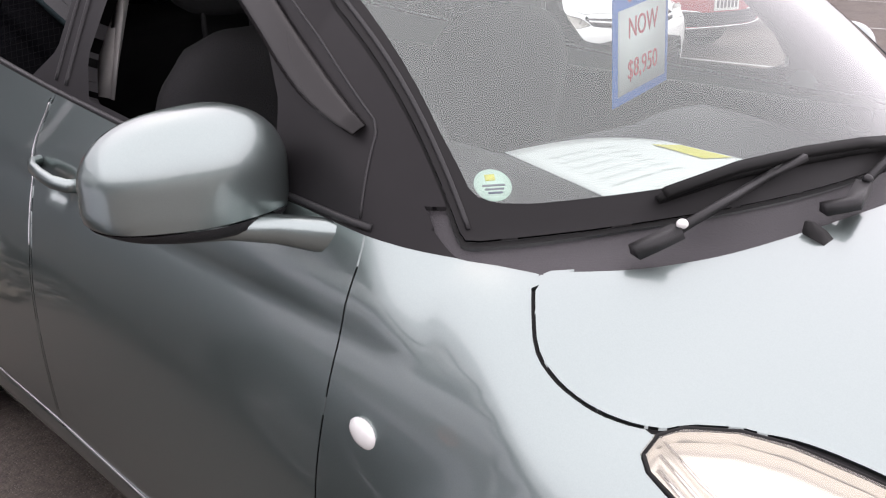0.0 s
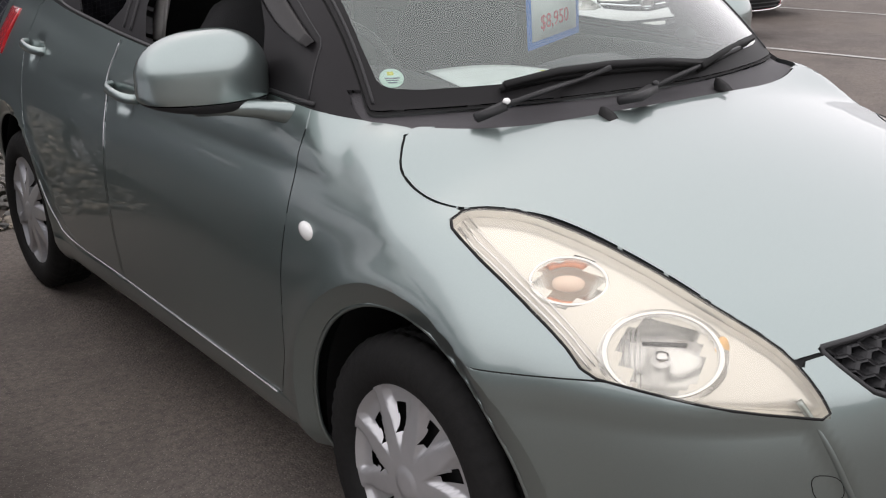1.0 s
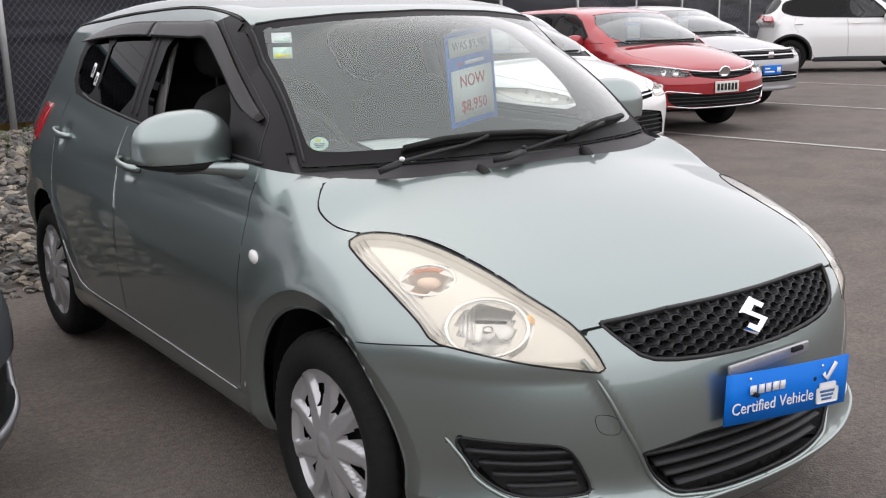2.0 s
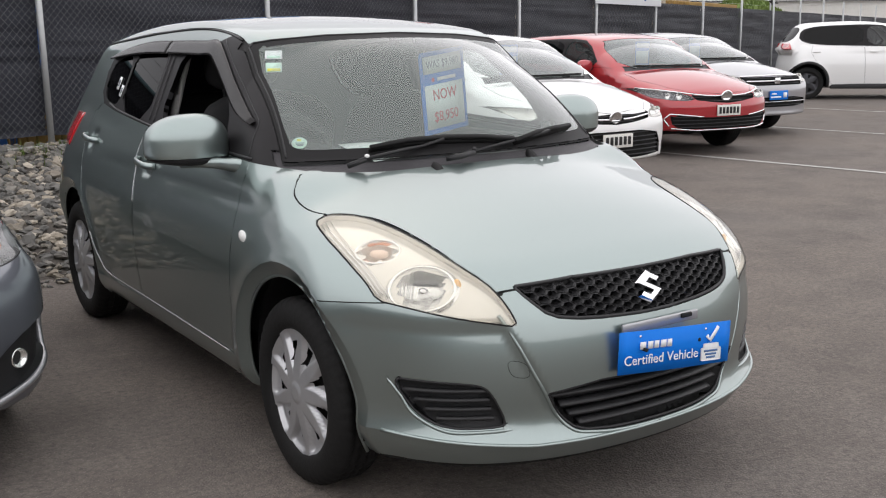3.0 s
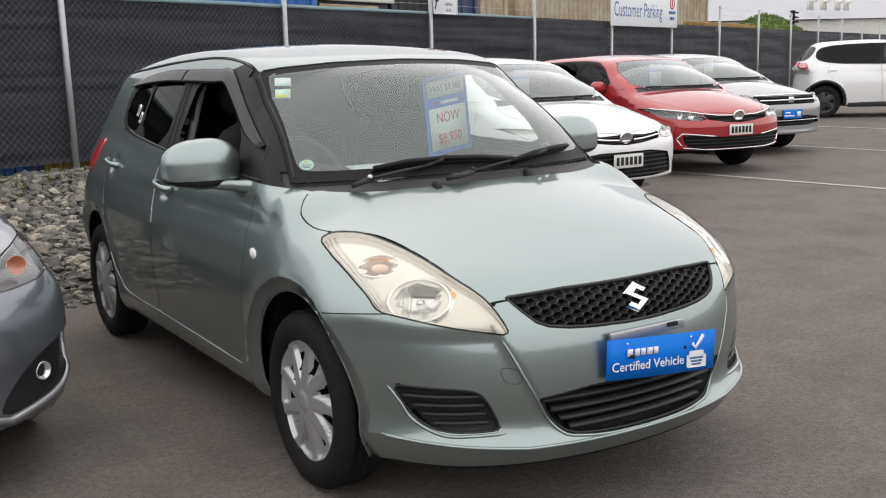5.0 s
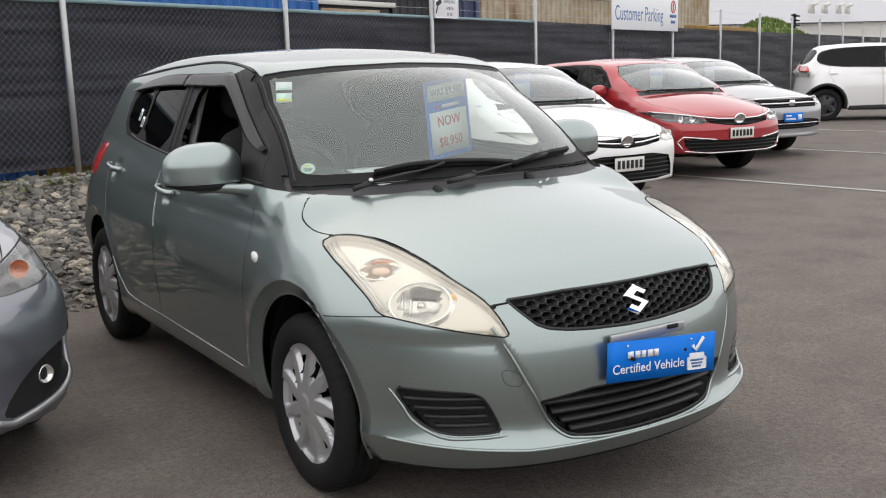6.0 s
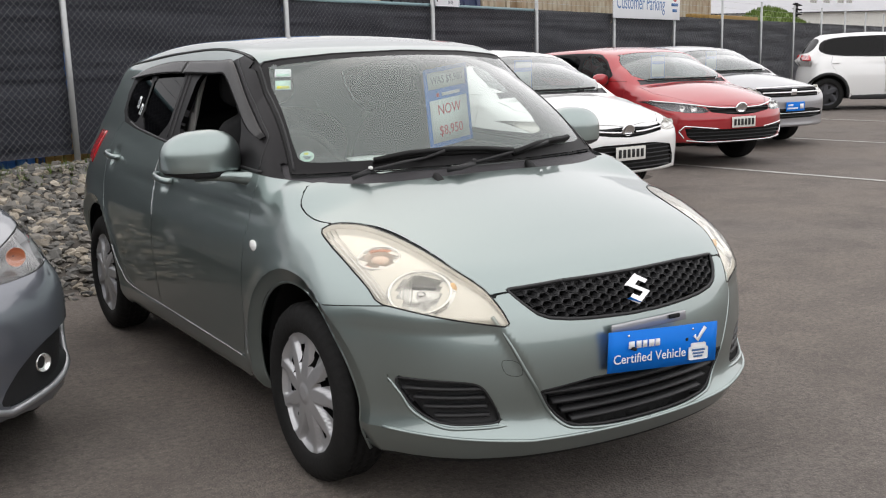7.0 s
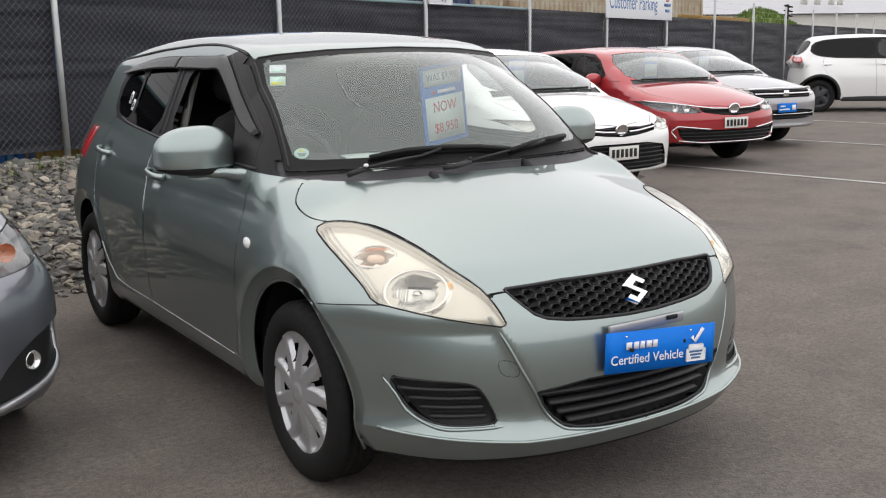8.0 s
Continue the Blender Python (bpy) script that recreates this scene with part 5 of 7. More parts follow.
for x in (-0.125, 0.11):
    b = bmesh.new()
    blob(b, (x, -0.006, 0.049), (0.008, 0.006, 0.008), 2, 10)
    part("screw", b, CHROME, board)
board.matrix_basis = pose(0.008, -0.868, 0.517, 0, 2, -9)
b = bmesh.new()
box(b, (0.31, 0.010, 0.030), pose(0.0, -0.822, 0.588, -4, 0, 0), 0.004)
part("plate_holder", b, SILVER_PAINT, hatch, "pale number plate holder")
b = bmesh.new()
box(b, (0.045, 0.010, 0.014), pose(0.10, -0.829, 0.594), 0.004)
part("holder_clip", b, RUBBER, hatch, "black clip")
for x, y in ((-0.1, -0.868), (0.1, -0.885)):
    b = bmesh.new()
    rod(b, (x, -0.84, 0.53), (x, y, 0.53), 0.006)
    part("holder_bolt", b, RUBBER, hatch, "dark bolt")

price = thing("price_board", "blue-bordered price board hung inside the windscreen", "sign")
b = bmesh.new()
box(b, (0.270, 0.004, 0.345), pose(0, 0, 0), 0.0015)
part("panel", b, material("blue_card", (0.03, 0.16, 0.55), 0.4), price)
for w, h, z in ((0.230, 0.072, 0.118), (0.230, 0.185, -0.058)):
    b = bmesh.new()
    box(b, (w, 0.002, h), pose(0, -0.0034, z))
    part("label", b, PAPER, price)
lettering("WAS $9,980", 0.044, GREY_INK, price, pose(0, -0.005, 0.118, 90, 0, 0), squeeze=0.86)
lettering("NOW", 0.064, RED_INK, price, pose(0, -0.005, -0.012, 90, 0, 0), squeeze=0.86)
lettering("$8,950", 0.060, RED_INK, price, pose(0, -0.005, -0.103, 90, 0, 0), squeeze=0.90)
b = bmesh.new()
box(b, (0.11, 0.001, 0.014), pose(0.02, -0.003, 0.055))
part("title_bar", b, WHITE_INK, price)
b = bmesh.new()
blob(b, (-0.062, -0.003, 0.055), (0.018, 0.001, 0.018), 2, 12)
part("dot", b, RED_INK, price)
price.matrix_basis = pose(0.312, 0.755, 1.188, 0, -6.5, 12)

for (x, z), size, mats in (((-0.522, 1.353), (0.062, 0.046), (WHITE_INK, GREEN_INK)), ((-0.546, 1.309), (0.058, 0.050), (GREEN_INK, YELLOW_INK))):
    st = thing("windscreen_label", "small square registration label inside the windscreen", "sticker", "windscreen labels")
    b = bmesh.new()
    box(b, (size[0], 0.0012, size[1]), pose(0, 0, 0))
    part("backing", b, mats[0], st)
    b = bmesh.new()
    box(b, (size[0] * 0.8, 0.001, size[1] * 0.3), pose(0, -0.001, -size[1] * 0.28))
    part("band", b, mats[1], st)
    p = on_screen(x, z, -0.003)
    st.matrix_basis = pose(p.x, p.y, p.z, -50, 0, -26)
st = thing("round_sticker", "round pale green sticker inside the windscreen corner", "sticker")
b = bmesh.new()
bmesh.ops.create_cone(b, cap_ends=True, segments=40, radius1=0.026, radius2=0.026, depth=0.0012)
part("backing", b, GREEN_INK, st)
b = bmesh.new()
box(b, (0.014, 0.010, 0.001), pose(-0.002, 0.012, 0.001))
part("patch", b, YELLOW_INK, st, "yellow patch")
b = bmesh.new()
for k in range(3):
    box(b, (0.032 - 0.006 * k, 0.003, 0.001), pose(0.001, -0.001 - 0.006 * k, 0.001))
part("text_bar", b, GREY_INK, st)
p = on_screen(-0.611, 1.065, -0.004)
st.matrix_basis = pose(p.x, p.y, p.z, 40, 0, -28)
for yz, h in (((2.045, 1.21), 0.062), ((1.975, 1.178), 0.055)):
    st = thing("window_label", "small white label on the tinted rear quarter window", "sticker", "window labels")
    b = bmesh.new()
    box(b, (0.0012, 0.034, h), pose(0, 0, 0))
    part("backing", b, WHITE_INK, st)
    b = bmesh.new()
    box(b, (0.001, 0.02, h * 0.5), pose(-0.001, 0, 0))
    part("print", b, GREY_INK, st)
    st.matrix_basis = pose(-float(side_x(main_form, *yz)) - 0.001, yz[0], yz[1], 8, 22, 0)
b = bmesh.new()
sheet_form = lambda u, v: Vector((-0.30 + 0.40 * u - 0.02 * v, 0.30 + 0.24 * v - 0.03 * u, 0.975 + 0.032 * (1 - u) * v + 0.014 * math.sin(3.1 * u) + 0.012 * v))
plate_grid(b, sheet_form, 14, 8, 0.0008)
notice = tagged(part("paper_notice", b, PAPER), "sheet of printed paper lying curled on the dashboard", "paper")
b = bmesh.new()
for k in range(6):
    for u0, u1 in ((0.10, 0.34), (0.40, 0.52)):
        v = 0.2 + 0.11 * k
        c = [sheet_form(u, vv) + Vector((0, 0, 0.0018)) for u, vv in ((u0, v), (u1, v), (u1, v + 0.02), (u0, v + 0.02))]
        b.faces.new([b.verts.new(q) for q in c])
part("print_bar", b, PALE_INK, notice, smooth=False)
b = bmesh.new()
c = [sheet_form(u, vv) + Vector((0, 0, 0.002)) for u, vv in ((0.74, 0.3), (0.95, 0.3), (0.95, 0.75), (0.74, 0.75))]
b.faces.new([b.verts.new(q) for q in c])
part("yellow_patch", b, YELLOW_INK, notice, smooth=False)


# ---------------------------------------------------------------- ground, lines, gravel
b = bmesh.new()
axis = [math.copysign(abs(t) ** 2.6 * 450, t) for t in np.linspace(-1, 1, 151)]
g = [[b.verts.new((x + 3, y + 2, 0.0)) for y in axis] for x in axis]
for p, q in zip(g, g[1:]):
    for j in range(150):
        b.faces.new((p[j], q[j], q[j + 1], p[j + 1]))
ground = tagged(part("ground", b, ASPHALT), "worn grey-brown asphalt of a car yard with faint stains", "ground", kind="structure")
for k, (x0, y0, x1, y1) in enumerate([(6.92, 6.5, 8.20, -2.0), (10.80, 7.8, 11.95, 0.0), (14.52, 10.2, 15.6, 3.0)]):
    b = bmesh.new()
    rng = random.Random(k)
    a, e = Vector((x0, y0, 0)), Vector((x1, y1, 0))
    side = (e - a).normalized().cross(Vector((0, 0, 1))) * 0.045
    n = 60
    row = []
    for i in range(n + 1):
        c = a.lerp(e, i / n)
        up = Vector((0, 0, 0.006))
        row.append((b.verts.new(c - side * (1 + rng.uniform(-0.12, 0.12)) + up), b.verts.new(c + side * (1 + rng.uniform(-0.12, 0.12)) + up)))
    for p, q in zip(row, row[1:]):
        b.faces.new((p[0], p[1], q[1], q[0]))
    tagged(part("bay_line", b, LINE_PAINT, smooth=False), "worn white painted parking bay line on asphalt", "road marking", "bay lines", "structure")

FENCE_A = Vector((0.160, 7.038, 0))
FENCE_U = Vector((math.cos(radians(22.81)), math.sin(radians(22.81)), 0))
FENCE_N = Vector((-FENCE_U.y, FENCE_U.x, 0))


def fence_point(s, off=0.0, z=0.0):
    return FENCE_A + FENCE_U * s + FENCE_N * off + Vector((0, 0, z))


def fence_top(s):
    return 2.093 - 0.0022 * max(s, -3)


def bank(x, y):
    """The height of the stone bank that climbs to the fence."""
    lo = y - (3.20 + 0.25 * (x + 0.78))
    hi = (Vector((x, y, 0)) - FENCE_A).dot(FENCE_N)
    if lo <= 0:
        return -0.03
    return -0.03 + 0.46 * min(lo / max(lo - min(hi, 0.4), 0.4), 1.0)


b = bmesh.new()
g = [[b.verts.new((-4.5 + 0.11 * i, 2.3 + 0.11 * j, bank(-4.5 + 0.11 * i, 2.3 + 0.11 * j) + 0.018 * noise.noise((i * 0.9, j * 0.9, 0)))) for j in range(62)] for i in range(96)]
for i in range(95):
    for j in range(61):
        b.faces.new((g[i][j], g[i + 1][j], g[i + 1][j + 1], g[i][j + 1]))
bmesh.ops.delete(b, geom=[v for v in b.verts if v.co.z < -0.02 and v.co.y < 3.0 + 0.25 * (v.co.x + 0.78)], context="VERTS")
stone_bank = tagged(part("stone_bank", b, SOIL), "bank of broken grey-brown stones rising to the fence", "gravel", kind="structure")


def stone_mesh(bm, m, rng, sub=1):
    made = bmesh.ops.create_icosphere(bm, subdivisions=sub, radius=1)
    k = [rng.uniform(0.55, 1.15) for _ in range(3)]
    for v in made["verts"]:
        w = v.co.copy()
        r = 1 + 0.7 * noise.noise(w * 1.3 + Vector((k[0] * 40, k[1] * 30, k[2] * 20)))
        v.co = m @ Vector((w.x * r * 1.25, w.y * r * 0.9, w.z * r * 0.6))
    return bm


rng = random.Random(4)
stone_meshes = []
for k in range(10):
    b = bmesh.new()
    stone_mesh(b, Matrix(), rng, 2)
    bmesh.ops.triangulate(b, faces=b.faces)
    me = bpy.data.meshes.new("stone")
    b.to_mesh(me)
    b.free()
    me.materials.append(STONE)
    me.shade_flat()
    stone_meshes.append(me)
spots = []
for _ in range(9500):
    x, y = rng.uniform(-4.3, 2.0), rng.uniform(2.95, 7.4)
    lo = y - (3.20 + 0.25 * (x + 0.78))
    hi = (Vector((x, y, 0)) - FENCE_A).dot(FENCE_N)
    if lo < -0.03 + rng.random() * 0.05 or hi > 0.25:
        continue
    size = (0.019 + 0.026 * rng.random() ** 2) * (0.75 if lo < 0.5 else 1.0) * (1.5 if rng.random() < 0.12 else 1)
    spots.append((x, y, size))
spots.sort(key=lambda p: math.hypot(p[0] + 0.9, p[1] - 4.0))
for i, (x, y, size) in enumerate(spots):
    m = Matrix.Translation((x, y, max(bank(x, y), 0) + size * 0.35)) @ Euler((rng.uniform(-0.6, 0.6), rng.uniform(-0.6, 0.6), rng.uniform(0, 6.3))).to_matrix().to_4x4() @ Matrix.Scale(size, 4)
    if i < 290:
        o = new("stone", stone_meshes[i % 10])
        o.parent = stone_bank
        o.matrix_basis = m
verts, faces = [], []
base = [([v.co.copy() for v in me.vertices], [tuple(p.vertices) for p in me.polygons]) for me in stone_meshes]
for i, (x, y, size) in enumerate(spots[290:]):
    m = Matrix.Translation((x, y, max(bank(x, y), 0) + size * 0.35)) @ Euler((rng.uniform(-0.6, 0.6), rng.uniform(-0.6, 0.6), rng.uniform(0, 6.3))).to_matrix().to_4x4() @ Matrix.Scale(size, 4)
    vs, fs = base[i % 10]
    n = len(verts)
    verts += [tuple(m @ v) for v in vs]
    faces += [tuple(n + q for q in f) for f in fs]
me = bpy.data.meshes.new("loose_stones")
me.from_pydata(verts, [], faces)
me.materials.append(STONE_MANY)
tagged(new("loose_stones", me), "broken grey and tan stones heaped on the bank", "gravel", kind="stuff")
b = bmesh.new()
stone_mesh(b, Matrix.Translation((-0.98, 6.15, 0.48)) @ Matrix.Scale(0.17, 4), rng, 3)
boulder = tagged(part("boulder", b, BROWN_STONE), "rounded brown boulder on the stone bank", "rock")
rng2 = random.Random(9)
b = bmesh.new()
for _ in range(150):
    s, off = rng2.uniform(-2.5, 0.5), -rng2.random() ** 2 * 0.8
    p = fence_point(s, off)
    p.z = bank(p.x, p.y)
    for k in range(5):
        a = rng2.uniform(0, 6.3)
        h = rng2.uniform(0.04, 0.13)
        d = Vector((math.cos(a), math.sin(a), 0))
        w = d.cross(Vector((0, 0, 1))) * 0.004
        q = p + d * 0.01
        b.faces.new([b.verts.new(v) for v in (q - w, q + w, q + d * h * 0.5 + Vector((0, 0, h)))])
tagged(part("weeds", b, GRASS, smooth=False), "thin green weeds at the foot of the fence", "weeds", kind="stuff")

# ---------------------------------------------------------------- fence
fence = tagged(new("fence"), "chain-link fence lined with black shade cloth on grey steel posts", "fence", kind="structure")
for k in range(-3, 17):
    s = 3.0 * k
    b = bmesh.new()
    lean = Vector((-0.02, 0, 0)) if k == 0 else Vector((0, 0, 0))
    z0 = 0.0 if k > 0 else 0.38
    rod(b, fence_point(s, -0.035, z0 - 0.15), fence_point(s, -0.035, fence_top(s) + 0.46) + lean, 0.030, 14)
    rod(b, fence_point(s, -0.035, fence_top(s) + 0.46) + lean, fence_point(s, -0.035, fence_top(s) + 0.475) + lean, 0.033, 14, 0.015)
    part("post", b, STEEL, fence, "grey galvanised steel post")
    b = bmesh.new()
    n, mrows = 40, 64
    def cloth(u, v, s=s, k=k):
        ss = s + 3.0 * u
        tall_cloth = 1.55 + 0.40 * min(max(ss / 6.0, 0), 1)
        z = fence_top(ss) - tall_cloth * (1 - v)
        ripple = 0.020 * noise.noise((ss * 0.30, z * 13.0, k * 0.3)) + 0.010 * noise.noise((ss * 0.8, z * 30.0, 2.0 + k)) + 0.016 * noise.noise((ss * 2.5, z * 4.0, 7.0)) + 0.025 * math.sin(math.pi * u) * (0.5 + 0.5 * math.sin(z * 17 + ss))
        return fence_point(ss, 0.030 + ripple, z)
    plate_grid(b, cloth, n, mrows, 0.0)
    part("shade_cloth", b, SHADE, fence, "black woven shade cloth")
    b = bmesh.new()
    sweep(b, [fence_point(s + 0.25 * i, 0.0, fence_top(s + 0.25 * i) + 0.006 * noise.noise((s + i * 0.4, 0, 3))) for i in range(13)], [(-0.012, -0.022), (-0.012, 0.018), (0.012, 0.018), (0.012, -0.022)] if k < 3 else circle(0.006, 5))
    part("top_hem", b, HEM if k < 3 else SHADE, fence, "pale blue hem along the top" if k < 3 else "")
    for h in ((0.12, 0.27, 0.42) if k >= 0 else (0.12, 0.27)):
        b = bmesh.new()
        sweep(b, [fence_point(s + 0.5 * i, -0.04, fence_top(s + 0.5 * i) + h - 0.012 * math.sin(math.pi * i / 6)) for i in range(7)], circle(0.0022, 4))
        part("strand_wire", b, STEEL, fence, "thin wire strand")
b = bmesh.new()
for s0, s1, z in ((-9.0, 0.0, 0.47), (0.0, 3.0, 0.44)):
    rod(b, fence_point(s0, -0.05, z), fence_point(s1, -0.05, z - 0.02), 0.014, 10)
part("bottom_rail", b, RAIL, fence, "pale pipe along the foot of the fence")
# chain link: two families of slanting wires
verts, faces = [], []
pitch = 0.072
for k in range(-3, 9):
    s, dense = 3.0 * k, 1 if k < 4 else 2
    top = fence_top(s + 1.5)
    low = top - (1.55 if k < 1 else 1.85)
    def clip(sa, za, sb, zb):
        if sa == sb:
            return None
        t0, t1 = 0.0, 1.0
        d = sb - sa
        ta, tb = (s - sa) / d, (s + 3.0 - sa) / d
        if ta > tb:
            ta, tb = tb, ta
        t0, t1 = max(t0, ta), min(t1, tb)
        return None if t1 <= t0 else (sa + d * t0, za + (zb - za) * t0, sa + d * t1, za + (zb - za) * t1)
    for fam in (-1, 1):
        step_s = pitch * dense
        cnt = int((3.0 + (top - low)) / step_s)
        for i in range(cnt):
            a0 = s + i * step_s - ((top - low) if fam > 0 else 0)
            z0, z1 = low, top
            sA, sB = a0, a0 + fam * (top - low) if fam < 0 else a0 + (top - low)
            c = clip(sA, z0, sB, z1)
            if not c:
                continue
            p, q = fence_point(c[0], -0.006 - 0.004 * fam, c[1]), fence_point(c[2], -0.006 - 0.004 * fam, c[3])
            r = 0.0021 * (1 if dense == 1 else 1.6)
            d = (q - p).normalized()
            sd = d.cross(FENCE_N).normalized() * r
            up = FENCE_N * r
            n = len(verts)
            for e in (p, q):
                verts += [tuple(e + sd), tuple(e - up), tuple(e - sd), tuple(e + up)]
            faces += [(n + j, n + (j + 1) % 4, n + 4 + (j + 1) % 4, n + 4 + j) for j in range(4)]
me = bpy.data.meshes.new("chain_link")
me.from_pydata(verts, [], faces)
me.materials.append(WIRE)
link = tagged(new("chain_link", me), "diamond wire mesh", kind="stuff")
link.parent = fence

# unseen plain walls added where the walk does not face; the west one darkens the flank
for name, at, size in (("sky_block_west", (-9.0, -8.0), (0.12, 30.0)), ("sky_block_south", (10.0, -23.0), (38.0, 0.12))):
    b = bmesh.new()
    box(b, (size[0], size[1], 2.1), pose(at[0], at[1], 1.05), 0.01)
    tagged(part(name, b, SHADE), "plain dark wall out of view, added to block low sky", "wall", kind="structure")

# signs on the fence
turn_f = math.degrees(math.atan2(FENCE_U.y, FENCE_U.x))
sg = thing("parking_sign", "white sign with blue lettering fixed to the fence posts", "sign")
b = bmesh.new()
box(b, (3.30, 0.02, 0.80), pose(0, 0, 0), 0.004)
part("panel", b, SIGN_WHITE, sg)
lettering("Customer Parking", 0.40, BLUE_INK, sg, pose(-0.36, -0.0115, -0.10, 90, 0, 0), squeeze=0.80)
b = bmesh.new()
lathe(b, [(0.10, -0.004), (0.13, -0.004), (0.13, 0.004), (0.10, 0.004), (0.10, -0.004)], 24, pose(1.36, -0.012, 0.10, 90, 0, 0))
box(b, (0.05, 0.006, 0.16), pose(1.36, -0.013, 0.10), 0.002)
part("emblem", b, RED_INK, sg, "red ring emblem")
for z, w in ((-0.09, 0.36), (-0.21, 0.24)):
    b = bmesh.new()
    box(b, (w, 0.004, 0.06), pose(1.36, -0.012, z))
    part("bar", b, BLUE_INK, sg)
sg.matrix_basis = Matrix.Translation(fence_point(13.5, -0.085, 2.386)) @ pose(0, 0, 0, 0, 0, turn_f)
sg = thing("camera_sign", "small white and black notice with red oval on a post", "sign")
b = bmesh.new()
box(b, (0.60, 0.006, 0.66), pose(0, 0, 0), 0.02)
part("panel", b, SIGN_WHITE, sg)
b = bmesh.new()
box(b, (0.56, 0.004, 0.36), pose(0, -0.003, 0.13))
part("black_field", b, BLACK_INK, sg)
b = bmesh.new()
blob(b, (0, -0.005, 0.14), (0.48, 0.004, 0.26), 2, 24)
part("red_oval", b, RED_INK, sg)
for t, z in (("SURVEILLANCE", -0.10), ("CAMERAS", -0.19), ("IN USE", -0.275)):
    lettering(t, 0.062, GREY_INK, sg, pose(0.09, -0.004, z, 90, 0, 0), squeeze=0.7)
b = bmesh.new()
box(b, (0.13, 0.005, 0.06), pose(-0.19, -0.004, -0.12, 0, -28, 0), 0.01)
box(b, (0.025, 0.005, 0.10), pose(-0.24, -0.004, -0.22, 0, 20, 0), 0.0)
part("camera_symbol", b, BLACK_INK, sg)
sg.matrix_basis = Matrix.Translation(fence_point(6.31, -0.075, 2.394)) @ pose(0, 0, 0, 0, 0, turn_f)


# ---------------------------------------------------------------- beyond the fence
def ribbed(bm, s0, s1, off, z0, z1, rib=0.14, depth=0.035):
    """A wall of upright folds along the fence's direction."""
    n = int((s1 - s0) / rib)
    prof = []
    for i in range(n):
        a = s0 + i * rib
        prof += [(a, 0), (a + rib * 0.35, 0), (a + rib * 0.5, depth), (a + rib * 0.85, depth)]
    prof.append((s1, 0))
    row = [(bm.verts.new(fence_point(a, off + d, z0)), bm.verts.new(fence_point(a, off + d, z1))) for a, d in prof]
    for p, q in zip(row, row[1:]):
        bm.faces.new((p[0], q[0], q[1], p[1]))


def container(label, s0, s1, off, h, mat, rib=0.28):
    ob = thing("shipping_container", label, "container", "shipping containers")
    b = bmesh.new()
    ribbed(b, s0 + 0.1, s1 - 0.1, off + 0.03, 0.16, h - 0.12, rib)
    part("side_wall", b, mat, ob, smooth=False)
    for z, hh in ((0.08, 0.16), (h - 0.06, 0.12)):
        b = bmesh.new()
        m = Matrix.Translation(fence_point((s0 + s1) / 2, off + 0.05, z)) @ pose(0, 0, 0, 0, 0, turn_f)
        box(b, (s1 - s0, 0.12, hh), m, 0.01)
        part("side_rail", b, mat, ob)
    for s in (s0 + 0.08, s1 - 0.08):
        b = bmesh.new()
        box(b, (0.16, 0.16, h), Matrix.Translation(fence_point(s, off + 0.07, h / 2)) @ pose(0, 0, 0, 0, 0, turn_f), 0.01)
        part("corner_post", b, mat, ob)
    b = bmesh.new()
    box(b, (s1 - s0 - 0.2, 2.2, h - 0.1), Matrix.Translation(fence_point((s0 + s1) / 2, off + 1.25, h / 2)) @ pose(0, 0, 0, 0, 0, turn_f), 0.0)
    part("box", b, mat, ob)
    return ob


container("bright blue ribbed shipping container behind the fence", 3.2, 9.4, 5.0, 3.08, CON_BLUE)
container("dark shipping container set back behind the fence", 12.2, 14.0, 5.3, 3.0, CON_DARK)
container("navy blue shipping container behind the fence", 14.0, 15.3, 5.0, 3.02, CON_NAVY)
container("cream shipping container with rust streaks behind the fence", 15.4, 16.7, 5.0, 3.23, CON_CREAM)
container("cream shipping container with rust streaks behind the fence", 17.3, 23.4, 5.0, 3.27, CON_CREAM)
container("pale cream shipping container with door bars behind the fence", 23.6, 31.8, 5.2, 3.7, CON_CREAM, 0.32)
b = bmesh.new()
hut = thing("site_hut", "low dark hut with a white roof edge behind the fence", "hut")
box(b, (2.6, 2.0, 2.65), Matrix.Translation(fence_point(10.8, 6.3, 1.325)) @ pose(0, 0, 0, 0, 0, turn_f), 0.02)
part("wall", b, CON_DARK, hut)
b = bmesh.new()
box(b, (1.9, 0.06, 0.5), Matrix.Translation(fence_point(10.7, 5.25, 2.33)) @ pose(0, 0, 0, 0, 0, turn_f), 0.01)
part("panel", b, CON_CREAM, hut)
b = bmesh.new()
box(b, (2.8, 2.2, 0.10), Matrix.Translation(fence_point(10.8, 6.3, 2.70)) @ pose(0, 0, 0, 0, 0, turn_f), 0.01)
part("roof", b, WALL_WHITE, hut)
rack = thing("timber_rack", "stack of yellow timber beams behind the fence", "timber")
for i in range(4):
    b = bmesh.new()
    box(b, (4.6, 0.12, 0.11), Matrix.Translation(fence_point(26.0, 2.4 + 0.2 * i, 2.28 + 0.02 * i)) @ pose(0, 0, 0, 0, 0, turn_f), 0.008)
    part("beam", b, TIMBER, rack)
for s in (24.2, 27.8):
    b = bmesh.new()
    box(b, (0.14, 0.8, 2.24), Matrix.Translation(fence_point(s, 2.7, 1.12)) @ pose(0, 0, 0, 0, 0, turn_f), 0.01)
    part("trestle", b, TIMBER, rack)
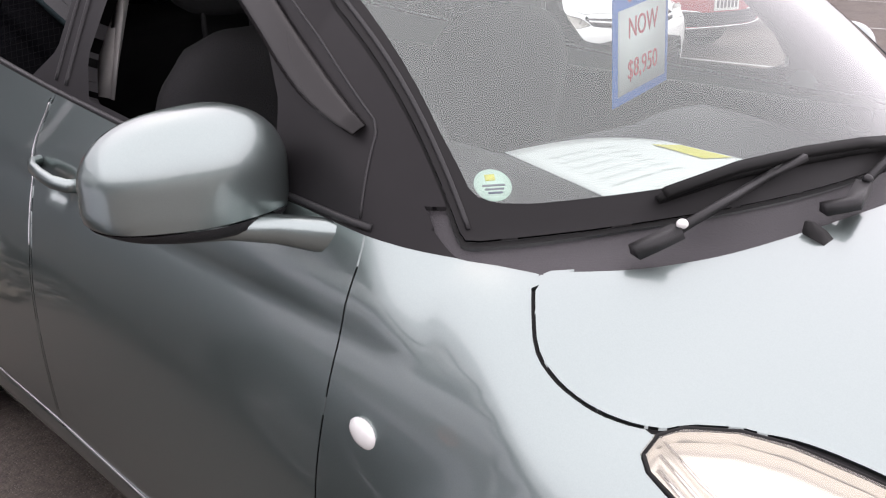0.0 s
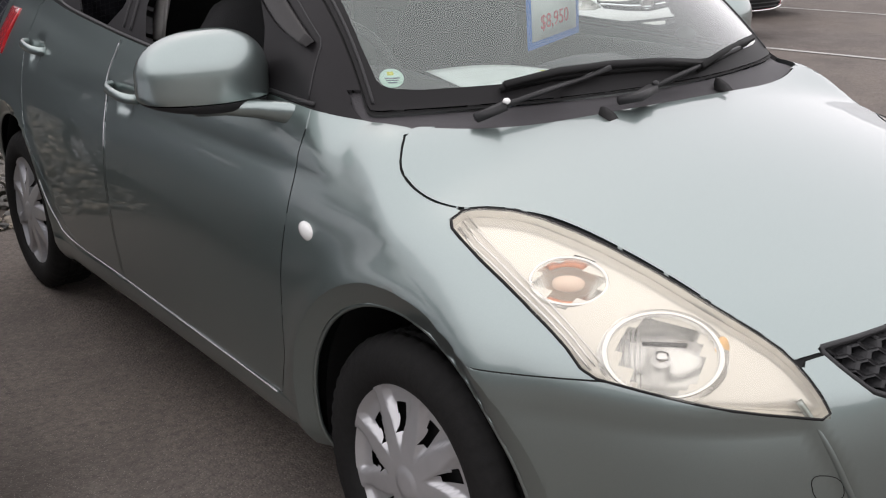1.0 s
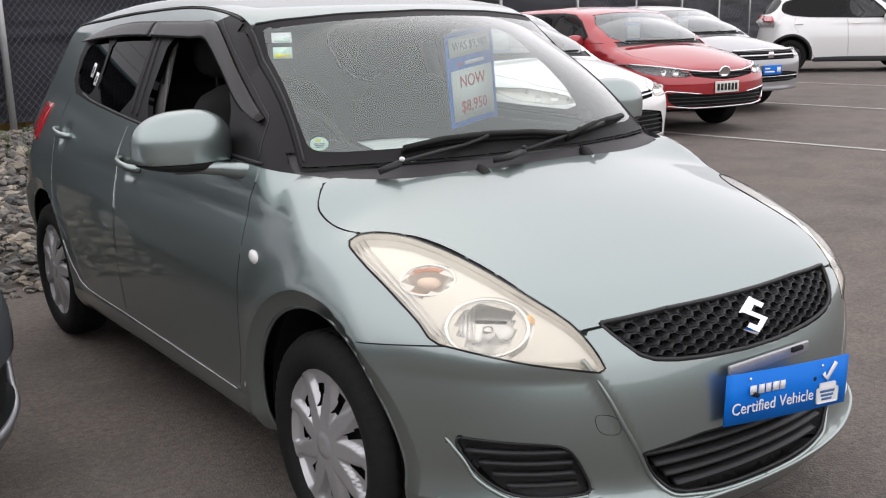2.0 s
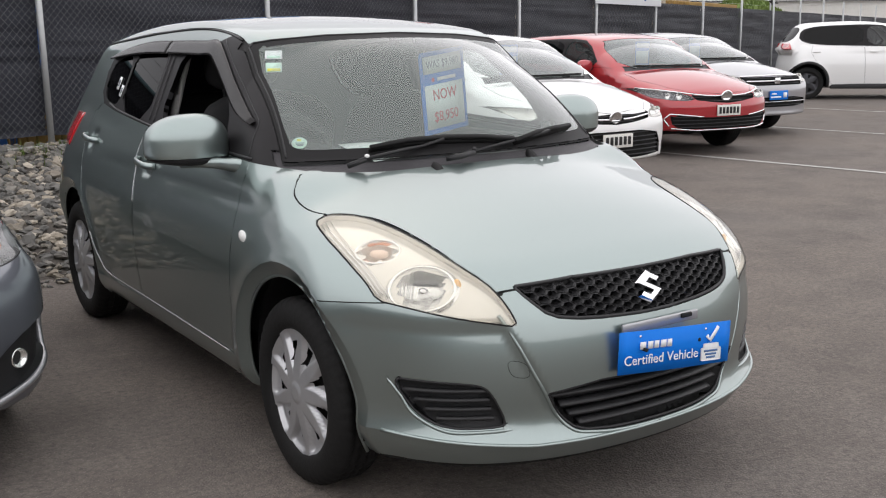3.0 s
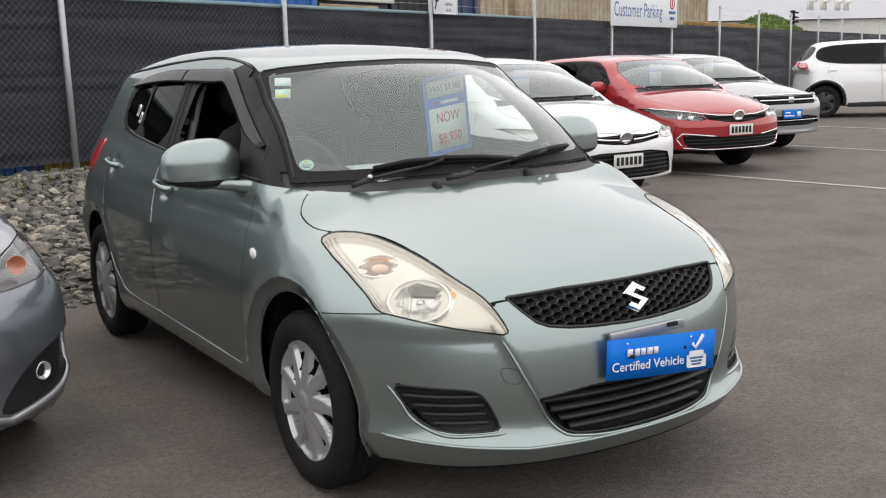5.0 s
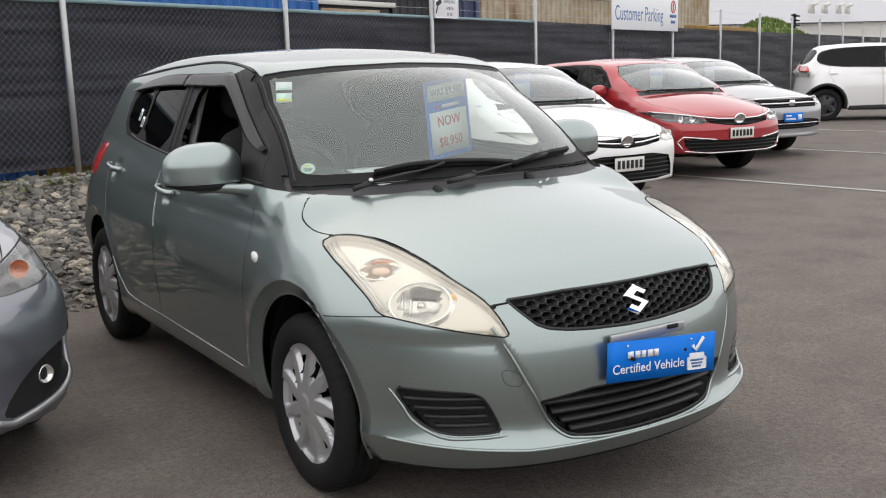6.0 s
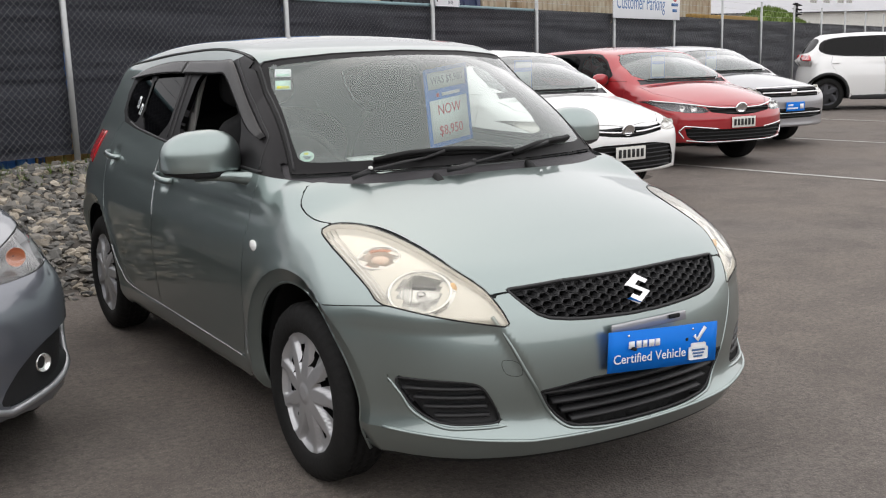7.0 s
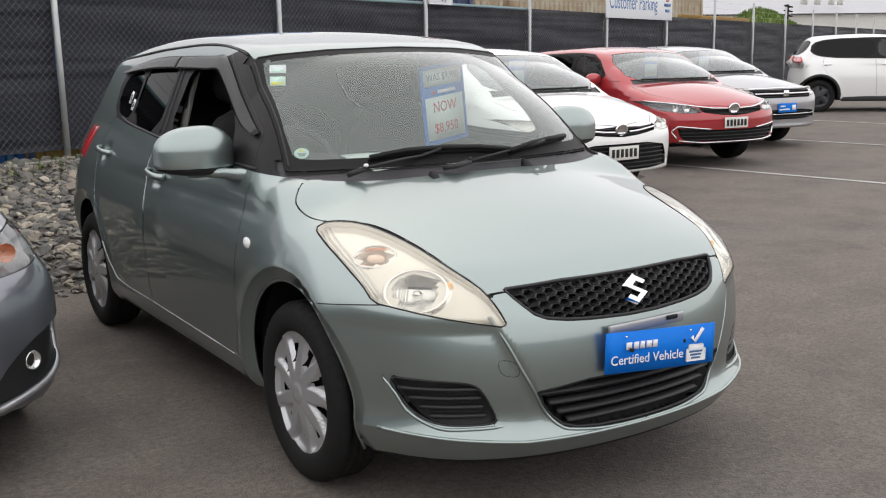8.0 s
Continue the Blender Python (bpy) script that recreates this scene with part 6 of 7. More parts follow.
for i, (s, mat, lab) in enumerate(((-0.95, CON_BLUE, "blue plastic crate behind the fence"), (-0.45, CON_BLUE, "blue plastic crate behind the fence"), (-0.14, TIMBER, "short brown timber offcuts behind the fence"), (-1.5, TIMBER, "short brown timber offcuts behind the fence"), (0.35, TIMBER, "short brown timber offcuts behind the fence"))):
    b = bmesh.new()
    for j in range(4):
        box(b, (0.09, 0.3, 0.55), Matrix.Translation(fence_point(s + 0.105 * j, 0.5, 0.42)) @ pose(0, 0, 0, 0, 0, turn_f), 0.012)
    ob = tagged(part("crate" if mat is CON_BLUE else "timber_offcut", b, mat), lab, "crate" if mat is CON_BLUE else "timber")
# grassy mound
b = bmesh.new()
n = 46
g = []
for i in range(n + 1):
    row = []
    for j in range(13):
        s, off = 94.5 + 40 * i / n, 22 + 8 * j / 12
        u = (s - 94.5) / 40
        h = 4.8 * math.exp(-((u - 0.30) / 0.20) ** 2) + 3.7 * math.exp(-((u - 0.62) / 0.22) ** 2) * 0.9
        h *= math.sin(math.pi * (j + 1) / 14) ** 0.6
        row.append(b.verts.new(fence_point(s, off, max(h + 0.35 * noise.noise((s * 0.4, off * 0.4, 1)) + 0.15 * noise.noise((s * 1.6, off * 1.6, 5)), 0))))
    g.append(row)
for p, q in zip(g, g[1:]):
    for j in range(12):
        b.faces.new((p[j], q[j], q[j + 1], p[j + 1]))
mound = tagged(part("grass_mound", b, GRASS), "mound overgrown with rough green grass", "mound", kind="structure")
b = bmesh.new()
rng3 = random.Random(2)
for _ in range(5000):
    i, j = rng3.uniform(0, n - 0.01), rng3.uniform(0, 11.9)
    s, off = 94.5 + 40 * i / n, 22 + 8 * j / 12
    u = (s - 94.5) / 40
    h = 4.8 * math.exp(-((u - 0.30) / 0.20) ** 2) + 3.7 * math.exp(-((u - 0.62) / 0.22) ** 2) * 0.9
    h *= math.sin(math.pi * (j + 1) / 14) ** 0.6
    if h < 0.2:
        continue
    a = rng3.uniform(0, 6.3)
    d = Vector((math.cos(a), math.sin(a), 0)) * 0.16
    t = rng3.uniform(0.2, 0.55)
    q = fence_point(s, off, h - 0.12)
    b.faces.new([b.verts.new(v) for v in (q - d, q + d, q + d * rng3.uniform(-1, 1) + Vector((0, 0, t + 0.12)))])
tagged(part("rough_grass", b, GRASS, smooth=False), "tufts of rough green grass on the mound", "grass", kind="stuff")
# long warehouse
hall = thing("warehouse", "long pale warehouse with a ribbed grey roof beyond the yard", "building")
b = bmesh.new()
n = 70
row = []
for i in range(n + 1):
    s = 150 + 300 * i / n
    row.append((b.verts.new(fence_point(s, 60, 0)), b.verts.new(fence_point(s, 60, 7.7 + (s - 200) * 0.0246))))
for p, q in zip(row, row[1:]):
    b.faces.new((p[0], q[0], q[1], p[1]))
part("wall", b, WALL_WHITE, hall, smooth=False)
b = bmesh.new()
row = []
for i in range(301):
    s = 150 + 300 * i / 300
    e = 0.12 * (i % 2)
    row.append((b.verts.new(fence_point(s, 58.8, 7.85 + (s - 200) * 0.0246 + e)), b.verts.new(fence_point(s, 85, 17.6 + (s - 200) * 0.0246 + e))))
for p, q in zip(row, row[1:]):
    b.faces.new((p[0], q[0], q[1], p[1]))
part("roof", b, ROOF_GREY, hall, smooth=False)
b = bmesh.new()
for i in range(100):
    s = 150 + 3 * i
    rod(b, fence_point(s, 58.7, 7.75 + (s - 200) * 0.0246), fence_point(s + 3, 58.7, 7.75 + (s + 3 - 200) * 0.0246), 0.14, 6)
part("gutter", b, CON_DARK, hall)
for s in (262, 275, 290, 300):
    for k in range(3):
        b = bmesh.new()
        rod(b, fence_point(s + 2 * k, 62, 10.2 + (s - 200) * 0.0246), fence_point(s + 2 * k, 62, 12.7 + (s - 200) * 0.0246), 0.35, 8)
        part("roof_duct", b, WALL_WHITE, hall, "pale roof duct")
    b = bmesh.new()
    rod(b, fence_point(s, 62, 12.1 + (s - 200) * 0.0246), fence_point(s + 7, 62, 12.9 + (s - 200) * 0.0246), 0.5, 8)
    part("roof_duct", b, WALL_WHITE, hall, "pale roof duct")
# traffic signal
sig = thing("traffic_light", "black traffic signal head on a pole beyond the fence", "traffic light")
b = bmesh.new()
rod(b, fence_point(89.0, 18, 0), fence_point(89.0, 18, 4.05), 0.07, 10)
part("pole", b, STEEL, sig)
b = bmesh.new()
box(b, (0.16, 0.35, 1.25), Matrix.Translation(fence_point(89.5, 18, 4.5)), 0.04)
part("head", b, RUBBER, sig)
for k in range(3):
    b = bmesh.new()
    box(b, (0.9, 0.35, 0.10), Matrix.Translation(fence_point(88.8, 17.7, 4.12 + 0.4 * k)) @ pose(0, 0, 0, 0, 8, 0), 0.02)
    part("hood", b, RUBBER, sig)


# ---------------------------------------------------------------- the other parked cars
def family(nose, base, half, high, lip, cowl_z, cowl_y, rake, over, bow=(0.28, 0.30), low=0.2, back=0.62, waist=0.64, radius=0.315):
    """Proportions of a car: front overhang, wheelbase, half width, height, hood edge, cowl, windscreen rake, rear overhang."""
    ys = cowl_y + (high - 0.09 - cowl_z) / rake
    k = half / 0.845
    hood = [(-nose - 0.10, lip - 0.18), (-nose + 0.02, lip - 0.045)]
    hood += [(-nose + 0.12 + (cowl_y + nose - 0.12) * t, lip + 0.01 + (cowl_z - lip - 0.01) * math.sin(math.pi / 2 * t) ** 0.85) for t in (0.001, 0.2, 0.4, 0.6, 0.8, 1.0)] + [(cowl_y + 0.25, cowl_z + 0.02)]
    return dict(
        hood=hood, drop=[(-nose, 0.15), (cowl_y - 0.2, 0.15), (cowl_y, 0.09), (cowl_y + 0.3, 0.05), (base + 1, 0.05)],
        deck=[(cowl_y + 0.1, cowl_z), (cowl_y + 0.9, cowl_z + 0.012), (base - 0.4, cowl_z + 0.05), (base + over, cowl_z + 0.10)],
        nose=[(0.12, nose - 0.09), (0.20, nose - 0.045), (0.27, nose - 0.012), (0.36, nose - 0.012), (0.50, nose), (lip - 0.12, nose - 0.012), (lip - 0.03, nose - 0.055), (lip + 0.05, nose - 0.13), (lip + 0.2, nose - 0.35), (1.3, 0.0)],
        bow=bow, roof=[(ys - 0.3, high - 0.16), (ys, high - 0.077), (ys + 0.3, high - 0.027), (ys + 0.75, high), (ys + 1.2, high - 0.008), (base, high - 0.045), (base + 0.4, high - 0.10), (base + over, high - 0.17)],
        plan=[(-nose - 0.1, half - 0.05), (-0.5, half - 0.015), (0.0, half), (0.6, half - 0.005), (1.3, half - 0.005), (base, half), (base + 0.35, half - 0.03), (base + over, half - 0.14)],
        tumble=0.08, waist=waist, cowl=cowl_y, screen=(cowl_z - 0.004, rake, cowl_y - 0.04, 0.40, 0.04), flank=(0.775 * k, 0.36, 0.10), belt=cowl_z,
        tail=base + over, back=(base + over - 0.06, back), axles=(0.0, base), axle_z=radius, spine=(-nose * 0.4, base, 0.62), bottom=low, corner=0.14,
        arch=radius + 0.085, arch_at=(0.0, radius + 0.02), top_y=ys, high=high, half=half, base=base, radius=radius, over=over)


def parked_car(label, c, paint, m, lamp, grille, intake, lamp_mat, wheel_look=None, group="parked cars", tail=False, arch_trim=False, fog=None, wheel_mat=SILVER):
    form = car_form(c)
    car = thing("parked_car", label, "car", group)
    cz, cy, ys, high, half, base, rad = c["belt"], c["cowl"], c["top_y"], c["high"], c["half"], c["base"], c["radius"]
    k = half / 0.845
    screen = rounded([(-0.57 * k, high - 0.115), (-0.3, high - 0.083), (0, high - 0.078), (0.3, high - 0.083), (0.57 * k, high - 0.115), (0.68 * k, cz + 0.025), (0, cz + 0.03), (-0.68 * k, cz + 0.025)], 1)
    bp = ys + 0.62
    glass_f = rounded([(cy + 0.52, cz + 0.05), (ys + 0.22, high - 0.125), (bp, high - 0.095), (bp + 0.02, cz + 0.05)], 1)
    glass_r = rounded([(bp + 0.09, cz + 0.055), (bp + 0.08, high - 0.095), (base - 0.25, high - 0.125), (base + 0.05, high - 0.19), (base + 0.12, cz + 0.17), (base - 0.15, cz + 0.085)], 1)
    frame_s = rounded([(cy + 0.44, cz + 0.022), (ys + 0.19, high - 0.10), (bp, high - 0.07), (base - 0.22, high - 0.10), (base + 0.14, high - 0.18), (base + 0.20, cz + 0.15), (base - 0.12, cz + 0.06), (bp, cz + 0.03)], 1)
    back_glass = rounded([(-0.52 * k, cz + 0.12), (-0.46 * k, high - 0.13), (0.46 * k, high - 0.13), (0.52 * k, cz + 0.12)], 2)

    def arches(p):
        y, z = p[:, 1], p[:, 2]
        f = np.minimum(np.hypot(y, z - rad - 0.02), np.hypot(y - base, z - rad - 0.02)) - (rad + 0.055)
        f = np.minimum(f, np.maximum(np.minimum(np.abs(y), np.abs(y - base)) - rad - 0.05, z - rad))
        return np.maximum(f, 0.5 - tall(p))

    hood_rim = [(0.0, c["hood"][1][0] + 0.03), (0.45, c["hood"][1][0] + 0.11), (0.60 * k, c["hood"][1][0] + 0.30), (0.72 * k, cy - 0.25), (0.70 * k, cy + 0.08), (0.4, cy), (0.0, cy - 0.04)]
    hood_rim = hood_rim + [(-x, y) for x, y in hood_rim[-2:0:-1]]
    regions = [("arch", arches, 0), ("lamp", on_front_pair(lamp, 0.05), 0.004)]
    if grille:
        regions.append(("grille", on_front(grille), 0.003))
    if intake:
        regions.append(("intake", on_front(intake), 0.003))
    if fog:
        regions.append(("fog", on_front_pair(fog, 0.0), 0.0))
    regions += [("hood", lambda p: np.maximum(outline_distance(p[:, 0], p[:, 1], hood_rim), 0.62 - p[:, 2]), 0.005),
                ("screen", lambda p: np.maximum(on_front(screen, ys + 0.4)(p), cz - 0.1 - p[:, 2]), 0.005),
                ("cowl", lambda p: np.maximum(np.maximum(tall(p) - 0.66 * k, np.abs(p[:, 2] - cz + 0.01) - 0.05), np.maximum(p[:, 1] - cy - 0.3, cy - 0.12 - p[:, 1])), 0),
                ("glass_f", on_side(glass_f), 0.003), ("glass_r", on_side(glass_r), 0.003), ("frame", on_side(frame_s, 0.5), 0),
                ("back_glass", lambda p: np.maximum(outline_distance(p[:, 0], p[:, 2], back_glass), base - p[:, 1]), 0.004),
                ("door_f", on_side([(cy + 0.2, cz + 0.02), (cy + 0.26, 0.34), (bp + 0.02, 0.30), (bp + 0.06, cz + 0.02)]), 0.004),
                ("door_r", on_side([(bp + 0.075, cz + 0.02), (bp + 0.035, 0.30), (base - 0.52, 0.31), (base - 0.33, 0.55), (base - 0.05, cz - 0.1), (base - 0.1, cz + 0.06)]), 0.004)]
    pieces = panels(form, skin_bmesh(form, c, n_len=96, n_round=104, n_cap=48), regions)

    def put(name, key, mat, side=0, label="", parent=car, **kw):
        if key in pieces:
            pick = (lambda q: q[:, 0] * side > 0) if side else None
            return skin_part(name, form, pieces[key], mat, parent, pick, label=label, **kw)

    put("body", "shell", paint)
    put("hood", "hood", paint)
    put("cowl", "cowl", COWL, lift=-0.01)
    put("windscreen", "screen", CAR_GLASS, flange=0.0, label="windscreen reflecting the sky")
    put("rear_screen", "back_glass", TINTED, lift=-0.003)
    put("panel_seam", "seam", RUBBER, lift=-0.005, flange=0.0)
    for s in (-1, 1):
        put("front_door", "door_f", paint, s)
        put("rear_door", "door_r", paint, s)
        put("front_window", "glass_f", SIDE_GLASS, s, lift=-0.004)
        put("rear_window", "glass_r", TINTED, s, lift=-0.004)
        put("window_frame", "frame", PILLAR, s, label="black window frame")
        lens = put("headlamp", "lamp", LAMP_CLEAR, s, label="clear headlamp")
        lens.visible_shadow = False
        part("lamp_housing", sheet(form, pieces["lamp"], lambda q: q[:, 0] * s > 0, -0.05, -0.045), lamp_mat, lens)
        cx = sum(p[0] for p in lamp) / len(lamp)
        czl = sum(p[1] for p in lamp) / len(lamp)
        for dx, r in ((0.06, 0.045), (-0.06, 0.038)) if lamp_mat is not LAMP_BLACK else ((0.10, 0.036), (-0.01, 0.034)):
            b = bmesh.new()
            y = float(front_y(form, abs(cx) - dx, czl))
            lathe(b, [(r, 0.0), (r * 0.98, -0.006), (r * 0.7, -0.02), (0.003, -0.03)], 24, Matrix.Translation((s * (abs(cx) - dx), y + 0.022, czl)) @ pose(0, 0, 0, 90, 0, 0))
            part("reflector", b, ORANGE if lamp_mat is LAMP_BLACK and dx < 0 else REFLECT, lens)
        mir = bmesh.new()
        blob(mir, (0, 0, 0), (0.22, 0.12, 0.15), 2.6, 18)
        xm = float(side_x(form, cy + 0.42, cz + 0.02))
        o = part("door_mirror", mir, paint, car)
        o.matrix_basis = pose(s * (xm + 0.10), cy + 0.62, cz + 0.045)
        b = bmesh.new()
        rod(b, (s * (xm - 0.06), cy + 0.60, cz - 0.01), (s * (xm + 0.06), cy + 0.61, cz + 0.02), 0.025, 10)
        part("mirror_stalk", b, TRIM, car)
        for yh in (bp - 0.12, base - 0.16):
            b = bmesh.new()
            blob(b, (s * (float(side_x(form, yh, cz - 0.085)) + 0.012), yh, cz - 0.085), (0.03, 0.18, 0.03), 2.4, 14)
            part("door_handle", b, paint, car)
        for y in (0.0, base):
            b = bmesh.new()
            lathe(b, [(rad + 0.07, -s * -0.10), (rad + 0.075, -s * 0.0), (rad + 0.075, -s * 0.12), (0.1, -s * 0.13)], 40, pose(s * (half - 0.12), y, rad + 0.02, 0, 90, 0))
            bmesh.ops.delete(b, geom=[v for v in b.verts if v.co.z < 0.27], context="VERTS")
            part("wheel_well", b, RUBBER, car)
            if arch_trim:
                b = bmesh.new()
                pts = []
                for a in np.linspace(-0.25, math.pi + 0.25, 30):
                    yy, zz = y + (rad + 0.075) * math.cos(a), rad + 0.02 + (rad + 0.075) * math.sin(a)
                    pts.append((s * (float(side_x(form, yy, max(zz, 0.24))) + 0.006), yy, zz))
                sweep(b, pts, [(-0.03, -0.008), (-0.03, 0.008), (0.03, 0.008), (0.03, -0.008)], up=Vector((1, 0, 0)))
                part("arch_trim", b, TRIM, car, "black plastic arch trim")
        if tail:
            def tail_lamp(u, v, s=s):
                z = cz - 0.04 + 0.13 * v
                y = c["tail"] - 0.15 + (0.13 - 0.03 * v) * u
                return np.stack([s * (side_x(form, y, z) + 0.006), y, z], -1)
            b = bmesh.new()
            plate_grid(b, tail_lamp, 8, 6, 0.01, True)
            part("tail_lamp", b, TAIL, car, "red tail lamp")
    for key, nm in (("grille", "grille"), ("intake", "lower_intake")):
        g = put(nm, key, RUBBER, lift=-0.03, flange=-0.03, label="black grille" if key == "grille" else "black lower intake")
        poly = grille if key == "grille" else intake
        if g:
            zs = [p[1] for p in poly]
            zl, zh = min(zs), max(zs)
            n = max(2, int((zh - zl) / 0.035))
            for i in range(n):
                z = zl + (zh - zl) * (i + 0.5) / n
                xs = np.linspace(-0.7, 0.7, 57)
                ins = xs[outline_distance(xs, np.full(57, z), poly) < -0.004]
                if len(ins) < 4:
                    continue
                b = bmesh.new()
                sweep(b, [(x, y + 0.016, z) for x, y in zip(ins, front_y(form, ins, np.full(len(ins), z)))], [(-0.008, -0.004), (-0.006, 0.006), (0.006, 0.006), (0.01, -0.003)])
                part("slat", b, TRIM, g)
    if fog:
        for s in (-1, 1):
            fg = put("fog_recess", "fog", TRIM, s, lift=-0.025, flange=-0.024, label="black fog lamp recess")
            fx, fz = sum(p[0] for p in fog) / len(fog), sum(p[1] for p in fog) / len(fog)
            y = float(front_y(form, abs(fx), fz))
            b = bmesh.new()
            lathe(b, [(0.034, -0.02), (0.032, 0.0), (0.029, -0.004), (0.018, -0.012), (0.002, -0.015)], 28, Matrix.Translation((s * abs(fx), y + 0.018, fz)) @ pose(0, 0, 0, 90, 0, s * 25))
            part("fog_lamp", b, REFLECT, fg, "round fog lamp")
    w = new("wheel")
    w.parent = car
    wheel_parts(w, rad, 0.2, rad * 0.68, wheel_look or 5, False, wheel_mat)
    w.matrix_basis = pose(0.115 - half, 0, rad)
    for s, y in ((-1, base), (1, 0.0), (1, base)):
        copy_thing(w, pose(s * (half - 0.115), y, rad, 17 * y, 0, 180 if s > 0 else 0))
    b = bmesh.new()
    box(b, (half * 1.3, base + 0.9, 0.12), pose(0, base / 2, 0.30), 0.03)
    box(b, (half * 1.25, 0.05, 0.45), pose(0, cy + 0.1, 0.65), 0.01)
    part("floor_pan", b, RUBBER, car)
    for x in (-0.37, 0.37):
        b = bmesh.new()
        blob(b, (0, 0, 0), (0.5, 0.17, 0.68), 3.2, 14, pose(x, ys + 0.62, cz - 0.12, 16, 0, 0))
        blob(b, (0, 0, 0), (0.26, 0.11, 0.2), 2.8, 12, pose(x, ys + 0.72, cz + 0.30, 10, 0, 0))
        part("front_seat", b, CLOTH, car)
    b = bmesh.new()
    blob(b, (0, cy + 0.42, cz - 0.075), (half * 1.5, 0.55, 0.16), 3.0, 20)
    part("dashboard", b, DASH, car)
    for x0, x1 in ((-0.55, 0.05), (0.02, 0.52)):
        b = bmesh.new()
        zz = cz + 0.045
        sweep(b, [(x, float(front_y(form, x, zz)) - 0.012, zz) for x in np.linspace(x0, x1, 7)], [(-0.008, -0.008), (-0.008, 0.008), (0.008, 0.008), (0.008, -0.008)])
        part("wiper", b, RUBBER, car, "black wiper")
    car.matrix_basis = m
    return car, form, put


def number_plate(car, form, z, blue=False):
    """A white plate with dark bars, or the yard's blue board."""
    y = float(front_y(form, 0.0, z))
    b = bmesh.new()
    box(b, (0.36, 0.008, 0.125), pose(0, y - 0.012, z), 0.003)
    p = part("number_plate", b, BLUE_SIGN if blue else PLATE_WHITE, car, "blue board" if blue else "white number plate")
    b = bmesh.new()
    if blue:
        for x, w, zz in ((-0.10, 0.10, 0.02), (-0.06, 0.2, -0.025), (0.12, 0.07, 0.0)):
            box(b, (w, 0.002, 0.022 if x < 0.1 else 0.07), pose(x, y - 0.017, z + zz))
        part("print_bar", b, WHITE_INK, p)
    else:
        for k in range(6):
            box(b, (0.034, 0.002, 0.075), pose(-0.135 + 0.054 * k, y - 0.017, z), 0.004)
        part("print_bar", b, BLACK_INK, p)


def emblem(car, form, z, r=0.055, mat=CHROME):
    y = float(front_y(form, 0.0, z))
    b = bmesh.new()
    lathe(b, [(r * 1.25, -0.002), (r * 1.25, 0.004), (r * 0.95, 0.009), (r * 0.85, 0.003), (0.002, 0.002)], 28, Matrix.Translation((0, y - 0.004, z)) @ pose(0, 0, 0, 100, 0, 0) @ Matrix.Diagonal((1, 0.8, 1, 1)))
    part("emblem", b, mat, car, "round chrome emblem")


def front_strip(car, form, pts, r, mat, label):
    b = bmesh.new()
    xs = np.linspace(0, 1, 30)
    kx = np.interp(xs, np.linspace(0, 1, len(pts)), [p[0] for p in pts])
    kz = np.interp(xs, np.linspace(0, 1, len(pts)), [p[1] for p in pts])
    sweep(b, [(x, y - 0.003, z) for x, y, z in zip(kx, front_y(form, np.abs(kx), kz), kz)], circle(r, 6))
    part("trim_strip", b, mat, car, label)


def inner_price(form, car_label, c, m):
    """The blue and white price board that hangs behind a windscreen."""
    pb = thing("price_board", "blue and white price board behind the windscreen of a parked car", "sign", "price boards")
    b = bmesh.new()
    box(b, (0.23, 0.004, 0.30), pose(0, 0, 0))
    part("panel", b, BLUE_SIGN, pb)
    for w, h, z in ((0.20, 0.06, 0.10), (0.20, 0.16, -0.05)):
        b = bmesh.new()
        box(b, (w, 0.002, h), pose(0, -0.003, z))
        part("label", b, PAPER, pb)
    pb.matrix_basis = m @ pose(0.08, c["top_y"] + 0.06, c["belt"] + 0.185, 0, 0, 0)


HATCH_T = family(0.93, 2.60, 0.88, 1.44, 0.765, 0.99, 0.06, 0.56, 0.74, bow=(0.15, 0.25))
lamp_t = [(-0.87, 0.785), (-0.74, 0.785), (-0.50, 0.718), (-0.46, 0.675), (-0.55, 0.662), (-0.72, 0.670), (-0.84, 0.695)]
grille_t = [(-0.48, 0.718), (-0.25, 0.705), (0, 0.715), (0.25, 0.705), (0.48, 0.718), (0.44, 0.668), (0.2, 0.638), (0, 0.625), (-0.2, 0.638), (-0.44, 0.668)]
intake_t = rounded([(-0.56, 0.56), (0.56, 0.56), (0.66, 0.40), (0.64, 0.32), (-0.64, 0.32), (-0.66, 0.40)], 1)


def stand(plate_x, plate_y, nose, turn=0.0):
    """The pose of a car whose plate stands at that place."""
    return Matrix.Translation((plate_x, plate_y, 0)) @ pose(0, 0, 0, 0, 0, turn) @ pose(0, nose + 0.02, 0)


HATCH_W, HATCH_R = dict(HATCH_T, bottom=0.29), dict(HATCH_T, bottom=0.31)


m = stand(4.29, 3.80, 0.93, 0.0)
car, form, put = parked_car("white hatchback with black grille parked on asphalt, number plate in front", HATCH_W, WHITE_PAINT, m, lamp_t, grille_t, intake_t, HOUSING)
number_plate(car, form, 0.48)
emblem(car, form, 0.685, 0.062)
front_strip(car, form, [(-0.46, 0.698), (-0.2, 0.672), (-0.09, 0.668)], 0.011, CHROME, "chrome bar")
front_strip(car, form, [(0.46, 0.698), (0.2, 0.672), (0.09, 0.668)], 0.011, CHROME, "chrome bar")
inner_price(form, "", HATCH_T, m)

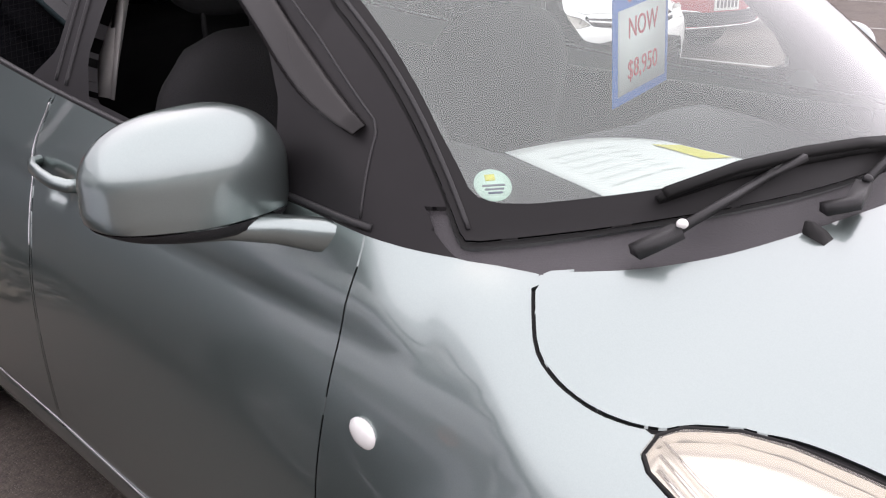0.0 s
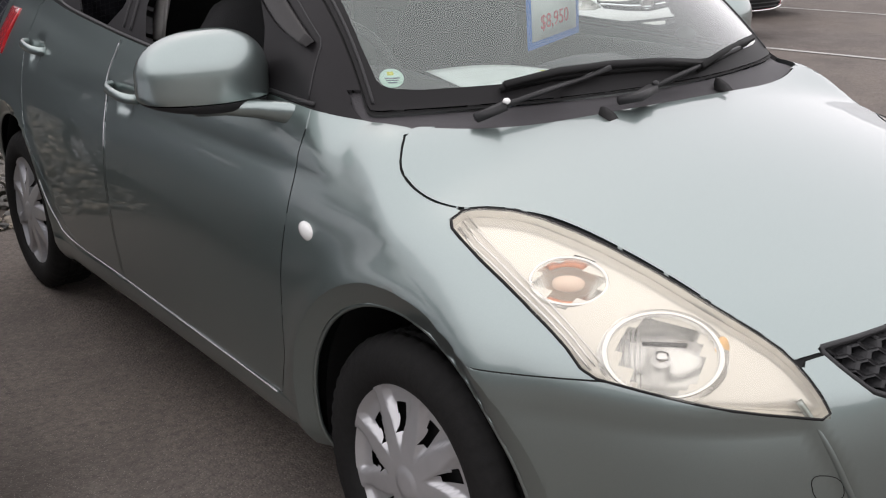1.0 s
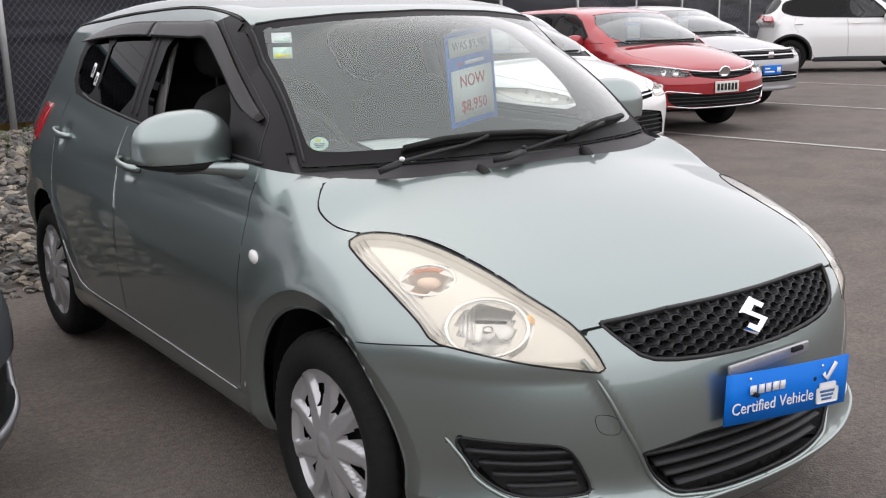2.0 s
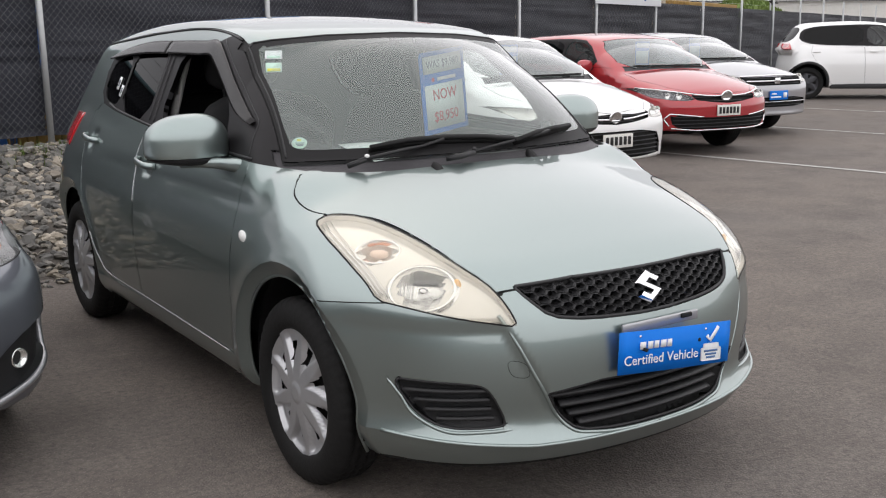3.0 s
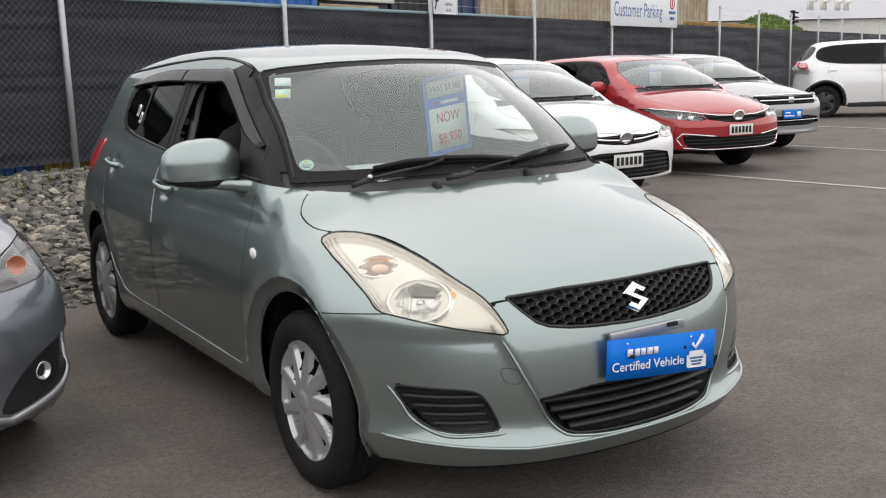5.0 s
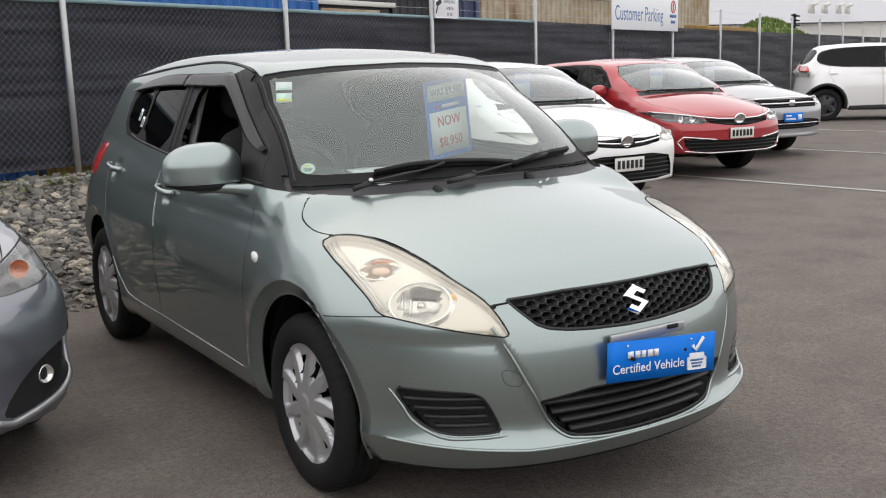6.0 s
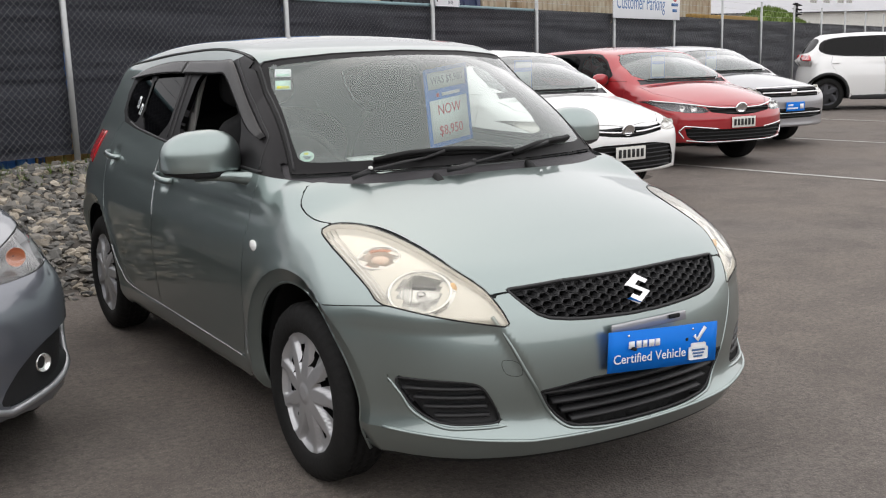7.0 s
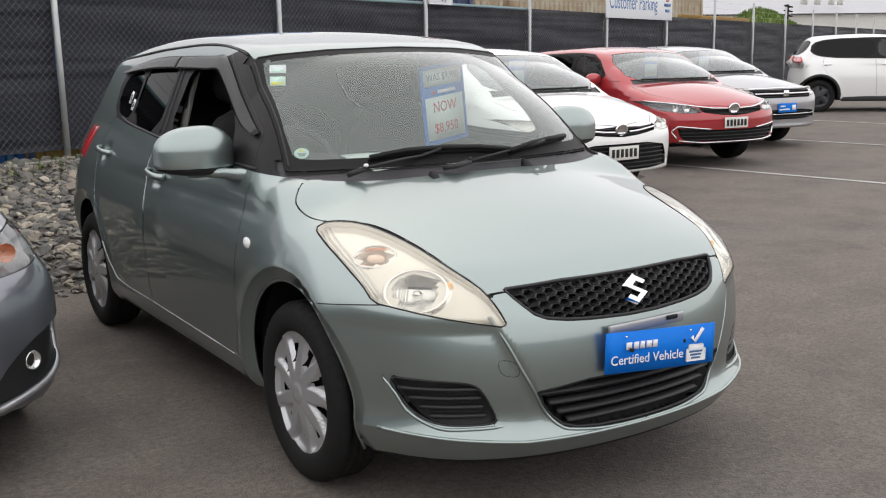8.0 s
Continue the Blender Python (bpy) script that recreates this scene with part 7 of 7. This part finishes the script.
m = stand(7.36, 5.15, 0.93, -6.0)
intake_r = rounded([(-0.74, 0.50), (-0.35, 0.46), (0.35, 0.46), (0.74, 0.50), (0.70, 0.36), (0.5, 0.33), (-0.5, 0.33), (-0.70, 0.36)], 1)
car, form, put = parked_car("dark red hatchback with chrome trim parked on asphalt", HATCH_R, RED_PAINT, m, lamp_t, grille_t, intake_r, LAMP_DARK)
number_plate(car, form, 0.54)
emblem(car, form, 0.70, 0.07)
for s in (-1, 1):
    front_strip(car, form, [(s * 0.85, 0.792), (s * 0.72, 0.772), (s * 0.50, 0.738), (s * 0.3, 0.712), (s * 0.09, 0.706)], 0.010, CHROME, "chrome strip from lamp to emblem")
    front_strip(car, form, [(s * 0.35, 0.472), (s * 0.74, 0.512), (s * 0.79, 0.45), (s * 0.74, 0.37)], 0.009, CHROME, "chrome strip round the intake")
front_strip(car, form, [(-0.72, 0.345), (-0.45, 0.318), (0.45, 0.318), (0.72, 0.345)], 0.009, CHROME, "chrome strip under the intake")
inner_price(form, "", HATCH_T, m)

WAGON = family(0.98, 2.75, 0.90, 1.44, 0.84, 1.02, 0.05, 0.50, 0.95, bow=(0.15, 0.25), low=0.285)
lamp_h = [(-0.88, 0.88), (-0.76, 0.87), (-0.58, 0.82), (-0.55, 0.74), (-0.72, 0.745), (-0.85, 0.79)]
grille_h = [(-0.56, 0.82), (0.56, 0.82), (0.52, 0.71), (-0.52, 0.71)]
intake_h = rounded([(-0.62, 0.54), (0.62, 0.54), (0.68, 0.41), (-0.68, 0.41)], 1)
m = stand(9.76, 6.31, 0.98, -4.0)
car, form, put = parked_car("silver low wagon on asphalt with blue board over its plate", WAGON, SILVER_PAINT, m, lamp_h, grille_h, intake_h, HOUSING)
number_plate(car, form, 0.57, True)
front_strip(car, form, [(-0.56, 0.83), (0, 0.842), (0.56, 0.83)], 0.016, CHROME, "chrome bar above the grille")
front_strip(car, form, [(-0.53, 0.765), (0.53, 0.765)], 0.014, CHROME, "chrome bar across the grille")
front_strip(car, form, [(-0.62, 0.48), (0.62, 0.48)], 0.007, CHROME, "chrome line in the intake")
b = bmesh.new()
box(b, (0.10, 0.012, 0.085), pose(0, float(front_y(form, 0.0, 0.765)) - 0.012, 0.767), 0.006)
part("emblem", b, CHROME, car, "chrome emblem")
inner_price(form, "", WAGON, m)

GREY_CAR = family(0.90, 2.64, 0.875, 1.45, 0.715, 0.95, 0.12, 0.58, 0.85, bow=(0.20, 0.28), low=0.235)
lamp_m = rounded([(-0.88, 0.805), (-0.72, 0.785), (-0.55, 0.752), (-0.40, 0.712), (-0.55, 0.690), (-0.75, 0.702), (-0.87, 0.742)], 1)
intake_m = rounded([(-0.36, 0.52), (0.36, 0.52), (0.44, 0.36), (0.36, 0.27), (-0.36, 0.27), (-0.44, 0.36)], 1)
fog_m = rounded([(-0.88, 0.515), (-0.72, 0.49), (-0.60, 0.43), (-0.49, 0.31), (-0.53, 0.285), (-0.74, 0.322), (-0.87, 0.37)], 1)
GREY_POSE = Matrix.Translation((-2.155, 0.31, 0)) @ pose(0, 0, 0, 0, 0, 8.0) @ pose(0, 0.90, 0)
car, form, put = parked_car("dark grey metallic hatchback parked close beside the green-grey one", GREY_CAR, GREY_PAINT, GREY_POSE, lamp_m, None, intake_m, LAMP_BLACK, fog=fog_m)
for s in (-1, 1):
    front_strip(car, form, [(s * 0.47, 0.292), (s * 0.53, 0.272), (s * 0.64, 0.290), (s * 0.75, 0.312), (s * 0.84, 0.345), (s * 0.862, 0.40), (s * 0.868, 0.47)], 0.013, SILVER_PAINT, "silver blade under the fog lamp")

SUV = family(0.92, 2.70, 0.90, 1.66, 0.90, 1.10, 0.15, 0.66, 0.50, low=0.26, radius=0.345, waist=0.72, back=0.80)
lamp_s = [(-0.87, 0.86), (-0.60, 0.82), (-0.58, 0.72), (-0.84, 0.74)]
head = math.degrees(math.atan2(-0.66, 0.75))
rear_at = Vector((16.95, 11.15, 0))
m = Matrix.Translation(rear_at) @ pose(0, 0, 0, 0, 0, head + 90) @ pose(0.79, -2.70, 0)
car, form, put = parked_car("white crossover with black arch trim and alloy wheels parked on asphalt", SUV, WHITE_PAINT, m, lamp_s, [(-0.4, 0.8), (0.4, 0.8), (0.4, 0.6), (-0.4, 0.6)], None, HOUSING, tail=True, arch_trim=True, wheel_mat=WHEEL_DARK)
for s in (-1, 1):
    b = bmesh.new()
    xs = float(side_x(form, 1.3, 0.34))
    box(b, (0.06, 1.75, 0.11), pose(s * (xs - 0.015), 1.35, 0.285), 0.02)
    part("sill_trim", b, TRIM, car, "black plastic sill trim")
